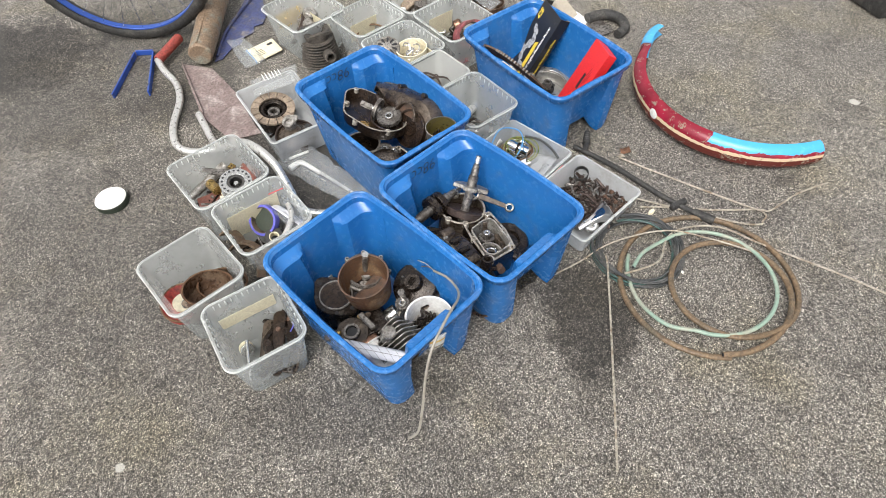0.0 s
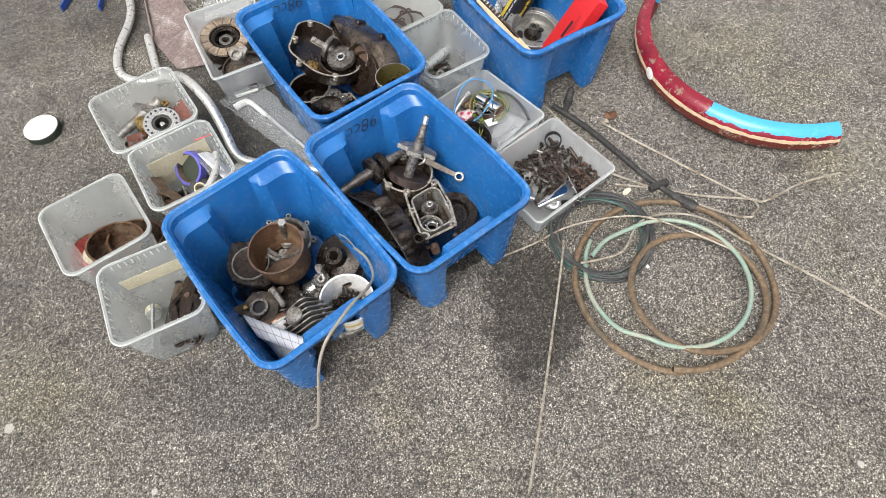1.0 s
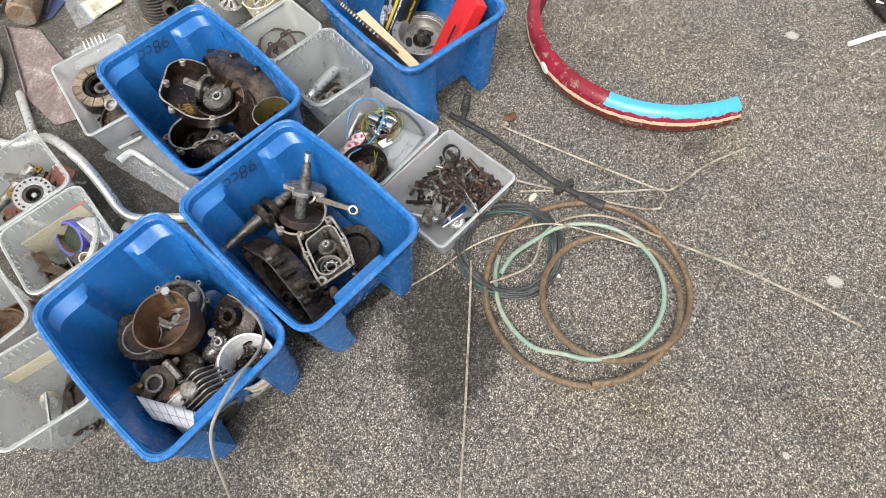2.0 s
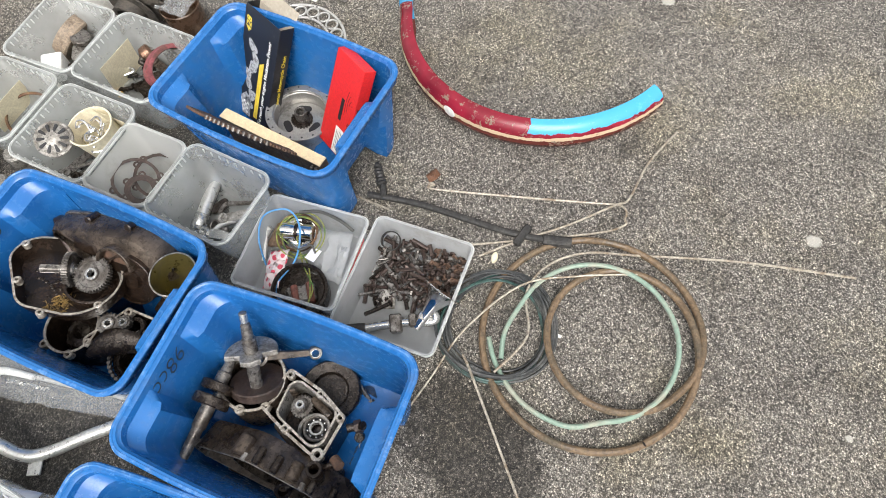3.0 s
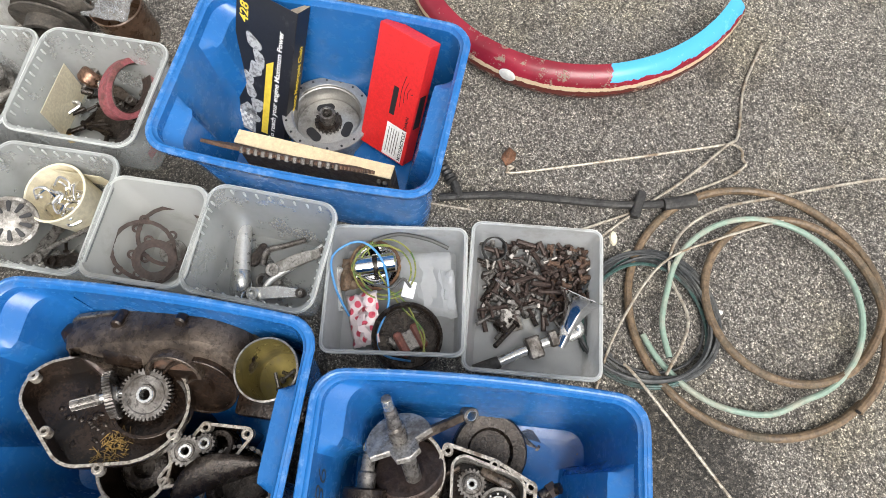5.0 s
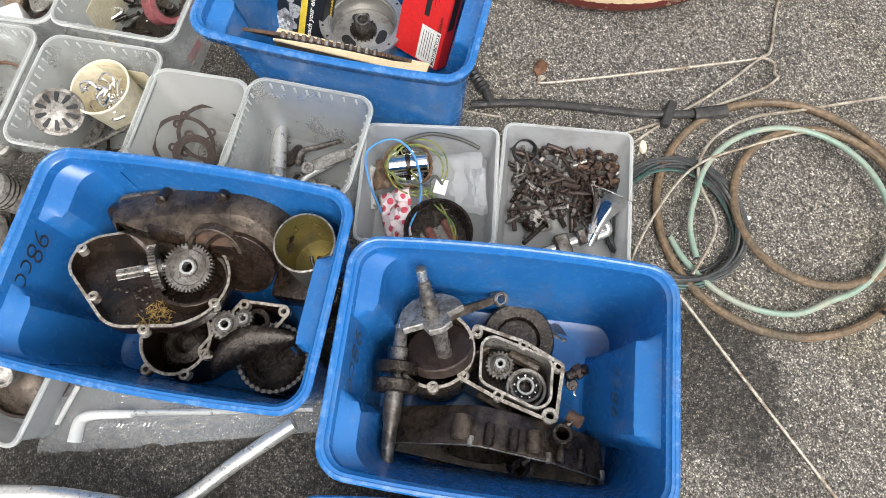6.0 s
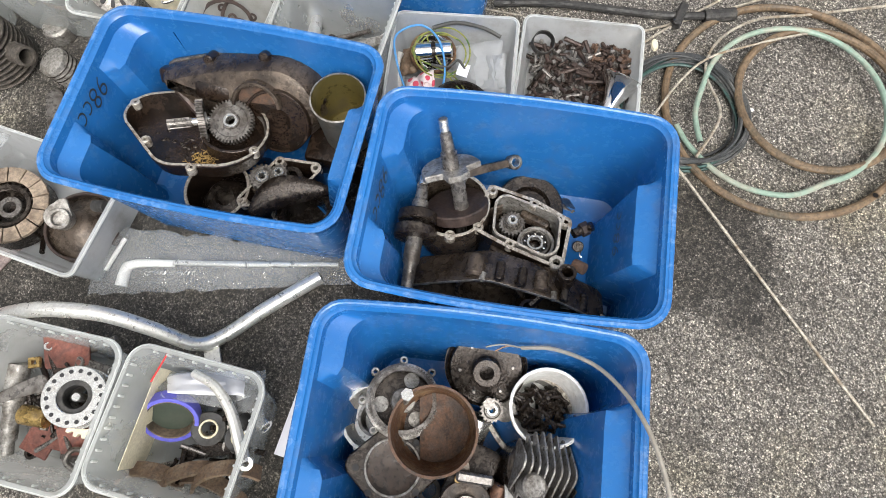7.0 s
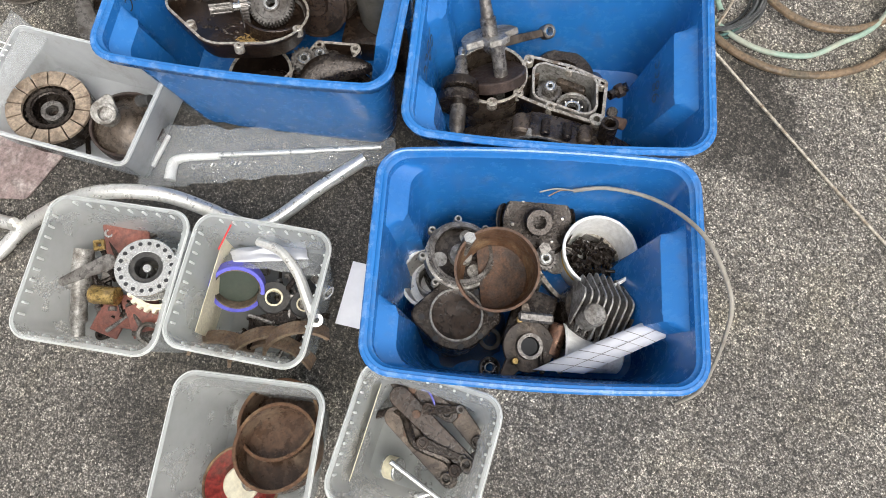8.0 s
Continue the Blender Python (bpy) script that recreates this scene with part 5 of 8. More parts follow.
part("recess", lathe([(0, 0.0462), (0.004, 0.0470), (0.026, 0.0462), (0.034, 0.0475), (0.036, 0.0482), (0.036, 0.045), (0, 0.045)], 40), OILY_BROWN, hp, "brown round recess")
part("recess_edge", ring_bm(0.0385, 0.0352, 0.040, 0.0494, 44), CAST, hp)
for x, y in ((0.035, -0.035), (-0.035, 0.035), (0.036, 0.032), (-0.03, -0.034), (0.0, -0.045), (0.045, 0.0), (-0.045, 0.0)):
    part("bolt_hole", moved(cyl(0.0045, 0.044, 0.0456, 14, 0.0002), pose(x, y, 0)), INK, hp)
fh = thing("cylinder_head", pose(-0.106, 0.600, 0.080, 14, 8, 30), "finned aluminium cylinder head", "cylinder head")
for i in range(9):
    y = -0.040 + 0.010 * i
    w = 2 * math.sqrt(max(0.052 ** 2 - y * y, 0.0002))
    part("fin", moved(prism(hull2([(-w / 2 + 0.006, 0, 0.006), (w / 2 - 0.006, 0, 0.006), (0, 0.030, 0.012)], 14), -0.0014, 0.0014, 0.0004), pose(0, y, 0.028, 90, 0, 0)), CAST, fh)
part("base", cyl(0.048, -0.066, 0.026, 40, 0.003), OILY, fh)
part("valve_seat", moved(cyl(0.016, 0.03, 0.066, 24, 0.003), pose(-0.024, 0.02, 0)), CAST, fh)
ig = thing("ignition_plate", pose(-0.204, 0.638, 0.094, 8, -4, 20), "alloy ignition base plate with a red coil", "ignition plate")
part("plate", join(ring_bm(0.036, 0.013, 0.0, 0.008, 40), moved(prism(hull2([(-0.030, 0.012, 0.012), (-0.052, 0.018, 0.007)], 16), 0, 0.008, 0.001), pose(0, 0, 0)), moved(prism(hull2([(0.030, 0.016, 0.010), (0.050, 0.022, 0.006)], 16), 0, 0.008, 0.001), pose(0, 0, 0))), GREASY, ig)
part("cam_boss", moved(lathe([(0.013, 0.004), (0.019, 0.006), (0.018, 0.018), (0.013, 0.018)], 30, True), pose(0, 0, 0)), STEEL, ig)
part("breaker_arm", moved(box_bm(0.034, 0.007, 0.008, 0.002), pose(-0.014, -0.022, 0.012, 0, 0, 25)), OILY, ig)
part("bore", moved(cyl(0.012, 0.0101, 0.0108, 22, 0.0002), pose(0.0, 0.0, 0)), INK, ig)
part("coil", moved(cyl(0.013, -0.024, 0.024, 20, 0.003), pose(0.022, -0.034, -0.004, 0, 90, 0)), COPPER, ig, "red-brown wound coil")
part("bracket", moved(box_bm(0.014, 0.05, 0.012, 0.003), pose(0.04, 0.005, 0.014, 0, 0, 15)), STEEL, ig)
for x, y in ((-0.026, 0.012), (0.03, 0.025), (0.045, -0.012)):
    part("screw", moved(cyl(0.005, 0.009, 0.015, 12), pose(x, y, 0)), BRASS, ig)
ig2 = thing("carburettor", pose(-0.170, 0.660, 0.008, 0, 0, 20), "grey casting under the ignition plate", "carburettor")
part("body", box_bm(0.085, 0.06, 0.084, 0.008, (0, 0, 0.044), 2), OILY, ig2)
part("throat", moved(ring_bm(0.020, 0.015, -0.02, 0.03, 28), pose(0.05, 0.02, 0.035, 0, 70, 0)), BRIGHT, ig2)
ball_bearing(pose(-0.254, 0.664, 0.008, 12, 0, 0), 0.016, "small bearing on the crate floor")
solo("washer", ring_bm(0.017, 0.011, 0, 0.004, 30), RUBBER, pose(-0.226, 0.688, 0.054, 10, 10, 0), "black rubber seal ring", "washer")
# paper folded over the rim of the crate and the printed pot below it
fp = thing("folded_paper", CRATE_3 @ pose(0, 0, 0), "folded sheet of white ruled paper", "paper")
PC = [Vector(q) for q in ((0.012, -0.118, 0.128), (0.150, -0.050, 0.150), (0.184, -0.066, 0.156), (0.078, -0.120, 0.136))]


def on_paper(u, v, lift=0.0):
    return (PC[0] * (1 - u) + PC[1] * u) * (1 - v) + (PC[3] * (1 - u) + PC[2] * u) * v + Vector((0, 0, 0.004 * math.sin(3.1416 * v) + lift))


pb = bmesh.new()
rows = [[pb.verts.new(on_paper(i / 12, k / 4)) for k in range(5)] for i in range(13)]
for a, b2 in zip(rows, rows[1:]):
    for k in range(4):
        pb.faces.new((a[k], a[k + 1], b2[k + 1], b2[k]))
fold = part("sheet", pb, PAPER, fp)
thicken(fold, 0.0010)
for i in range(6):
    part("ruled_line", tube_bm([on_paper(0.14 + 0.14 * i, v, 0.0006) for v in (0, 0.25, 0.5, 0.75, 1)], 0.0004, 4, False, 2), STEEL, fold)
part("ruled_line", tube_bm([on_paper(u, 0.55, 0.0008) for u in (0, 0.25, 0.5, 0.75, 1)], 0.0004, 4, False, 2), STEEL, fold)
yp = thing("yoghurt_pot", CRATE_3 @ pose(0.138, -0.078, 0.066, 0, 0, 0) @ pose(0, 0, 0, 0, -84, 0), "white printed yoghurt pot lying on its side", "plastic pot")
pot = part("pot_body", cup_bm(0.036, 0.030, 0.085, 0.0012, 0.0025, 40), WHITE, yp)
for i in range(12):
    a = radians(-14 + 2.6 * i)
    part("barcode_bar", moved(box_bm(0.0006, 0.0006 + 0.0004 * (i % 3), 0.022, 0), pose(0.0335 * math.cos(a), 0.0335 * math.sin(a), 0.036)), INK, pot)
for i in range(5):
    a = radians(35 + 7 * i)
    part("print_line", moved(box_bm(0.0006, 0.0012, 0.030, 0), pose(0.0335 * math.cos(a), 0.0335 * math.sin(a), 0.040)), STEEL, pot)
wire([(-0.008, 0.724, 0.166), (0.018, 0.692, 0.178), (0.034, 0.645, 0.196), (0.028, 0.602, 0.226), (0.010, 0.562, 0.255), (-0.012, 0.525, 0.262), (-0.036, 0.490, 0.252), (-0.055, 0.464, 0.205), (-0.072, 0.434, 0.120), (-0.088, 0.414, 0.050), (-0.112, 0.419, 0.005)], 0.0028, GREY_CABLE, "grey two-core cable hung over the crate rim", "cable")
wire([(-0.008, 0.724, 0.166), (-0.018, 0.738, 0.164), (-0.034, 0.746, 0.160)], 0.0011, COPPER, "bare red wire end of the cable", "wire")
wire([(-0.008, 0.724, 0.167), (-0.022, 0.744, 0.168), (-0.040, 0.758, 0.168)], 0.0011, GREY_CABLE, "bare pale wire end of the cable", "wire")

# crate with the cartons
wx, wy = Vector((0.24, -0.97, 0)).normalized(), Vector((0.47, 0.03, 0.88)).normalized()
wx = (wx - wy * wx.dot(wy)).normalized()


def frame_of(x, y, origin):
    z = x.cross(y).normalized()
    return Matrix.Translation(origin) @ Matrix((x, y, z)).transposed().to_4x4()


def carton(name, m, w, h, d, material, label, open_top=False):
    e = thing(name, m, label, "carton")
    t = 0.0012
    part("front_panel", box_bm(w, h, t, 0.0003, (w / 2, h / 2, 0)), material, e)
    part("back_panel", box_bm(w, h, t, 0.0003, (w / 2, h / 2, -d)), GREY_CARD if open_top else material, e)
    part("side_panel", box_bm(t, h, d, 0.0003, (0, h / 2, -d / 2)), material, e)
    part("side_panel", box_bm(t, h, d, 0.0003, (w, h / 2, -d / 2)), material, e)
    part("bottom_panel", box_bm(w, t, d, 0.0003, (w / 2, 0, -d / 2)), material, e)
    if open_top:
        part("inner_lining", box_bm(w - 0.004, 0.05, 0.0008, 0, (w / 2, h - 0.026, -d + 0.0016)), GREY_CARD, e, "bare grey card inside")
        part("flap", moved(box_bm(w - 0.004, 0.030, t, 0.0003, (0, 0.015, 0)), pose(w / 2, h, -d, -20, 0, 0)), GREY_CARD, e, "open grey flap")
    else:
        part("top_panel", box_bm(w, t, d, 0.0003, (w / 2, h, -d / 2)), material, e)
    return e


bc = carton("chain_carton", frame_of(wx, wy, (0.331, 1.593, 0.022)), 0.108, 0.262, 0.034, BLACK_CARD, "open black chain carton with yellow and white print", True)
Z = 0.0008


def letters(parent, words, size, x, y, material, turn=90, z=Z, shear=0.0, thick=0.0):
    return part("lettering", text_bm(words, size, shear, thick), material, parent, "", pose(x, y, z, 0, 0, turn))


letters(bc, "To reach your engine Maximum Power", 0.0135, 0.088, 0.006, WHITE_INK, 90, thick=0.0002)
letters(bc, "428", 0.022, 0.022, 0.205, GOLD_INK, 90, shear=0.2, thick=0.0004)
edge_line = letters(bc, "High Performance Motorcycle Chain", 0.0125, 0, 0, GOLD_INK, 90, 0, 0.1, 0.0002)
edge_line.matrix_basis = Matrix(((0, 0, 1, 0.1094), (1, 0, 0, 0.012), (0, 1, 0, -0.024), (0, 0, 0, 1)))
part("brand_bar", moved(prism([Vector(q) for q in ((0, 0), (0.013, 0.002), (0.013, 0.150), (0, 0.140))], 0, 0.0005, 0.0001), pose(0.062, 0.012, Z)), GOLD_INK, bc, "yellow printed brand bar")
for i in range(7):
    x0, y0 = 0.028 + 0.010 * math.sin(i * 1.7), 0.035 + 0.024 * i
    part("engine_picture", moved(prism(hull2([(0, 0, 0.010), (0.012 * math.cos(i), 0.012 * math.sin(i), 0.007), (-0.008, 0.01, 0.005)], 12), 0, 0.0004, 0.0001), pose(x0 + 0.012, y0, Z)), GREY_INK, bc, "grey printed engine shapes")
for i in range(6):
    for j in range(5):
        if (i + j) % 2:
            part("check", box_bm(0.006, 0.006, 0.0004, 0, (0.010 + 0.006 * i, 0.010 + 0.006 * j, Z + 0.0006)), WHITE_INK, bc)
part("grey_corner", moved(prism([Vector(q) for q in ((0.002, 0.002), (0.05, 0.002), (0.05, 0.05), (0.03, 0.06), (0.002, 0.03))], 0, 0.0004, 0.0001), pose(0, 0, Z)), GREY_INK, bc, "grey printed corner")
ry = Vector((0.50, 0.10, 0.86)).normalized()
rx = Vector((0.02, -1.0, 0)).normalized()
rx = (rx - ry * rx.dot(ry)).normalized()
rcn = carton("chain_carton", frame_of(rx, ry, (0.444, 1.374, 0.052)), 0.094, 0.215, 0.027, RED_CARD, "red chain carton standing in the crate")
part("sticker", box_bm(0.040, 0.062, 0.0004, 0, (0.068, 0.033, Z)), WHITE_INK, rcn, "pale printed sticker")
letters(rcn, "MOTORCYCLE CHAIN", 0.0085, 0.0865, 0.005, INK, 90, Z + 0.0004, thick=0.0001)
for i in range(5):
    part("print_line", box_bm(0.0012, 0.048, 0.0003, 0, (0.054 + 0.005 * i, 0.033, Z + 0.0004)), STEEL, rcn)
part("brand_bar", box_bm(0.010, 0.050, 0.0004, 0, (0.052, 0.105, Z)), INK, rcn, "black printed brand bar")
part("brand_bar", moved(box_bm(0.0004, 0.060, 0.016, 0), pose(0.0947, 0.100, -0.013)), INK, rcn, "black printed brand bar")
for i in range(4):
    part("pen_scrawl", tube_bm([(0.064 + 0.006 * i, 0.10 + 0.01 * i, Z), (0.062 + 0.006 * i, 0.13, Z), (0.066 + 0.006 * i, 0.155 - 0.008 * i, Z)], 0.0005, 4, False, 4), INK, rcn, "pen scrawl")
wb = thing("wooden_block", pose(0.352, 1.374, 0.008, 0, 0, -64.4), "sawn board standing on edge in the crate", "board")
part("board", box_bm(0.262, 0.024, 0.118, 0.001, (0, 0, 0.060)), WOOD_DARK, wb, "grey weathered sides")
part("sawn_edge", box_bm(0.262, 0.024, 0.003, 0.0006, (0, 0, 0.1205)), WOOD, wb, "pale freshly sawn edge")
for x in (0.112, 0.122):
    part("bolt", moved(cyl(0.004, 0.118, 0.132, 10), pose(x, -0.016, -0.02)), STEEL, wb)
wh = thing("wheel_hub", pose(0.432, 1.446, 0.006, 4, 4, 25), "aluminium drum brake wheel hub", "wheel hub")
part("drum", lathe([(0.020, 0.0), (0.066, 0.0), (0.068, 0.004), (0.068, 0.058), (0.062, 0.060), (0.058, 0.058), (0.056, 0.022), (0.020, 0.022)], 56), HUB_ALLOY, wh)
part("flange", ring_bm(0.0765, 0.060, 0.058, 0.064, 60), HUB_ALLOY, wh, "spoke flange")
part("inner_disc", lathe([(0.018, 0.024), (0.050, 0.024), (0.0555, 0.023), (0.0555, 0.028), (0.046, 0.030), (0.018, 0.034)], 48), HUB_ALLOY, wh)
for i in range(18):
    a = 6.283185 * i / 18
    part("spoke_hole", moved(cyl(0.0022, 0.0636, 0.0645, 10, 0.0002), pose(0.0705 * math.cos(a), 0.0705 * math.sin(a), 0)), INK, wh)
# slots are not cut; black insets on the disc paint their dark
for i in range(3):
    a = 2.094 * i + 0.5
    part("window", moved(prism(hull2([(0.034, -0.008, 0.008), (0.034, 0.008, 0.008)], 16), 0.0305, 0.0335, 0.0003), pose(0, 0, 0, 0, 0, math.degrees(a))), INK, wh, "black inset painted as the dark of a slot")
part("hub_tube", ring_bm(0.0135, 0.009, 0.022, 0.066, 28), STEEL, wh)
part("ratchet", gear_bm(0.024, 20, 0.008, 0.013, 0.003), OILY, wh, "greasy ratchet ring", pose(0, 0, 0.034))
su, sv = Vector((0.477, -0.879, 0)), Vector((-0.43, -0.236, 0.87)).normalized()
sp = thing("toothed_quadrant", frame_of(su, (sv - su * sv.dot(su)).normalized(), (0.287, 1.346, 0.246)), "rusty toothed quadrant with rollers leaning on the crate rim", "sprocket part")
R = 0.215
arc = [Vector(((R + (0.004 if i % 3 == 1 else 0)) * math.sin(radians(37 - i * 0.5)), (R + (0.004 if i % 3 == 1 else 0)) * math.cos(radians(37 - i * 0.5)) - R)) for i in range(149)]
arc += [Vector(((R - 0.045) * math.sin(radians(-34 + i * 4)), (R - 0.045) * math.cos(radians(-34 + i * 4)) - R + 0.006)) for i in range(18)]
part("quadrant", prism(arc, -0.0025, 0.0025, 0.0004), RUST, sp)
for i in range(13):
    a = radians(-14 + 3.0 * i)
    part("roller", moved(cyl(0.0034, -0.0045, 0.0045, 10), pose((R + 0.001) * math.sin(a), (R + 0.001) * math.cos(a) - R, 0)), STEEL, sp)


# ---- contents of the tubs ----
def sheet(corners, label, material, name, category, bumpy=0.004, n=8, thick=0.0006, seed=1):
    """A soft sheet or bag between four corners."""
    rnd = random.Random(seed)
    a, b, c, d = (Vector(q) for q in corners)
    bm = bmesh.new()
    grid = []
    for i in range(n + 1):
        row = []
        for j in range(n + 1):
            u, v = i / n, j / n
            p = (a * (1 - u) + b * u) * (1 - v) + (d * (1 - u) + c * u) * v
            edge = min(u, 1 - u, v, 1 - v)
            p += Vector((rnd.uniform(-1, 1) * 0.25, rnd.uniform(-1, 1) * 0.25, noise.noise(Vector((u * 4 + seed, v * 4, seed))) + 0.5)) * bumpy * (0.4 + 2 * edge)
            row.append(bm.verts.new(p))
        grid.append(row)
    for i in range(n):
        for j in range(n):
            bm.faces.new((grid[i][j], grid[i + 1][j], grid[i + 1][j + 1], grid[i][j + 1]))
    ob = solo(name, bm, material, pose(0, 0, 0), label, category)
    thicken(ob, thick)
    return ob


def card_in(tub_pose, x, label="cream card label standing in the tub", w=0.11, h=0.085, y=0.0, z=0.055, turn=0):
    """A cream card against the inner wall of a tub."""
    return solo("card", box_bm(0.0008, w, h, 0.0002), CARD, tub_pose @ pose(x, y, z, 0, 8 if x < 0 else -8, turn), label, "card")


def bolts(center, spread, n, z, label, group, materials, seed, lo=0.014, hi=0.034):
    rnd = random.Random(seed)
    shapes = [obj("bolt", bolt_bm(r, l, r * 1.9), mm, pose(0, 0, 0)) for r, l, mm in ((0.0026, lo, materials[0]), (0.0034, (lo + hi) / 2, materials[1]), (0.0042, hi, materials[0]))]
    shapes.append(obj("nut", lathe([(0.0035, 0), (0.0075, 0), (0.0075, 0.006), (0.0035, 0.006)], 6, True), materials[1], pose(0, 0, 0)))
    for i in range(n):
        s = shapes[i % 4]
        o = s if i < 4 else new(s.name.split(".")[0], s.data)
        u, v = rnd.uniform(-1, 1), rnd.uniform(-1, 1)
        mm = center @ pose(spread[0] * u, spread[1] * v, z + rnd.random() * spread[2] * (1 - 0.6 * max(abs(u), abs(v))), rnd.uniform(68, 112), rnd.uniform(-20, 20), 360 * rnd.random())
        o.matrix_basis = mm
        tagged(o, label, "bolt" if i % 4 < 3 else "nut", group)


# tub with the wheel hub
A = T["A"]
before = set(scene.objects)
hb = thing("wheel_hub", pose(-0.487, 1.137, 0.056, 10, 8, 0) @ Matrix.Scale(1.12, 4), "small bright spoked hub with holes", "wheel hub")
part("body", lathe([(0.014, 0.0), (0.030, 0.0), (0.034, 0.006), (0.030, 0.020), (0.026, 0.030), (0.026, 0.050), (0.0215, 0.052), (0.018, 0.050), (0.016, 0.020)], 40, True), CAST, hb)
hub_flange = part("flange", ring_bm(0.037, 0.020, 0.050, 0.055, 44), BRIGHT, hb, "bright pierced flange")
part("flange", ring_bm(0.037, 0.020, 0.020, 0.025, 44), BRIGHT, hb)
for i in range(18):
    a = 6.283 * i / 18
    part("spoke_hole", moved(cyl(0.0026, 0.0546, 0.0555, 10, 0.0002), pose(0.0305 * math.cos(a), 0.0305 * math.sin(a), 0)), INK, hub_flange)
part("bearing_cup", ring_bm(0.021, 0.014, 0.030, 0.052, 32), RUBBER, hb)
part("axle", cyl(0.0055, 0.0, 0.050, 16), BRIGHT, hb)
solo("toothed_ring", gear_bm(0.043, 22, 0.012, 0.030, 0.005), CREAM, pose(-0.498, 1.132, 0.040, 12, 10, 0), "stained cream toothed ring", "ring")
solo("pipe", join(tube_bm([(-0.533, 1.258, 0.055), (-0.58, 1.222, 0.042)], 0.0165, 16, False, 0), tube_bm([(-0.58, 1.222, 0.042), (-0.618, 1.190, 0.030)], 0.012, 16, False, 0), tube_bm([(-0.612, 1.196, 0.033), (-0.634, 1.178, 0.024)], 0.010, 14, False, 0)), CAST, pose(0, 0, 0), "dull cast pipe union", "pipe")
solo("brass_fitting", join(cyl(0.014, -0.02, 0.02, 20), moved(cyl(0.006, 0, 0.02, 14), pose(0, 0, 0, 90, 0, 0))), BRASS, pose(-0.556, 1.172, 0.062, 90, 0, 35), "brass fitting with a hole", "fitting")
solo("link_plate", moved(prism(hull2([(-0.042, 0, 0.007), (0.03, 0.004, 0.012)], 18), 0, 0.003, 0.0006), pose(0, 0, 0)), STEEL, pose(-0.543, 1.205, 0.080, 6, -4, -30), "flat worn steel link", "link")
for x, y, a, w, h, tl in ((-0.478, 1.232, -40, 0.07, 0.05, 14), (-0.560, 1.148, -58, 0.075, 0.05, 8), (-0.578, 1.160, 20, 0.06, 0.045, 4), (-0.545, 1.115, -30, 0.05, 0.05, 10)):
    solo("fibre_plate", box_bm(w, h, 0.004, 0.001), RED_FIBRE, pose(x, y, 0.020 + 0.0012 * tl, tl, 0, a), "dull red fibre plate", "plate", "fibre plates")
solo("square_nut", ring_bm(0.011, 0.004, 0, 0.008, 4), BRASS, pose(-0.510, 1.232, 0.068, 10, 8, 10), "square brass nut in the tub", "nut")
for i, (x, y) in enumerate(((-0.560, 1.090), (-0.545, 1.082), (-0.44, 1.205))):
    solo("rod_stub", cyl(0.005, -0.028, 0.028, 12), STEEL, pose(x, y, 0.030, 86, 0, 30 + 20 * i), "short dull steel rod end", "rod", "rod stubs")
solo("shackle", tube_bm([(-0.535, 1.072, 0.022), (-0.548, 1.100, 0.045), (-0.568, 1.094, 0.045), (-0.566, 1.066, 0.022)], 0.004, 8), STEEL, pose(0, 0, 0), "bent round steel shackle bow", "shackle")

move_since(before, 0.004, -0.015, 0.030)

for x, y, z, w, l, a, mt in ((-0.560, 1.180, 0.052, 0.020, 0.085, 40, STEEL), (-0.572, 1.130, 0.046, 0.016, 0.070, -20, OILY), (-0.500, 1.215, 0.058, 0.018, 0.060, 70, OILY_BROWN), (-0.520, 1.100, 0.050, 0.014, 0.055, 10, CAST), (-0.455, 1.165, 0.060, 0.016, 0.060, -60, STEEL)):
    hl = thing("link_plate", pose(x, y, z, 12, -10, a), "worn steel linkage arm with two eyes", "link", "oily links")
    part("arm", prism(hull2([(-l / 2, 0, w / 2), (l / 2, 0, w / 3)], 16), 0, 0.006, 0.0012), mt, hl)
    part("eye", moved(ring_bm(w / 2 + 0.001, w / 4, -0.004, 0.011, 20), pose(-l / 2, 0, 0)), mt, hl)
    part("eye", moved(ring_bm(w / 3 + 0.001, w / 5, -0.003, 0.009, 20), pose(l / 2, 0, 0)), BRIGHT, hl)

# tub with the tape roll
E_ = T["E"]
card_in(E_, -0.074, w=0.14, h=0.115, z=0.075)
before = set(scene.objects)
tp = thing("tape_roll", pose(-0.416, 1.030, 0.058, 0, 0, 0) @ pose(0, 0, 0, 38, -30, 0), "roll of blue-violet tape with a dark disc", "tape roll")
part("tape", ring_bm(0.040, 0.034, -0.010, 0.010, 48), PURPLE, tp)
part("core", ring_bm(0.034, 0.032, -0.010, 0.0095, 48), WOOD_DARK, tp)
part("disc", cyl(0.0315, -0.012, -0.006, 40), DARK_GREEN, tp, "dark green felt disc")
solo("brake_lever", tube_bm([(-0.347, 1.040, 0.094), (-0.336, 1.002, 0.098), (-0.343, 0.962, 0.094), (-0.362, 0.925, 0.086), (-0.374, 0.902, 0.080)], 0.0062, 10, False, 6, False, 1.5), ALU_TUBE, pose(0, 0, 0), "curved aluminium brake lever", "lever")
solo("lever_eye", ring_bm(0.010, 0.004, -0.005, 0.005, 20), ALU_TUBE, pose(-0.374, 0.899, 0.080, 20, 0, 0), "pivot eye of the brake lever", "lever")
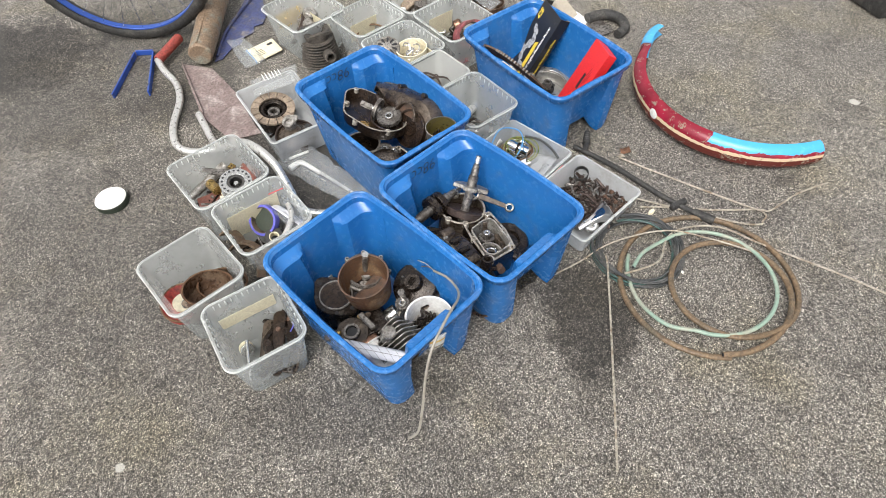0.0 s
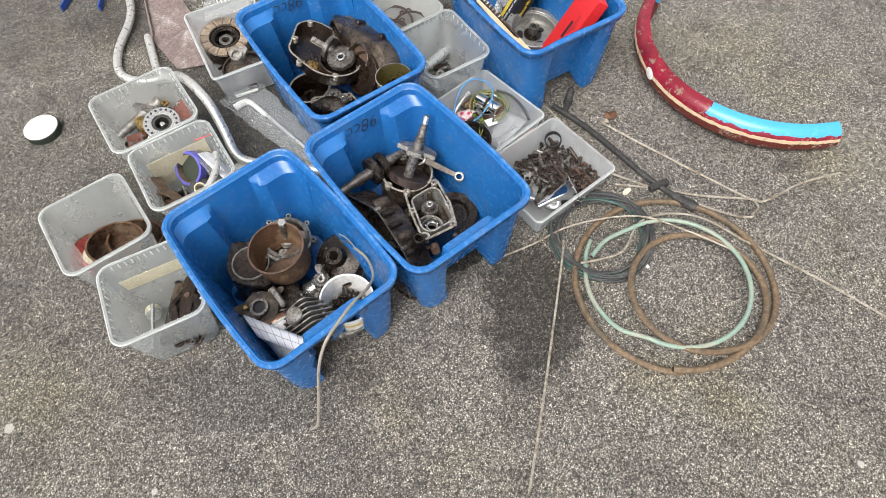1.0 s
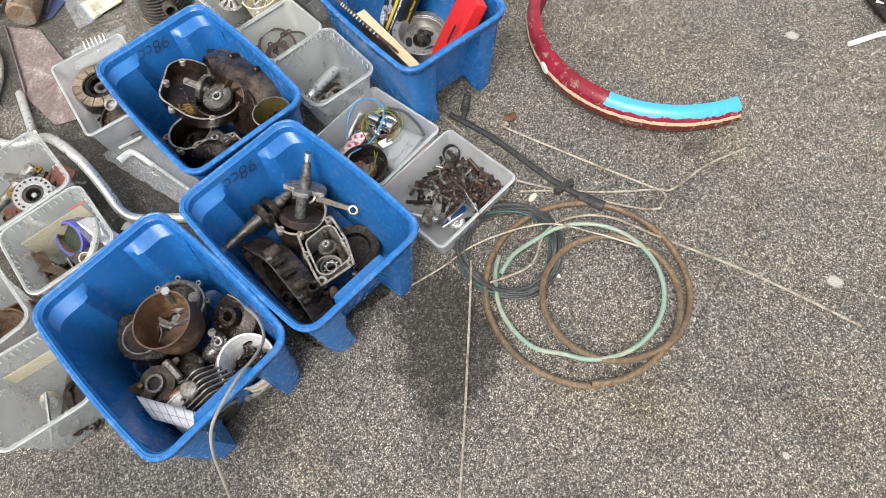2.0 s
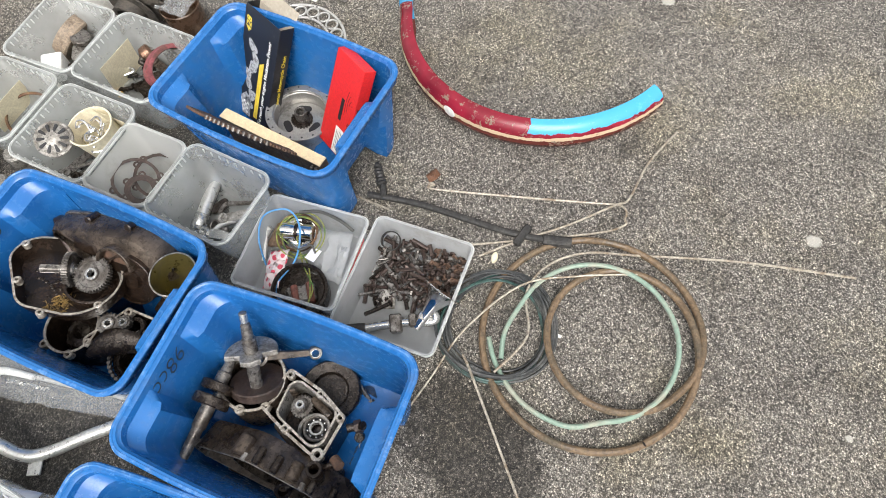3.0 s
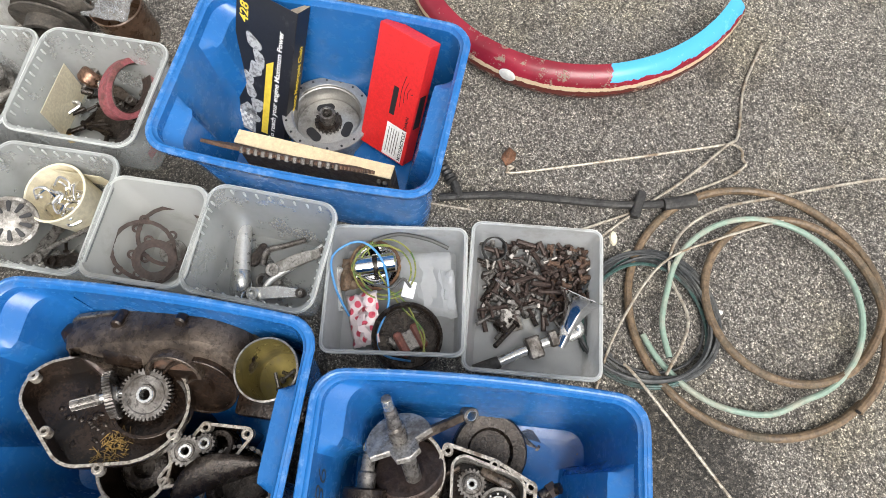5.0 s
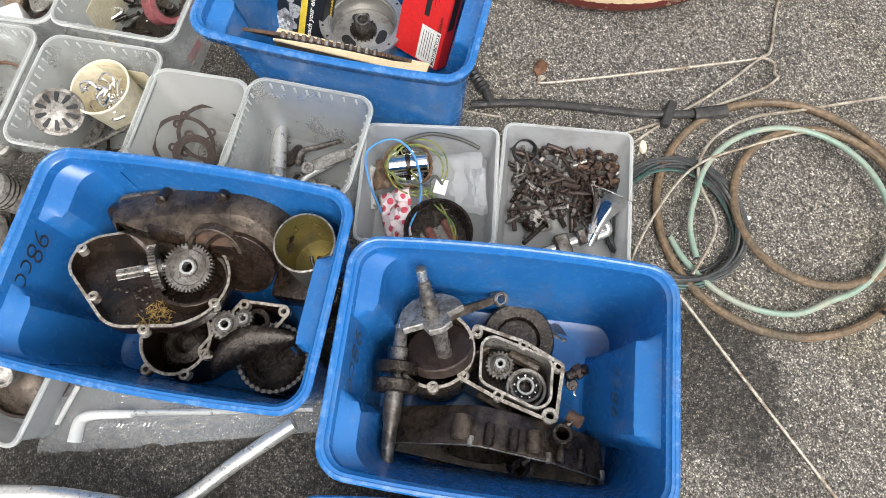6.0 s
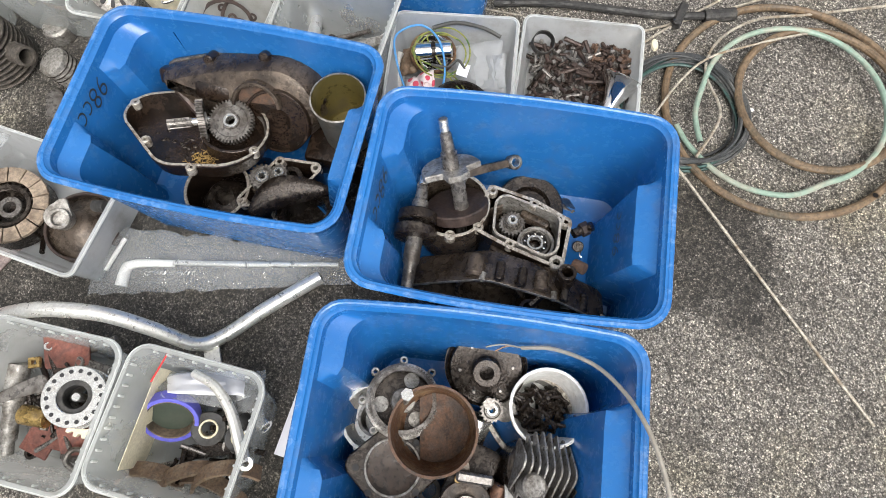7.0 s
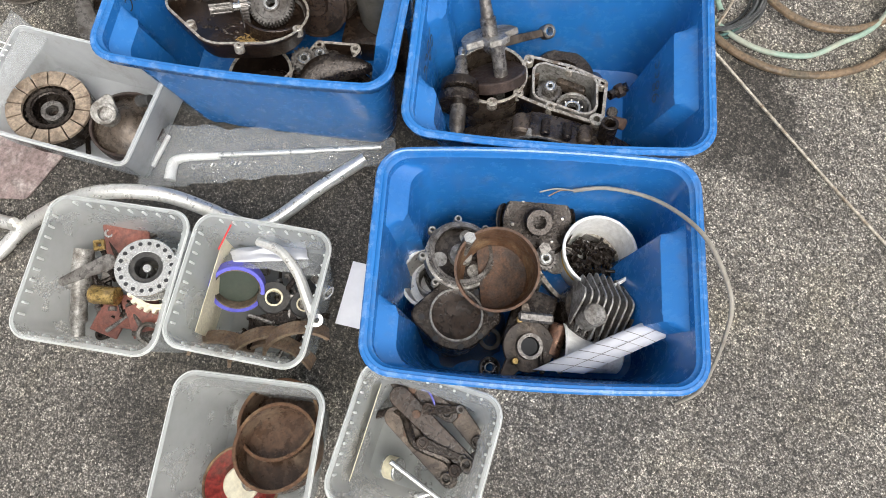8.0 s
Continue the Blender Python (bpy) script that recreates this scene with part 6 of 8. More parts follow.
for (x, y, a, z) in ((-0.487, 1.003, 10, 0.030), (-0.455, 0.965, 35, 0.034), (-0.430, 0.925, -5, 0.030), (-0.408, 0.925, 25, 0.045)):
    bs = thing("brake_shoe", pose(x, y, z, 72, 8, a - 60), "worn brake shoe lining", "brake shoe", "brake shoes")
    part("lining", lathe([(0.050, -0.011), (0.055, -0.011), (0.055, 0.011), (0.050, 0.011)], 60, True), SHOE, bs)
    me = bs.children[0].data
    bmx = bmesh.new()
    bmx.from_mesh(me)
    bmesh.ops.delete(bmx, geom=[v for v in bmx.verts if v.co.y < 0.018], context="VERTS")
    bmx.to_mesh(me)
    bmx.free()
    bs.matrix_basis = pose(x, y, z - 0.022, 0, 0, a - 60) @ pose(0, -0.03, 0, 58, 0, 0)
for x, y, z, r in ((-0.394, 0.985, 0.035, 0.024), (-0.372, 0.945, 0.030, 0.020)):
    tt = thing("tape_roll", pose(x, y, z, 18, 10, 0), "small roll of black tape", "tape roll", "black tape rolls")
    part("tape", ring_bm(r, r * 0.55, -0.010, 0.010, 36), RUBBER, tt)
    part("core", ring_bm(r * 0.56, r * 0.44, -0.010, 0.0106, 30), CARD, tt)
sheet([(-0.385, 1.085, 0.050), (-0.300, 1.005, 0.050), (-0.318, 0.968, 0.085), (-0.392, 1.048, 0.085)], "crumpled ruled paper in a clear bag", PAPER, "paper", "paper", 0.008, 8, 0.0006, 4)
sheet([(-0.395, 1.100, 0.045), (-0.280, 0.985, 0.045), (-0.318, 0.930, 0.075), (-0.400, 1.050, 0.090)], "clear zip bag in the tub", FILM, "plastic_bag", "plastic bag", 0.012, 8, 0.0004, 9)
solo("zip_strip", tube_bm([(-0.392, 1.066, 0.112), (-0.372, 1.072, 0.114), (-0.350, 1.080, 0.114)], 0.0012, 6), RED_CARD, pose(0, 0, 0), "red zip edge of the bag", "strip")
for i, (x, y) in enumerate(((-0.318, 0.955), (-0.335, 0.935), (-0.35, 0.955), (-0.325, 0.985))):
    solo("collar", ring_bm(0.012, 0.007, -0.009, 0.009, 24), (RUBBER, BRIGHT)[i % 2], pose(x, y, 0.028 + 0.006 * i, 60 + 20 * i, 20 * i, 0), "small round metal collar", "collar", "collars")

move_since(before, 0.002, -0.012, 0.028)

# tub with the brown pots
for x, y, z, t1, t2 in ((-0.514, 0.828, 0.040, -14, 8), (-0.534, 0.800, 0.072, -10, 6)):
    po = thing("enamel_pot", pose(x, y, z, t1, t2, 0) @ Matrix.Scale(1.08, 4), "shallow brown enamel pot", "pot", "brown pots")
    part("pot_body", lathe([(0, 0), (0.048, 0), (0.051, 0.003), (0.051, 0.036), (0.054, 0.038), (0.054, 0.040), (0.050, 0.040), (0.0495, 0.006), (0, 0.005)], 48), BROWN_POT, po)
    part("pot_rim", lathe([(0.0505, 0.039), (0.0545, 0.039), (0.0545, 0.041), (0.0505, 0.041)], 48, True), RUST_PALE, po, "worn pale rim")
rd = thing("lamp_shell", pose(-0.614, 0.824, 0.026, 6, 8, 0) @ Matrix.Scale(1.14, 4), "red painted lamp shell with rusty edge", "lamp shell")
part("shell", lathe([(0, 0.016), (0.018, 0.016), (0.028, 0.012), (0.040, 0.020), (0.045, 0.024), (0.046, 0.020), (0.044, 0.004), (0, 0.0)], 48), RED_PAINT, rd)
part("edge", ring_bm(0.047, 0.0435, 0.018, 0.024, 48), RUST_PALE, rd, "rusty rim")
part("socket", cyl(0.022, 0.014, 0.024, 30, 0.002), CREAM, rd)
part("bulb_holder", moved(cyl(0.010, 0.022, 0.034, 20), pose(0.004, 0, 0, 15, 10, 0)), STEEL, rd)
part("bracket", moved(box_bm(0.030, 0.016, 0.003, 0.0006), pose(0.016, -0.012, 0.030, 0, 20, -30)), FRICTION, rd)

# tub with the lever plates
D = T["D"]
card_in(D, -0.074, w=0.13, h=0.045, z=0.100)
before = set(scene.objects)
for x, y, a, l, z, mt in ((-0.388, 0.682, -94, 0.135, 0.034, OILY_BROWN), (-0.362, 0.722, -84, 0.085, 0.030, OILY_BROWN), (-0.352, 0.656, -104, 0.070, 0.020, GREASY), (-0.418, 0.680, -98, 0.115, 0.022, GREASY)):
    lp = thing("lever_plate", pose(x, y, z, 6, 4, a), "old dark steel lever plate", "lever plate", "lever plates")
    part("plate", prism(hull2([(-l / 2, 0, 0.015), (l / 2, 0.003, 0.012)], 20), 0, 0.006, 0.001), mt, lp)
    part("pivot", moved(ring_bm(0.009, 0.005, -0.003, 0.012, 22), pose(l / 2 - 0.004, 0.002, 0)), OILY, lp)
    part("rivet", moved(cyl(0.006, 0.005, 0.009, 14), pose(-l / 4, 0, 0)), RUST, lp)
solo("lever_tongue", tube_bm([(-0.440, 0.770, 0.012), (-0.40, 0.735, 0.030), (-0.418, 0.690, 0.036), (-0.405, 0.640, 0.028), (-0.42, 0.62, 0.016)], 0.006, 8), OILY, pose(0, 0, 0), "bent dark steel linkage rod", "link")
solo("straight_rod", tube_bm([(-0.458, 0.700, 0.040), (-0.452, 0.610, 0.012)], 0.004, 10, False, 0), BRIGHT, pose(0, 0, 0), "bright straight thin steel rod", "rod")
tn = thing("small_tin", pose(-0.470, 0.702, 0.010, 62, 0, 28), "small printed tin lying on its side", "tin")
part("tin_wall", cyl(0.016, 0, 0.024, 28), BRIGHT, tn)
part("label", lathe([(0.0163, 0.004), (0.0163, 0.020), (0.0160, 0.020), (0.0160, 0.004)], 28, True), CARD, tn, "yellow-green printed label")
solo("blue_lead", tube_bm([(-0.363, 0.742, 0.030), (-0.352, 0.722, 0.042), (-0.362, 0.700, 0.040)], 0.0014, 6), PURPLE, pose(0, 0, 0), "thin blue electric lead end", "wire")
solo("bolt", bolt_bm(0.005, 0.022, 0.009), BRIGHT, pose(-0.470, 0.640, 0.012, 90, 0, 60), "bright bolt in the tub", "bolt", "loose bolts")

for x, y, z, a, l in ((-0.400, 0.655, 0.036, -70, 0.06), (-0.385, 0.618, 0.030, -15, 0.05), (-0.356, 0.690, 0.036, -50, 0.046)):
    hl = thing("link_plate", pose(x, y, z, -4, 5, a), "dark oily linkage arm with two eyes", "link", "oily links")
    part("arm", prism(hull2([(-l / 2, 0, 0.008), (l / 2, 0, 0.005)], 16), 0, 0.005, 0.001), OILY, hl)
    part("eye", moved(ring_bm(0.009, 0.0045, -0.002, 0.007, 20), pose(-l / 2, 0, 0)), OILY_BROWN, hl)
    part("eye", moved(ring_bm(0.006, 0.003, -0.003, 0.008, 18), pose(l / 2, 0, 0)), STEEL, hl)
move_since(before, 0.010, -0.018, 0.022)

# tub with the cup and grille
F = T["F"]
before = set(scene.objects)
card_in(F, 0.0, "cream printed card in the tub", 0.09, 0.07, 0.084, 0.06, 90)
cp = thing("plastic_cup", pose(0.044, 1.664, 0.012, 0, -4, 0), "cream plastic cup holding bright clips", "plastic cup")
part("cup_body", cup_bm(0.049, 0.039, 0.086, 0.0015, 0.002, 44), CREAM, cp)
for i in range(16):
    solo("clip", tube_bm([(0, 0, 0), (0.012, 0.004, 0.006), (0.016, 0.014, 0.002), (0.004, 0.016, 0.006)], 0.0016, 6), CHROME, pose(0.040 + random.uniform(-0.020, 0.014), 1.662 + random.uniform(-0.020, 0.014), 0.052 + 0.0025 * i, random.uniform(-40, 40), random.uniform(-40, 40), 36 * i) @ Matrix.Scale(1.5, 4), "bright bent metal clip", "clip", "clips in the cup")
hg = thing("horn_grille", pose(-0.037, 1.676, 0.096, 24, -4, 10), "round pale slotted horn grille", "grille")
grille = part("disc", lathe([(0, 0.014), (0.012, 0.013), (0.030, 0.009), (0.034, 0.006), (0.039, 0.006), (0.040, 0.003), (0.039, 0), (0, 0.0)], 48), CAST, hg)
for i in range(10):
    a = 6.283 * i / 10
    part("slot", moved(prism(hull2([(0.015, 0, 0.0022), (0.027, 0, 0.0036)], 10), 0.0120, 0.0152, 0.0002), pose(0, 0, 0, 0, 0, 36 * i) @ pose(0, 0, 0, 0, 7, 0)), INK, grille)
for i in range(6):
    a = 6.283 * i / 6
    part("screw", moved(cyl(0.0028, 0.004, 0.0072, 10), pose(0.0365 * math.cos(a), 0.0365 * math.sin(a), 0)), STEEL, grille)
solo("straight_rod", tube_bm([(-0.082, 1.672, 0.016), (0.040, 1.610, 0.040)], 0.0042, 10, False, 0), STEEL, pose(0, 0, 0), "dull straight round steel rod", "rod")
for x, y, a in ((-0.01, 1.585, 20), (0.005, 1.600, 60), (-0.035, 1.600, -20), (-0.055, 1.640, 10)):
    solo("link_plate", prism(hull2([(-0.016, 0, 0.007), (0.016, 0, 0.006)], 14), 0, 0.004, 0.0006), (BRIGHT, RUST)[int(a) % 3 == 2], pose(x, y, 0.010, 4, 5, a), "small worn flat steel link", "link", "small links")

move_since(before, 0.002, -0.012, 0.014)

# tub with the gaskets
for x, y, z, tl, cs, w in ((-0.036, -0.012, 0.062, 28, [(0, 0, 0.038), (0.014, -0.012, 0.030)], 0.0050), (-0.004, 0.024, 0.050, 16, [(0, 0, 0.040), (0.012, 0.010, 0.030)], 0.0050), (-0.014, -0.026, 0.056, 22, [(0, 0, 0.026)], 0.010)):
    gk = thing("gasket", T["G"] @ pose(x * 0.9, y * 0.9, z + 0.012, 4, tl, 0) @ Matrix.Scale(1.28, 4), "dark brown paper gasket with bolt eyes", "gasket", "gaskets")
    o = hull2(cs, 24)
    part("paper_ring", band(o, w, 0, 0.0010), BROWN_WEB, gk)
    for k in range(6):
        q = o[int(k * len(o) / 6)]
        part("bolt_eye", moved(ring_bm(0.006, 0.0028, 0, 0.0011, 14, 0.0001), pose(q.x, q.y, 0)), BROWN_WEB, gk)
solo("square_block", box_bm(0.035, 0.03, 0.012, 0.003), RUST_PALE, pose(0.105, 1.445, 0.012, 6, 4, 30), "brown stained square metal block", "block")
solo("cover_plate", cyl(0.022, 0, 0.008, 28), CAST, pose(0.092, 1.490, 0.006, 4, 8, 0), "small round cast cover", "cover")
solo("red_string", tube_bm([(0.048, 1.585, 0.05), (0.066, 1.556, 0.024), (0.05, 1.530, 0.018)], 0.0007, 5), RED_CARD, pose(0, 0, 0), "thin loose red cotton thread", "string")

# tub with the levers
H_ = T["H"]
hc = thing("master_cylinder", axis_pose((0.128, 1.352, 0.022), (0.214, 1.434, 0.030)), "bright brake master cylinder tube", "brake cylinder")
part("tube", ring_bm(0.0135, 0.011, 0.02, 0.118, 28), ALU_TUBE, hc)
part("clamp", lathe([(0, -0.012), (0.010, -0.012), (0.015, -0.004), (0.016, 0.016), (0.0135, 0.024), (0, 0.024)], 24), BRIGHT, hc)
part("bracket", moved(box_bm(0.012, 0.040, 0.016, 0.003), pose(0.0, -0.012, 0.0, 0, 0, 20)), CHROME, hc)
for pts, mm in ((((0.130, 1.312, 0.020), (0.165, 1.318, 0.028), (0.205, 1.306, 0.030), (0.262, 1.290, 0.040)), ALU_TUBE), (((0.175, 1.352, 0.018), (0.198, 1.362, 0.022), (0.222, 1.345, 0.026), (0.252, 1.322, 0.032)), STEEL)):
    solo("brake_lever", tube_bm(pts, 0.0058, 10, False, 6, False, 0.75), mm, pose(0, 0, 0), "curved cast alloy brake lever", "lever", "brake levers")
solo("lever_bracket", join(ring_bm(0.015, 0.011, -0.008, 0.008, 26), moved(box_bm(0.030, 0.012, 0.014, 0.003), pose(0.02, 0, 0))), BRIGHT, pose(0.120, 1.326, 0.018, 20, 10, 50), "bright plated lever clamp bracket", "bracket")
solo("lever_bracket", join(ring_bm(0.013, 0.009, -0.008, 0.008, 26), moved(box_bm(0.026, 0.012, 0.012, 0.003), pose(-0.018, 0, 0))), STEEL, pose(0.158, 1.330, 0.016, -20, 10, 120), "dull steel lever clamp bracket", "bracket")
solo("clip_plate", prism(hull2([(-0.012, 0, 0.01), (0.016, 0, 0.007)], 16), 0, 0.006, 0.001), OILY, pose(0.182, 1.372, 0.014, 10, 0, 10), "dark oily flat clip plate", "plate")
sheet([(0.095, 1.340, 0.012), (0.120, 1.395, 0.012), (0.150, 1.385, 0.028), (0.118, 1.330, 0.024)], "small clear bag of clips", FILM, "plastic_bag", "plastic bag", 0.008, 6, 0.0004, 3)

# tub with the red ring
card_in(T["K"], -0.086, w=0.10, h=0.10, z=0.065)
before = set(scene.objects)
rr = thing("red_ring", pose(0.248, 1.758, 0.062, 0, 0, 25) @ pose(0, 0, 0, 60, 0, 0), "faded red oval brake band", "brake band")
b = ring_bm(0.048, 0.038, -0.014, 0.014, 48)
part("band", moved(b, Matrix.Diagonal((1.25, 0.86, 1, 1))), RED_RING, rr)
part("liner", moved(ring_bm(0.038, 0.0365, -0.0145, 0.0145, 48), Matrix.Diagonal((1.25, 0.86, 1, 1))), BROWN_WEB, rr)
co = thing("coil", pose(0.222, 1.855, 0.036, 20, 70, 20), "copper-wound coil with iron core", "coil")
part("winding", cyl(0.020, -0.014, 0.014, 28, 0.005), COPPER, co)
part("core", box_bm(0.014, 0.014, 0.05, 0.002), STEEL, co)
part("terminal", moved(ring_bm(0.009, 0.004, 0, 0.004, 16), pose(0.0, -0.026, 0, 40, 0, 0)), BRIGHT, co)
for p, q, r in (((0.165, 1.895, 0.055), (0.205, 1.840, 0.018), 0.010), ((0.150, 1.862, 0.030), (0.180, 1.850, 0.030), 0.007), ((0.128, 1.842, 0.022), (0.175, 1.822, 0.022), 0.006), ((0.118, 1.815, 0.014), (0.15, 1.80, 0.014), 0.007), ((0.155, 1.800, 0.012), (0.18, 1.775, 0.012), 0.006)):
    solo("bolt", join(cyl(r * 0.7, 0, (Vector(q) - Vector(p)).length, 14), cyl(r, -0.002, 0.012, 6)), OILY, axis_pose(p, q), "thick oily hexagon head bolt", "bolt", "thick bolts")
solo("linkage", tube_bm([(0.13, 1.842, 0.034), (0.165, 1.838, 0.038), (0.172, 1.825, 0.034), (0.14, 1.828, 0.034)], 0.0036, 8), BRIGHT, pose(0, 0, 0), "bright bent thin wire linkage", "link")
solo("orange_cap", cyl(0.007, 0, 0.012, 14), YELLOW, pose(0.118, 1.803, 0.012, 60, 0, 0), "small orange plastic cap piece", "cap")
solo("backing_plate", cyl(0.045, 0, 0.008, 40), OILY, pose(0.205, 1.770, 0.006), "dark round backing plate on the tub floor", "plate")
solo("red_label", box_bm(0.05, 0.0006, 0.018, 0), RED_CARD, T["K"] @ pose(0.0735, -0.03, 0.024, 0, 8, 90), "red printed strip on the tub wall", "label")

move_since(before, -0.002, -0.010, 0.010)

# tub with the flywheel
before = set(scene.objects)
fw = thing("flywheel", pose(0.085, 2.030, 0.030, -58, 0, 30), "brown flywheel standing in the tub", "flywheel")
part("wheel", lathe([(0.018, -0.018), (0.056, -0.018), (0.060, -0.014), (0.060, 0.016), (0.052, 0.018), (0.048, 0.006), (0.018, 0.006)], 48, True), FRICTION, fw)
part("hub", ring_bm(0.020, 0.010, -0.020, 0.014, 30), BROWN_WEB, fw)
fl = thing("flange_fitting", pose(0.092, 1.985, 0.012, 14, 4, 40), "grey cast pipe flange with a round cap", "flange")
part("flange", prism(hull2([(0, 0, 0.028), (0.036, 0, 0.012), (-0.036, 0, 0.012)], 22), 0.010, 0.022, 0.002), CAST, fl)
part("cap", lathe([(0, 0.056), (0.021, 0.056), (0.023, 0.054), (0.023, 0.042), (0.020, 0.040), (0.020, 0.02), (0, 0.02)], 36), STEEL, fl)
part("bore", lathe([(0, -0.008), (0.020, -0.008), (0.024, 0.012), (0, 0.012)], 30), OILY, fl)
solo("white_box", box_bm(0.05, 0.07, 0.055, 0.006, (0, 0, 0.03), 2), WHITE, pose(0.012, 1.945, 0.006, 4, 4, -20), "small white plastic box", "plastic box")
solo("pipe_stub", ring_bm(0.010, 0.007, -0.03, 0.03, 20), CAST, pose(0.068, 1.888, 0.018, 80, 0, 35), "short grey cast pipe stub", "pipe")
solo("tin_plate", cyl(0.04, 0, 0.03, 30), OILY, pose(0.05, 1.91, 0.004), "dark round plate on the tub floor", "plate")

move_since(before, 0.003, -0.018, 0.014)

# small oily hardware lying on the floors of the tubs
bolts(T["K"] @ pose(-0.030, 0.030, 0), (0.045, 0.050, 0.020), 16, 0.012, "oily bolt on the tub floor", "tub bolts", (OILY, STEEL), 21, 0.030, 0.052)
bolts(T["F"] @ pose(0.0, -0.020, 0), (0.060, 0.045, 0.014), 14, 0.012, "oily bolt on the tub floor", "tub bolts", (OILY, STEEL), 23, 0.020, 0.045)
bolts(T["L"] @ pose(-0.010, 0.0, 0), (0.060, 0.055, 0.016), 14, 0.012, "oily bolt on the tub floor", "tub bolts", (OILY, RUST), 24, 0.024, 0.050)
bolts(T["A"] @ pose(0.0, 0.0, 0), (0.056, 0.052, 0.022), 34, 0.052, "oily bolt in the heaped tub", "heaped bolts", (OILY, STEEL), 25, 0.024, 0.050)
bolts(T["E"] @ pose(0.015, 0.0, 0), (0.048, 0.052, 0.016), 26, 0.046, "oily bolt in the heaped tub", "heaped bolts", (OILY, STEEL), 26, 0.024, 0.050)
bolts(T["N"] @ pose(0.0, 0.0, 0), (0.10, 0.050, 0.010), 16, 0.010, "oily bolt on the box floor", "tub bolts", (OILY, RUST), 27, 0.020, 0.040)
for k, x, y, z, a, l, mt in (("H", 0.03, 0.02, 0.034, 30, 0.09, CAST), ("H", 0.01, -0.04, 0.030, 10, 0.08, BRIGHT), ("K", 0.03, -0.03, 0.036, 60, 0.08, OILY), ("K", -0.02, 0.05, 0.036, -20, 0.07, GREASY), ("L", 0.02, 0.02, 0.036, 40, 0.08, OILY_BROWN), ("F", 0.02, -0.05, 0.034, 10, 0.09, OILY), ("F", -0.04, -0.03, 0.034, 70, 0.06, STEEL), ("E", 0.05, 0.02, 0.052, 70, 0.06, STEEL), ("E", 0.02, -0.02, 0.050, 20, 0.07, OILY)):
    hl = thing("link_plate", T[k] @ pose(x, y, z, 10, -8, a), "dull steel link plate with two eyes", "link", "oily links")
    part("plate", prism(hull2([(-l / 2, 0, 0.010), (0.0, 0.006, 0.007), (l / 2, 0, 0.007)], 16), 0, 0.006, 0.0012), mt, hl)
    part("eye", moved(ring_bm(0.011, 0.005, -0.004, 0.011, 20), pose(-l / 2, 0, 0)), mt, hl)
    part("eye", moved(ring_bm(0.008, 0.004, -0.003, 0.009, 18), pose(l / 2, 0, 0)), STEEL, hl)

# clear box of wires
st = thing("stator", pose(0.236, 1.084, 0.010, 4, 4, -20) @ Matrix.Scale(1.15, 4), "stator ring with wound core", "stator")
part("ring", lathe([(0, 0), (0.046, 0), (0.048, 0.004), (0.048, 0.038), (0.044, 0.040), (0.041, 0.036), (0.041, 0.005), (0, 0.005)], 48), OILY, st)
part("core", box_bm(0.042, 0.030, 0.018, 0.002, (0.004, -0.004, 0.018)), STEEL, st)
part("winding", box_bm(0.012, 0.036, 0.022, 0.003, (0.016, -0.004, 0.020)), RED_FIBRE, st)
part("winding", box_bm(0.012, 0.036, 0.022, 0.003, (-0.010, -0.004, 0.020)), RED_FIBRE, st)
part("terminal", moved(cyl(0.007, 0, 0.03, 14), pose(-0.022, 0.012, 0.016, 90, 0, 30)), STEEL, st)
lp = thing("lamp_reflector", pose(0.292, 1.205, 0.012, 8, 4, 0), "bright lamp reflector with rusty ring", "reflector")
part("bowl", lathe([(0, 0.004), (0.020, 0.008), (0.036, 0.026), (0.038, 0.028), (0.038, 0.024), (0.022, 0.004), (0, 0)], 40), CHROME, lp)
part("ring", ring_bm(0.042, 0.037, 0.022, 0.030, 40), RUST_PALE, lp)
part("plug", moved(cyl(0.017, -0.034, 0.034, 26, 0.003), pose(0.0, 0, 0.030, 84, 0, 50)), CHROME, lp, "chromed round barrel")
part("plug_band", moved(ring_bm(0.0175, 0.0165, -0.004, 0.004, 26), pose(0.0, 0, 0.030, 84, 0, 50)), OILY, lp)
for k in range(2):
    wire([(0.296 + (0.040 + 0.009 * k) * math.cos(a * 0.7 + k), 1.180 + (0.044 + 0.006 * k) * math.sin(a * 0.7 + k), 0.052 + 0.005 * k + 0.004 * math.sin(a)) for a in range(12)] + [(0.270 + 0.008 * k, 1.13, 0.050), (0.262 - 0.006 * k, 1.07, 0.052), (0.235, 1.045 - 0.004 * k, 0.05)], 0.0014, WIRE_YELLOW, "yellow-green striped thin earth wire")
wire([(0.205, 1.178, 0.030), (0.222, 1.215, 0.070), (0.255, 1.250, 0.080), (0.300, 1.235, 0.078), (0.302, 1.190, 0.070), (0.262, 1.140, 0.056), (0.205, 1.115, 0.052), (0.195, 1.090, 0.04), (0.215, 1.055, 0.03)], 0.0019, WIRE_BLUE, "blue wire looped over the box")
wire([(0.318, 1.225, 0.062), (0.352, 1.200, 0.066), (0.376, 1.158, 0.066), (0.388, 1.125, 0.058)], 0.0034, WIRE_BLACK, "dark grey sleeved electric cable")
wire([(0.266, 1.176, 0.056), (0.280, 1.150, 0.060), (0.302, 1.146, 0.060), (0.300, 1.128, 0.054)], 0.0024, WIRE_BLACK, "dark grey sleeved electric cable")
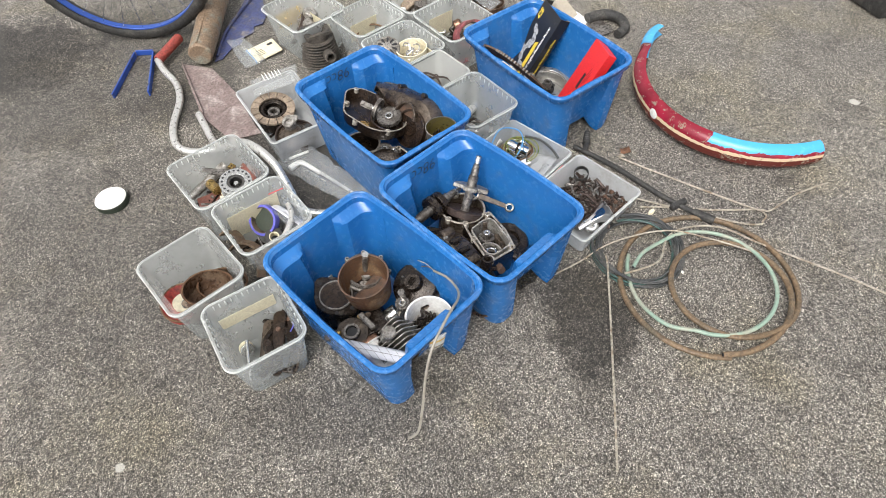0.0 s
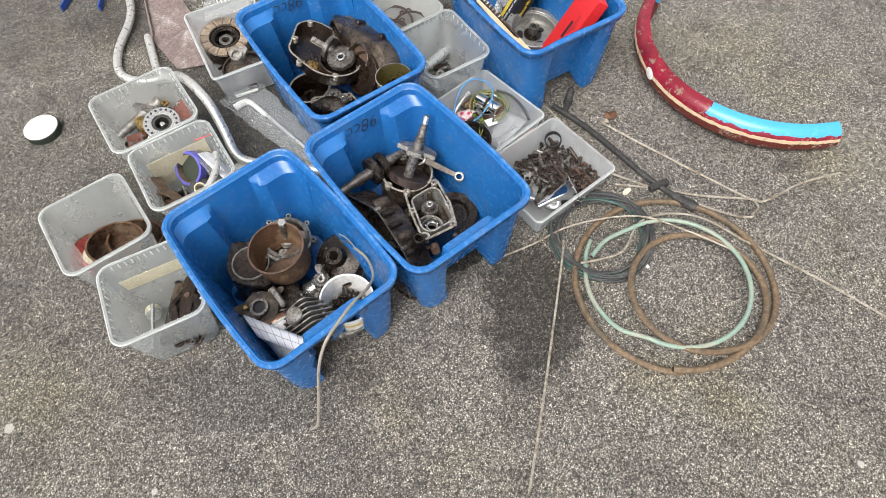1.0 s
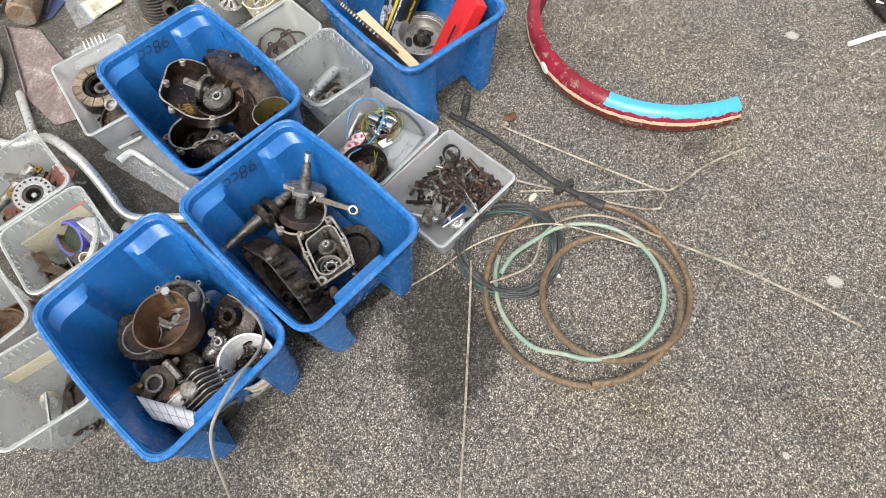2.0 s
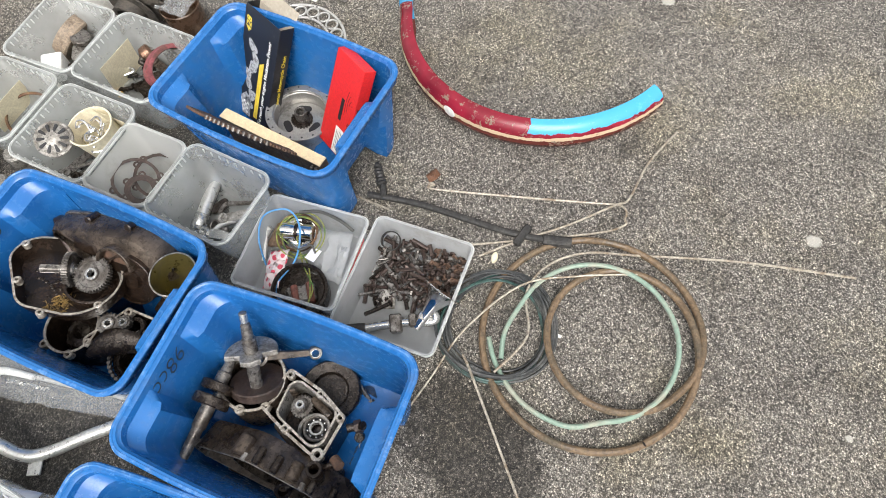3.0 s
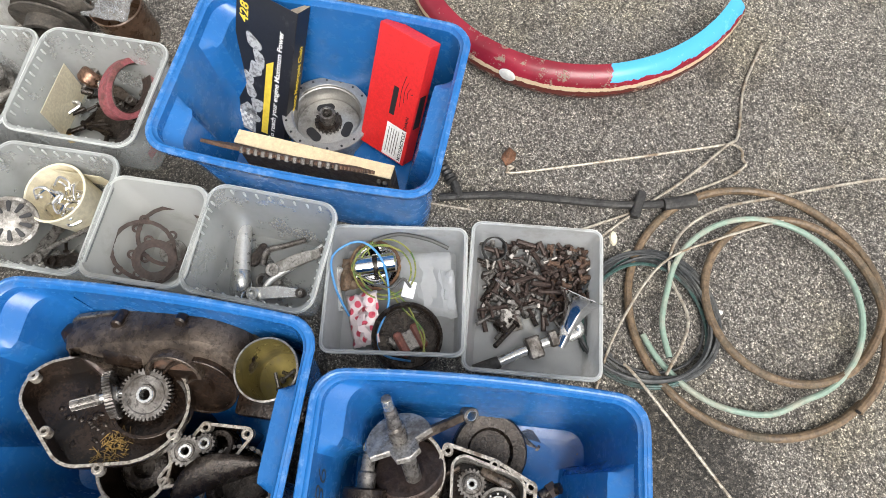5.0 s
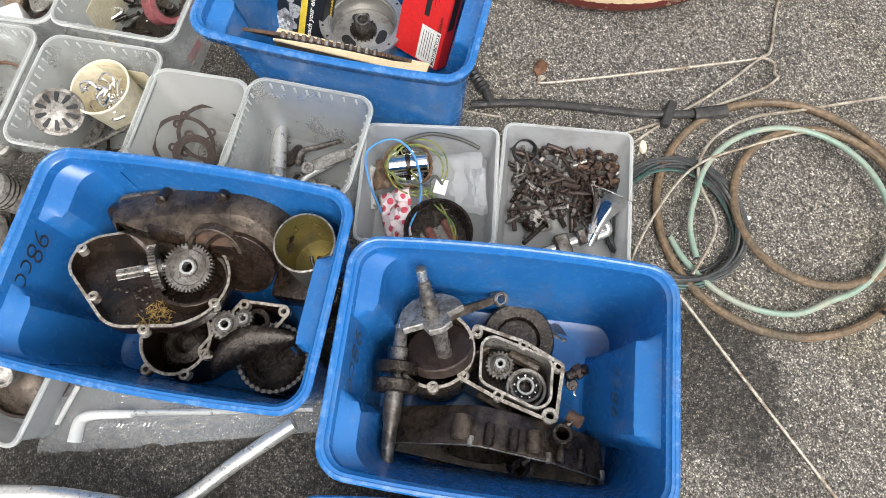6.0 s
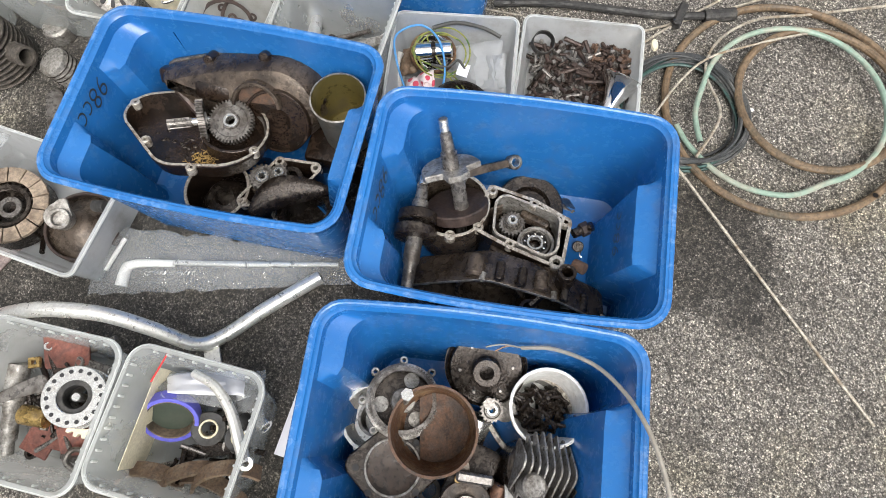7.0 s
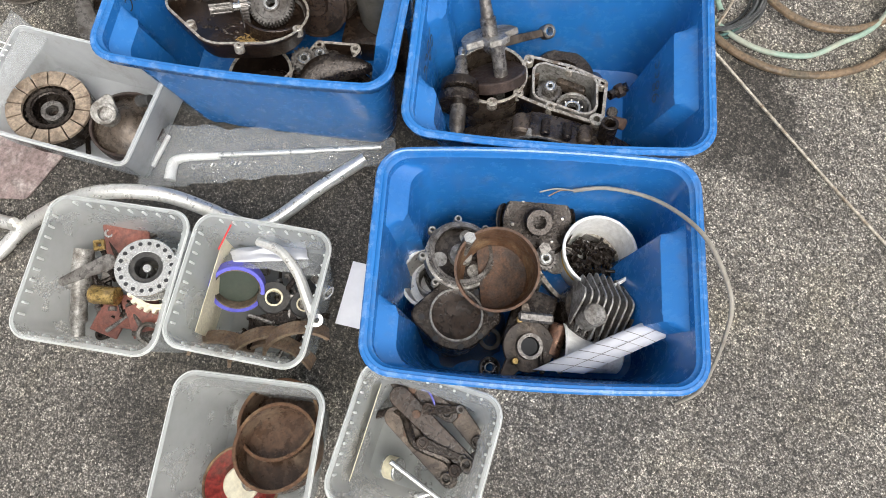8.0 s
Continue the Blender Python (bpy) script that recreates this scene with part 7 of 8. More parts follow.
sheet([(0.172, 1.138, 0.014), (0.226, 1.206, 0.020), (0.262, 1.166, 0.050), (0.206, 1.108, 0.046)], "crumpled bag printed with red dots", GLUE_BAG, "printed_bag", "plastic bag", 0.022, 12, 0.0008, 11)
sheet([(0.268, 1.120, 0.020), (0.330, 1.185, 0.030), (0.385, 1.120, 0.058), (0.310, 1.040, 0.050)], "crumpled clear zip bag", ZIP_BAG, "plastic_bag", "plastic bag", 0.018, 9, 0.0005, 21)
sheet([(0.300, 1.075, 0.030), (0.352, 1.110, 0.055), (0.362, 1.092, 0.066), (0.318, 1.050, 0.060)], "zip bag edge with pink strip", ZIP_BAG, "plastic_bag", "plastic bag", 0.012, 6, 0.0005, 31)
solo("tag", box_bm(0.03, 0.02, 0.0008, 0), PAPER, pose(0.296, 1.128, 0.056, 10, 12, 30), "small white printed tag", "tag")
sheet([(0.222, 1.225, 0.010), (0.262, 1.262, 0.012), (0.292, 1.232, 0.030), (0.250, 1.198, 0.026)], "brown crumpled dirty rag bundle", SHOE, "rag", "rag", 0.014, 7, 0.002, 5)
solo("alloy_bracket", tube_bm([(0.205, 1.200, 0.012), (0.232, 1.232, 0.034), (0.252, 1.240, 0.046)], 0.006, 8), ALU_TUBE, pose(0, 0, 0), "pale curved alloy lamp bracket", "bracket")

side_label = solo("label", box_bm(0.0008, 0.150, 0.024, 0.0002), WHITE_INK, T["I"] @ pose(0.1035, -0.010, 0.046, 0, 4, 0), "white and red printed strip on the box wall", "label")
part("red_band", box_bm(0.0006, 0.150, 0.006, 0, (0.0006, 0, 0.008)), RED_CARD, side_label, "red printed band")
for i in range(7):
    part("print_bar", box_bm(0.0006, 0.011, 0.009, 0, (0.0006, -0.055 + 0.017 * i, -0.004)), RED_CARD, side_label, "red printed bar")

# clear box of bolts
J = T["J"]
bolts(J @ pose(0.004, 0.042, 0), (0.084, 0.064, 0.026), 190, 0.010, "rusty oily bolt in the clear box", "rusty bolts", (BROWN_WEB, STEEL), 5)
bolts(J @ pose(-0.040, 0.015, 0), (0.040, 0.050, 0.014), 30, 0.010, "dark long bolt in the clear box", "long bolts", (OILY, STEEL), 6, 0.026, 0.055)
bolts(J @ pose(0.055, 0.050, 0), (0.036, 0.055, 0.022), 60, 0.016, "rusty nut in the clear box", "rusty nuts", (RUST, BROWN_WEB), 8, 0.008, 0.014)
solo("hose_clip", ring_bm(0.020, 0.018, -0.009, 0.009, 36), RUBBER, J @ pose(-0.066, 0.085, 0.040, 20, 10, 0), "black rubber lined ring clip", "clip")
hr = thing("horn", pose(0, 0, 0), "chrome trumpet horn with a black bulb", "horn")
part("trumpet", lathe([(0.0075, -0.050), (0.009, -0.025), (0.013, -0.006), (0.020, 0.010), (0.030, 0.020), (0.0345, 0.0225), (0.0335, 0.0235), (0.028, 0.020), (0.017, 0.009), (0.010, -0.006), (0.006, -0.050)], 40, True), CHROME, hr, "", axis_pose((0.440, 0.908, 0.046), (0.520, 0.930, 0.078)) @ Matrix.Scale(1.2, 4))
part("tube", tube_bm([(0.300, 0.952, 0.020), (0.345, 0.930, 0.022), (0.385, 0.908, 0.024), (0.408, 0.890, 0.026), (0.424, 0.884, 0.028), (0.428, 0.896, 0.034), (0.412, 0.904, 0.036), (0.400, 0.897, 0.036)], 0.0085, 14), BRIGHT, hr)
part("clamp", moved(box_bm(0.024, 0.036, 0.020, 0.003), pose(0.358, 0.922, 0.026, 10, 0, -30)), STEEL, hr)
part("clamp", moved(box_bm(0.016, 0.026, 0.020, 0.003), pose(0.388, 0.908, 0.028, 10, 0, -30)), STEEL, hr)
part("bulb", tube_bm([(0.268, 0.968, 0.020), (0.285, 0.960, 0.021), (0.305, 0.950, 0.021)], 0.013, 14, False, 4, False, 0.75), RUBBER, hr, "black rubber bulb")
solo("angle_bracket", box_bm(0.028, 0.045, 0.004, 0.001), CAST, J @ pose(-0.030, -0.022, 0.016, 8, 5, 20), "flat grey dusty steel bracket", "bracket")
solo("bell_nut", join(cyl(0.010, 0, 0.014, 18), cyl(0.006, 0, 0.026, 14)), OILY, J @ pose(-0.052, -0.030, 0.012, 70, 0, 40), "dark knurled round end nut", "nut")

# clear box of clutch parts
before = set(scene.objects)
cd = thing("clutch_disc", pose(-0.418, 1.530, 0.006, 8, 6, 0) @ Matrix.Scale(1.12, 4), "segmented clutch disc with cork lining", "clutch disc")
part("basket", lathe([(0.0, 0.006), (0.036, 0.006), (0.038, 0.030), (0.058, 0.030), (0.060, 0.0), (0, 0)], 48), OILY, cd)
for i in range(14):
    pts = [Vector((r * math.cos(a), r * math.sin(a))) for r, aa in ((0.060, 1), (0.038, -1)) for a in ([6.283 * (i + u) / 14 for u in ((0.04, 0.35, 0.65, 0.96) if aa > 0 else (0.96, 0.65, 0.35, 0.04))])]
    part("cork_segment", prism(pts, 0.030, 0.0365, 0.0006), FRICTION, cd)
part("nut", ring_bm(0.017, 0.009, 0.006, 0.024, 24), STEEL, cd)
part("toothed_ring", gear_bm(0.036, 22, 0.008, 0.028, 0.004), OILY, cd, "", pose(0, 0, 0.022))
cn = thing("clutch_cone", pose(-0.350, 1.412, 0.006, 6, 4, 0) @ Matrix.Scale(1.06, 4), "grey cone plate with a tube hub", "clutch cone")
part("cone", lathe([(0, 0.0), (0.052, 0.0), (0.055, 0.004), (0.053, 0.014), (0.022, 0.034), (0.016, 0.038), (0, 0.038)], 48), GREASY, cn)
part("band", ring_bm(0.0575, 0.053, 0.0, 0.022, 48), BROWN_WEB, cn)
part("hub_tube", moved(ring_bm(0.016, 0.0105, 0.030, 0.066, 28), pose(-0.006, 0.024, 0, 14, -6, 0)), CAST, cn, "pale tube hub")
part("collar", moved(prism(hull2([(0, 0, 0.020), (0.018, 0.010, 0.008)], 20), 0.052, 0.058, 0.001), pose(-0.006, 0.030, 0.002, 14, -6, 0)), CAST, cn)
sheet([(-0.480, 1.630, 0.078), (-0.335, 1.690, 0.078), (-0.330, 1.600, 0.072), (-0.462, 1.560, 0.070)], "clear printed bag hung over the box edge", FILM, "plastic_bag", "plastic bag", 0.008, 8, 0.0005, 41)
for i in range(6):
    solo("bag_print", box_bm(0.0024, 0.040, 0.0004, 0), WHITE_INK, pose(-0.436 + 0.010 * i, 1.626 + 0.0035 * i, 0.0875, 0, 0, 20), "white printed bar on the bag", "print", "bag print")
solo("rubber_stop", cyl(0.010, -0.014, 0.014, 16), RUBBER, pose(-0.300, 1.390, 0.062, 70, 0, 30), "black round rubber bump stop", "rubber stop")
solo("clutch_spring", tube_bm([(0.007 * math.cos(i * 0.8), 0.007 * math.sin(i * 0.8), 0.001 * i) for i in range(36)], 0.0012, 5, False, 2), STEEL, pose(-0.395, 1.388, 0.010, 80, 0, 20), "small dark steel coil spring", "spring")

move_since(before, 0.002, -0.020, 0.012)

# tubs behind
solo("hoop", tube_bm([(0.055 * math.cos(6.283 * i / 20), 0.055 * math.sin(6.283 * i / 20), 0) for i in range(20)], 0.0035, 8, True, 3), RUST_PALE, pose(-0.080, 1.842, 0.040, 20, 0, 0), "thin copper-coloured bent wire hoop", "hoop")
solo("disc_plate", cyl(0.045, 0, 0.010, 40), STEEL, pose(-0.085, 1.815, 0.006, 0, 0, 0), "dull flat round steel disc", "plate")
card_in(T["M"], -0.066, "cream paper standing in the tub", 0.11, 0.07, 0.02)
cb = thing("carburettor", pose(-0.300, 1.955, 0.010, 0, 0, 30), "grey dirty cast alloy carburettor", "carburettor")
part("body", box_bm(0.045, 0.10, 0.04, 0.010, (0, 0, 0.030), 2), CAST, cb)
part("bowl", moved(cyl(0.024, 0, 0.05, 28, 0.004), pose(0.02, 0.05, 0.02, 20, 20, 0)), CAST, cb)
part("flange", moved(ring_bm(0.028, 0.014, 0, 0.008, 28), pose(-0.004, -0.062, 0.03, 80, 0, 0)), CAST, cb)
solo("brown_lever", tube_bm([(-0.36, 1.90, 0.02), (-0.325, 1.95, 0.05), (-0.315, 2.01, 0.06)], 0.008, 10), BROWN_WEB, pose(0, 0, 0), "dark brown bent steel lever", "lever")
solo("label", box_bm(0.0008, 0.11, 0.065, 0.0002), YELLOW, T["Y"] @ pose(-0.1105, 0.0, 0.062, 0, 8, 0), "yellow printed label on the tub wall", "label")
card_in(T["Y"], 0.0, "white sheet in the tub", 0.12, 0.06, 0.06, 0.05, 90)

# ---- loose things on the tarmac ----
jl = thing("jar_lid", pose(-0.875, 1.243, 0.0), "white screw lid with dark green edge", "jar lid")
lid_edge = part("edge", lathe([(0, 0), (0.044, 0), (0.0445, 0.003), (0.0445, 0.018), (0.043, 0.020), (0, 0.020)], 48), DARK_GREEN, jl)
part("top", lathe([(0, 0.0212), (0.036, 0.0212), (0.040, 0.0226), (0.0425, 0.022), (0.0435, 0.0198), (0, 0.0198)], 48), WHITE, jl, "white top")
for i in range(60):
    a = 6.283 * i / 60
    part("knurl", box_bm(0.0012, 0.0018, 0.014, 0, (0, 0, 0)), DARK_GREEN, lid_edge, "", pose(0.0447 * math.cos(a), 0.0447 * math.sin(a), 0.010, 0, 0, math.degrees(a)))

hbar = thing("handlebar", pose(0, 0, 0), "bent aluminium handlebar with a red grip", "handlebar")
bar = [(-0.826, 1.880, 0.030), (-0.795, 1.815, 0.028), (-0.750, 1.745, 0.020), (-0.730, 1.655, 0.016), (-0.736, 1.528, 0.014), (-0.712, 1.437, 0.013), (-0.652, 1.398, 0.013), (-0.586, 1.396, 0.018), (-0.530, 1.344, 0.070), (-0.474, 1.286, 0.122), (-0.432, 1.245, 0.132), (-0.387, 1.192, 0.118), (-0.358, 1.142, 0.075), (-0.336, 1.099, 0.032), (-0.300, 1.083, 0.016), (-0.222, 1.069, 0.013), (-0.125, 1.045, 0.013)]
part("tube", tube_bm(bar, 0.0115, 16, False, 6), ALU_TUBE, hbar)
gp = [(0.0135, 0), (0.0165, 0.002)] + [(0.0162 + 0.0006 * (i % 2), 0.006 + 0.005 * i) for i in range(24)] + [(0.017, 0.128), (0.014, 0.134), (0, 0.135)]
part("grip", lathe(gp, 22), GRIP, hbar, "faded red rubber grip", axis_pose((-0.826, 1.880, 0.030), (-0.766, 1.994, 0.036)))
part("lug", moved(box_bm(0.042, 0.026, 0.004, 0.001), pose(-0.328, 1.078, 0.014, 0, 0, 60)), ALU_TUBE, hbar)
solo("straight_tube", tube_bm([(-0.661, 1.576, 0.014), (-0.608, 1.444, 0.024), (-0.588, 1.400, 0.034)], 0.0112, 14, False, 4), ALU_TUBE, pose(0, 0, 0), "end of a second aluminium tube", "tube")
us = thing("steel_stay", pose(0, 0, 0), "blue painted U-shaped flat steel stay", "stay")
for p, q in (((-0.960, 1.739), (-0.926, 1.960)), ((-0.918, 1.972), (-0.866, 1.966)), ((-0.858, 1.954), (-0.842, 1.730))):
    d = Vector((q[0] - p[0], q[1] - p[1]))
    part("strip", box_bm(d.length + 0.01, 0.006, 0.020, 0.001), BLUE_PAINT, us, "", pose((p[0] + q[0]) / 2, (p[1] + q[1]) / 2, 0.011, 0, 0, math.degrees(math.atan2(d.y, d.x))))
fpz = thing("steel_plate", pose(-0.560, 1.610, 0.002), "bent plate of scuffed mauve-grey painted sheet", "plate")
part("sheet", prism(hull2([(-0.188, 0.262, 0.004), (-0.086, 0.218, 0.004), (0.013, 0.051, 0.004), (0.120, -0.143, 0.006), (0.010, -0.155, 0.010), (-0.088, -0.030, 0.008)], 10), 0.0, 0.004, 0.0008), PLATE, fpz)
part("folded_edge", box_bm(0.30, 0.003, 0.012, 0.0008, (0, 0, 0)), PLATE, fpz, "", pose(-0.138, 0.116, 0.008, 0, 0, -71))
part("rivet", moved(cyl(0.003, 0.003, 0.0055, 10), pose(0.10, -0.13, 0)), INK, fpz)
mf = thing("muffler", axis_pose((-0.671, 1.848, 0.050), (-0.628, 2.32, 0.070)), "old tapered silencer tube, rusty beige", "silencer")
part("shell", lathe([(0, 0.0), (0.036, 0.0), (0.041, 0.006), (0.044, 0.20), (0.045, 0.44), (0.030, 0.50), (0, 0.50)], 36), TAN_TUBE, mf)
part("seam", box_bm(0.006, 0.004, 0.42, 0.001, (0, 0.0435, 0.22)), TAN_TUBE, mf)
bsx = thing("sheet_offcut", pose(-0.552, 2.045, 0.003, 0, 0, 0), "torn chipped blue sheet metal offcut", "sheet metal")
pts = [Vector(q) for q in ((-0.085, -0.175), (-0.060, -0.165), (-0.030, -0.105), (0.000, -0.085), (0.010, -0.045), (0.045, -0.02), (0.040, 0.015), (0.075, 0.03), (0.085, 0.085), (0.06, 0.24), (0.00, 0.22), (-0.045, 0.05), (-0.075, -0.08))]
part("sheet", prism(pts, 0, 0.003, 0.0006), BLUE_OLD, bsx)
part("bead", tube_bm([(-0.078, -0.15, 0.006), (-0.06, -0.02, 0.010), (-0.02, 0.10, 0.010), (0.03, 0.22, 0.008)], 0.005, 8), BLUE_OLD, bsx)
sheet([(-0.605, 1.985, 0.006), (-0.525, 1.795, 0.006), (-0.455, 1.825, 0.012), (-0.540, 1.980, 0.012)], "crumpled clear parts bag", FILM, "plastic_bag", "plastic bag", 0.016, 9, 0.0006, 51)
pk = thing("parts_packet", pose(-0.464, 1.889, 0.012, 3, -3, 28), "small sealed packet with a printed card", "packet")
part("card", box_bm(0.105, 0.080, 0.008, 0.003), CARD, pk)
part("blue_edge", box_bm(0.004, 0.080, 0.0086, 0, (-0.050, 0, 0)), WIRE_BLUE, pk)
for i in range(4):
    part("print_line", box_bm(0.028, 0.003, 0.0006, 0, (-0.018, -0.02 + 0.009 * i, 0.0043)), STEEL, pk)
part("print_block", box_bm(0.02, 0.012, 0.0006, 0, (0.03, 0.016, 0.0043)), INK, pk)

fc = thing("engine_cylinder", pose(-0.264, 1.804, 0.0, 0, 0, 20), "rusty finned iron engine cylinder with bolt flange", "engine cylinder")
for i in range(9):
    part("fin", ring_bm(0.066 - 0.0012 * i, 0.036, 0.010 + 0.0098 * i, 0.0135 + 0.0098 * i, 44), IRON, fc)
part("barrel", ring_bm(0.040, 0.026, 0.0, 0.118, 40), IRON, fc)
sq = hull2([(0.036, 0.030, 0.009), (-0.036, 0.030, 0.009), (0.036, -0.030, 0.009), (-0.036, -0.030, 0.009)], 16)
part("flange", band(sq, 0.0135, 0.112, 0.122), IRON, fc, "square bolt flange")
for x, y in ((0.036, 0.030), (-0.036, 0.030), (0.036, -0.030), (-0.036, -0.030)):
    part("bolt_hole", moved(cyl(0.004, 0.1216, 0.1226, 12, 0.0002), pose(x, y, 0)), INK, fc)
part("exhaust_port", ring_bm(0.019, 0.013, 0, 0.050, 26), IRON, fc, "", pose(0.01, -0.040, 0.052, 80, 0, 0))
fc2 = thing("engine_cylinder", pose(0.285, 2.015, 0.066, 0, 82, 35), "large finned engine cylinder lying down", "engine cylinder")
for i in range(8):
    part("fin", ring_bm(0.066, 0.034, -0.05 + 0.014 * i, -0.046 + 0.014 * i, 44), IRON, fc2)
part("barrel", ring_bm(0.038, 0.027, -0.075, 0.07, 36), IRON, fc2)
part("stub", ring_bm(0.020, 0.014, 0, 0.06, 26), IRON, fc2, "round exhaust stub", pose(-0.02, -0.040, -0.02, 85, 0, -20))
ct = thing("tin_can", pose(0.345, 1.895, 0.0), "brown tin with a crumpled clear bag inside", "tin can")
part("tin_wall", lathe([(0, 0.0), (0.046, 0.0), (0.047, 0.004), (0.047, 0.084), (0.049, 0.086), (0.047, 0.088), (0.0455, 0.084), (0.0455, 0.004), (0, 0.003)], 44), BROWN_POT, ct)
sheet([(0.290, 1.925, 0.082), (0.340, 1.960, 0.080), (0.385, 1.890, 0.078), (0.335, 1.855, 0.076)], "crumpled clear bag in the tin", FILM, "plastic_bag", "plastic bag", 0.022, 9, 0.0006, 61)
solo("white_drum", lathe([(0, 0), (0.070, 0), (0.072, 0.006), (0.072, 0.060), (0.066, 0.066), (0, 0.068)], 44), WHITE, pose(0.175, 2.170, 0.0), "white plastic drum lid", "drum")
pst = thing("piston", pose(-0.186, 1.668, 0.010, -10, -12, 0), "oily aluminium piston with rings", "piston")
part("crown", lathe([(0, 0.060), (0.018, 0.060), (0.0265, 0.056), (0.028, 0.052), (0.028, 0.0), (0.024, 0.0), (0.024, 0.03), (0, 0.03)], 40), CAST, pst)
for z in (0.044, 0.036, 0.028):
    part("piston_ring", ring_bm(0.0288, 0.0270, z, z + 0.003, 40), OILY, pst)
part("flange", prism(hull2([(0, 0, 0.026), (0.034, -0.01, 0.012), (-0.03, -0.02, 0.012)], 20), -0.008, 0.002, 0.001), OILY, pst)
for i in range(4):
    solo("shim_plate", prism(hull2([(-0.03, 0, 0.020), (0.028, 0.004, 0.016)], 20), 0, 0.004, 0.0008), STEEL, pose(-0.250 - 0.004 * i, 1.632 - 0.008 * i, 0.0165 - 0.0045 * i, 0, 0, 60 + 4 * i), "oily flat steel plate in a pile", "plate", "stacked plates")
jar = thing("glass_jar_lid", pose(-0.150, 1.775, 0.0), "small dull metal cap beside the cylinder", "cap")
part("cap", lathe([(0, 0), (0.024, 0), (0.026, 0.004), (0.026, 0.030), (0.022, 0.034), (0, 0.034)], 32), CAST, jar)

lb = thing("cable_bag", pose(0, 0, 0), "long clear bag with a plated cable lever inside", "plastic bag")
bm = bmesh.new()
rows = []
ca, cz = Vector((-0.373, 1.346, 0)), Vector((-0.080, 1.016, 0))
side = Vector((0.745, 0.665, 0))

for i in range(91):
    u = i / 90
    w = 0.062 * (1 - u) + 0.024 * u
    row = []
    for k in range(28):
        a = 6.283185 * k / 28
        hgt = 0.024 * math.sin(min(1, u * 6 + 0.12) * 1.57) * (1 - 0.55 * u)
        wr = 1 + 0.16 * noise.noise(Vector((u * 16, math.cos(a) * 2, math.sin(a) * 2)))
        crease = 0.0045 * (1 - abs(noise.noise(Vector((u * 9, math.cos(a) * 7, 5 + math.sin(a) * 3)))) * 3.2)
        row.append(bm.verts.new(ca.lerp(cz, u) + side * (w * math.cos(a) * wr) + Vector((0, 0, 0.004 + max(0, hgt * (0.55 + 0.75 * math.sin(a)) * wr + crease * max(0, math.sin(a)))))))
    rows.append(row)
for a, b in zip(rows, rows[1:]):
    for k in range(28):
        bm.faces.new((a[k], a[(k + 1) % 28], b[(k + 1) % 28], b[k]))
bm.faces.new(rows[0]), bm.faces.new(rows[-1])
part("film", bm, FILM, lb, "crinkled clear film")
part("cable_rod", tube_bm([(-0.300, 1.262, 0.014), (-0.205, 1.160, 0.012), (-0.090, 1.040, 0.010)], 0.0045, 10), ALU_TUBE, lb, "bright plated rod")
part("lever_head", tube_bm([(-0.368, 1.274, 0.012), (-0.345, 1.290, 0.014), (-0.334, 1.290, 0.014), (-0.318, 1.278, 0.014), (-0.282, 1.240, 0.013)], 0.010, 12, False, 5, False, 0.6), WHITE, lb, "white plastic lever end")
part("spring", tube_bm([Vector((-0.326, 1.262, 0.012)).lerp(Vector((-0.268, 1.202, 0.012)), i / 60) + Vector((0.005 * math.cos(i * 1.3), 0.0, 0.005 * math.sin(i * 1.3))) for i in range(61)], 0.0012, 5, False, 0), BRIGHT, lb, "small plated spring")
part("zip_strip", tube_bm([(-0.313, 1.336, 0.014), (-0.370, 1.314, 0.014)], 0.004, 8, False, 0), WHITE, lb, "white zip strip")

solo("note_sheet", box_bm(0.105, 0.075, 0.0012, 0.0003), PAPER, pose(-0.296, 0.882, 0.004, 3, 2, 28), "blank pale paper sheet between tub and crate", "paper")
lf = bmesh.new()
vs = [lf.verts.new(q) for q in ((-0.016, -0.006, 0.003), (0.0, -0.012, 0.012), (0.016, -0.003, 0.004), (0.012, 0.010, 0.016), (-0.004, 0.014, 0.006), (-0.014, 0.008, 0.014), (0, 0, 0.006))]
for i in range(6):
    lf.faces.new((vs[i], vs[(i + 1) % 6], vs[6]))
thicken(solo("dry_leaf", lf, LEAF, pose(0.604, 1.166, 0.0), "curled dry brown leaf", "leaf"), 0.0008)
solo("litter", moved(lathe([(0, 0.006), (0.008, 0.004), (0.010, 0), (0, 0)], 9), Matrix.Diagonal((1.4, 0.7, 1, 1))), CREAM, pose(0.600, 0.935, 0, 0, 0, 40), "shred of pale litter", "litter")
solo("litter", cyl(0.003, 0, 0.014, 8), CREAM, pose(0.586, 0.906, 0.003, 90, 0, 70), "pale cigarette-end sized scrap", "litter")
solo("hose_end", cyl(0.0035, 0, 0.014, 12), WHITE, pose(0.598, 0.737, 0.006, 84, 0, 30), "bright ferrule on the ground", "ferrule")
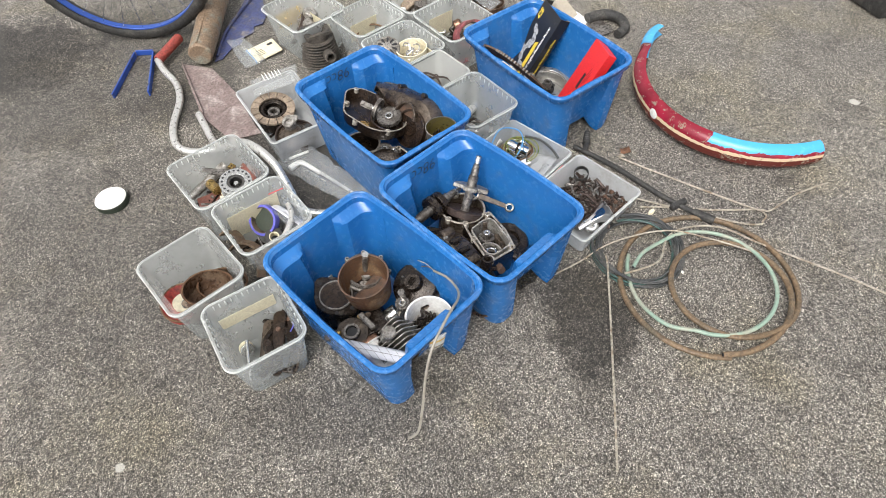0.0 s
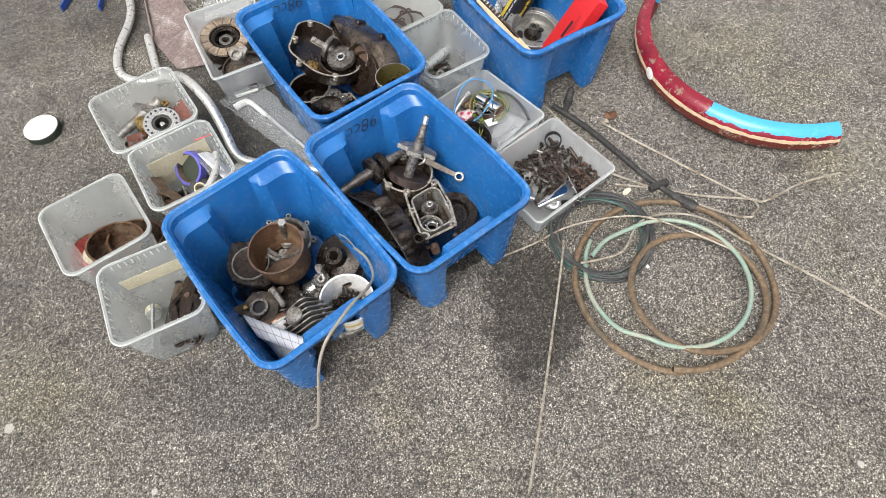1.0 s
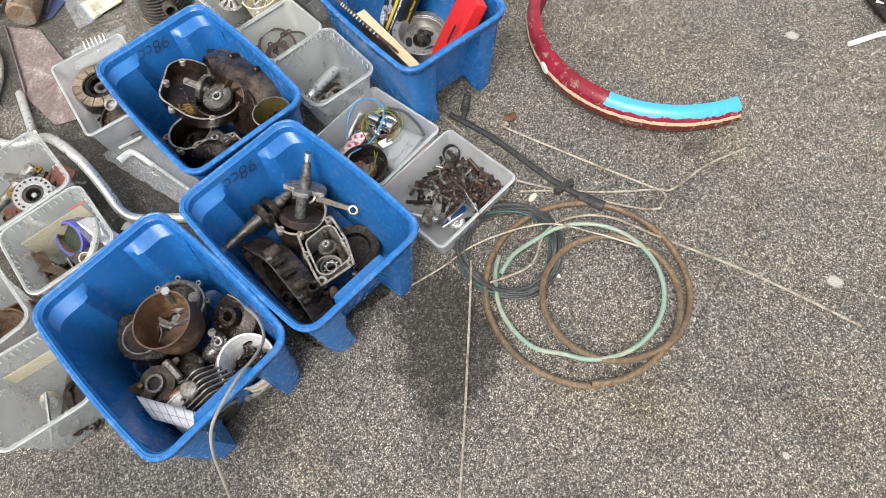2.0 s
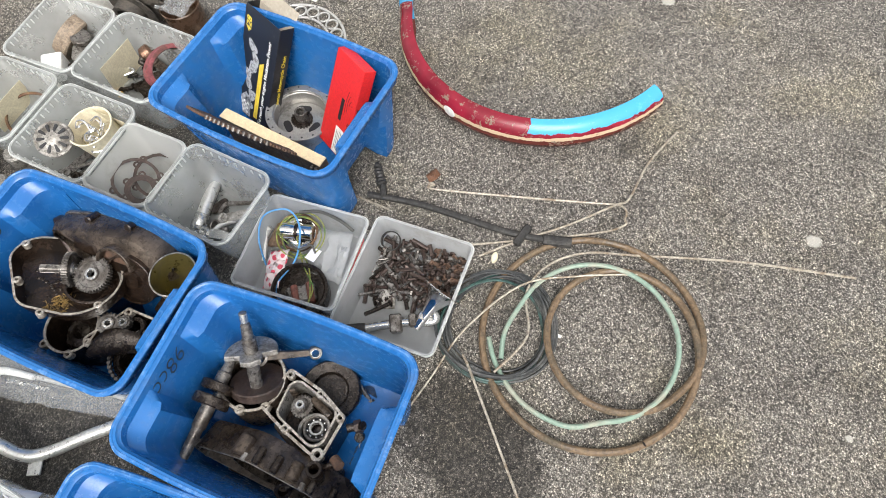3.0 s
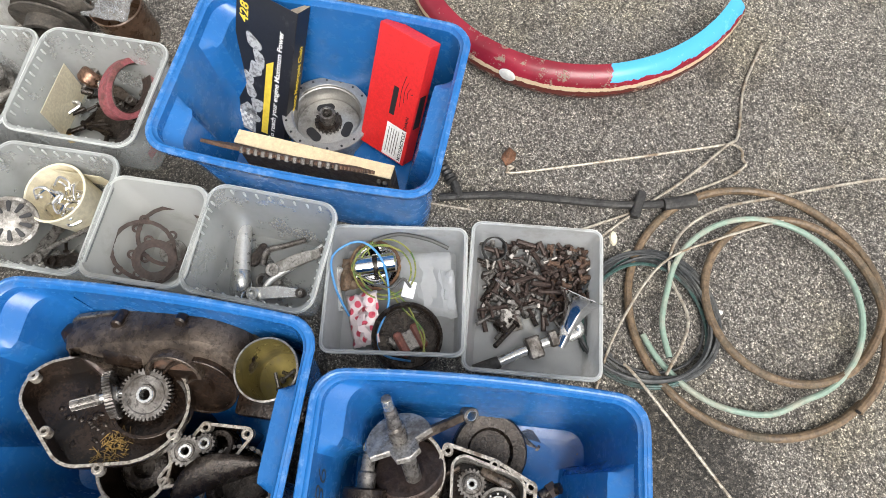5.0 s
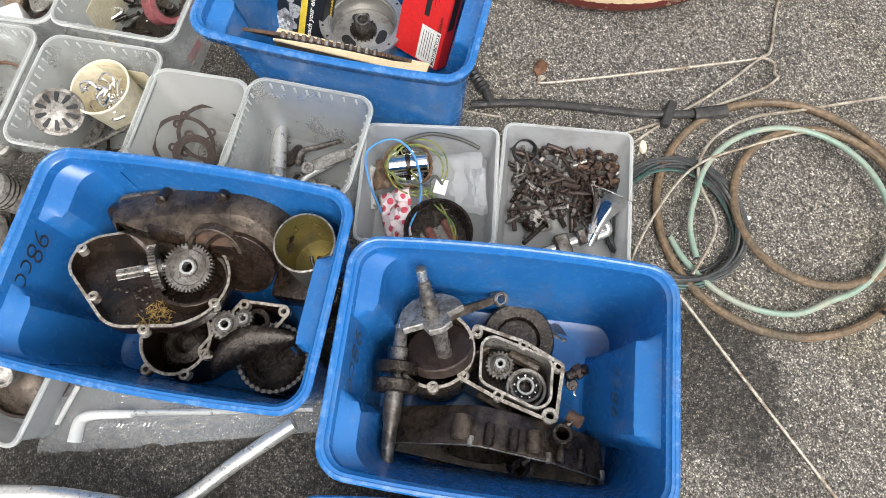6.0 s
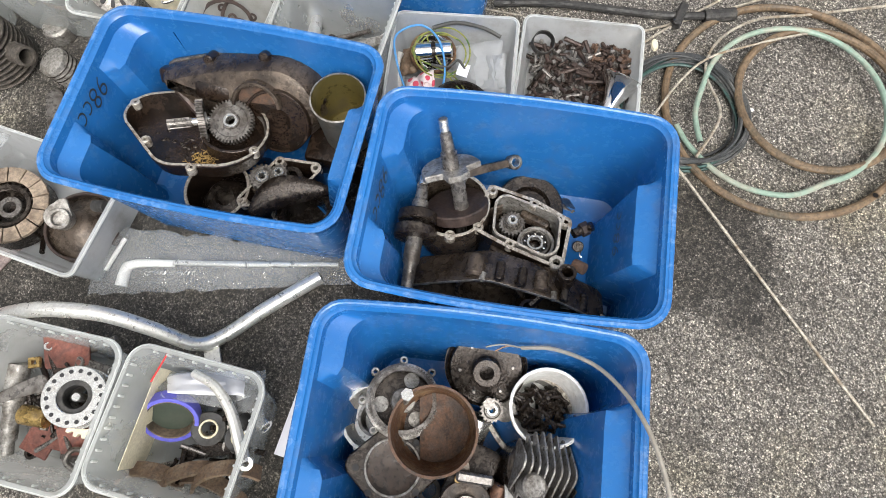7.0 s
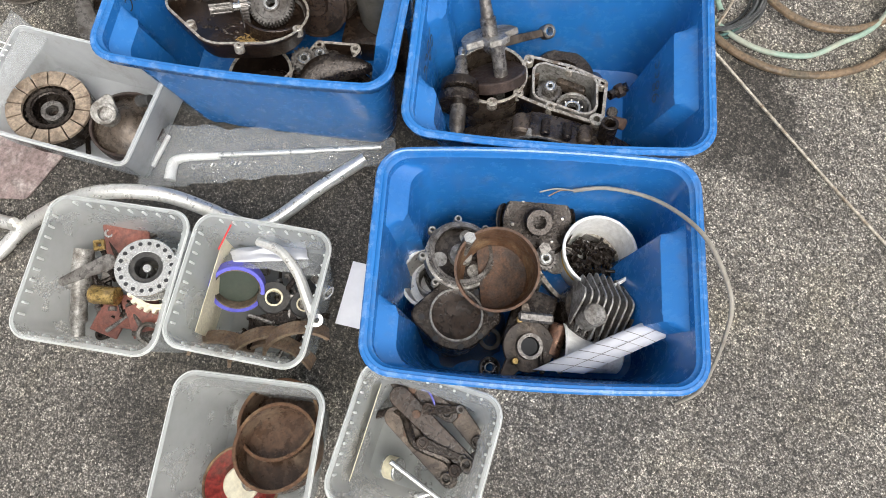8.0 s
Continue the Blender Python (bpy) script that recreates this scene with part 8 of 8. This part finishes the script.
# perforated ring guard behind the crate
sr = thing("chain_guard_ring", pose(0.535, 1.690, 0.004, 3, 0, 0), "bright perforated brake disc half hidden behind the crate", "brake disc")
part("outer_edge", ring_bm(0.128, 0.122, 0, 0.005, 72), ALU_TUBE, sr)
part("inner_edge", ring_bm(0.088, 0.082, 0, 0.005, 64), ALU_TUBE, sr)
for i in range(20):
    a = 6.283 * i / 20
    part("eyelet", ring_bm(0.0165, 0.0125, 0, 0.005, 22), ALU_TUBE, sr, "", pose(0.105 * math.cos(a), 0.105 * math.sin(a), 0))
cl = thing("saddle_clamp", pose(0.735, 1.775, 0.0, 0, 0, 20), "dark curved leather clamp on the tarmac", "clamp")
part("arc", tube_bm([(-0.03, 0.07, 0.016), (0.035, 0.06, 0.018), (0.065, 0.01, 0.018), (0.045, -0.045, 0.016), (0.0, -0.06, 0.016)], 0.020, 12, False, 6, False, 0.8), RUBBER, cl)
part("plate", box_bm(0.06, 0.09, 0.006, 0.002, (-0.015, 0.015, 0.008)), STEEL, cl)
solo("bag_scrap", box_bm(0.07, 0.10, 0.002, 0.0008), WHITE, pose(0.655, 1.845, 0.004, 2, 3, 25), "white scrap of packaging", "packaging")
sb = thing("stand_bracket", pose(1.545, 1.225, 0.0, 0, 0, 0), "grey steel bracket with a white bent tube", "bracket")
part("tube", tube_bm([(-0.085, -0.045, 0.008), (-0.010, -0.035, 0.008), (0.045, -0.030, 0.010), (0.060, 0.02, 0.014), (0.03, 0.06, 0.02)], 0.0065, 10), WHITE, sb, "white bent tube")
part("plate", box_bm(0.05, 0.10, 0.012, 0.002, (0.045, 0.045, 0.018)), OILY, sb)
part("plate", box_bm(0.03, 0.03, 0.03, 0.003, (0.075, -0.01, 0.016)), OILY, sb)
bx = thing("black_case", pose(1.735, 1.74, 0.0, 0, 0, 14), "black moulded plastic case", "case")
part("shell", box_bm(0.20, 0.18, 0.12, 0.014, (0, 0, 0.062), 2), RUBBER, bx)
part("foot", box_bm(0.05, 0.04, 0.012, 0.003, (-0.07, -0.06, 0.006)), RUBBER, bx)
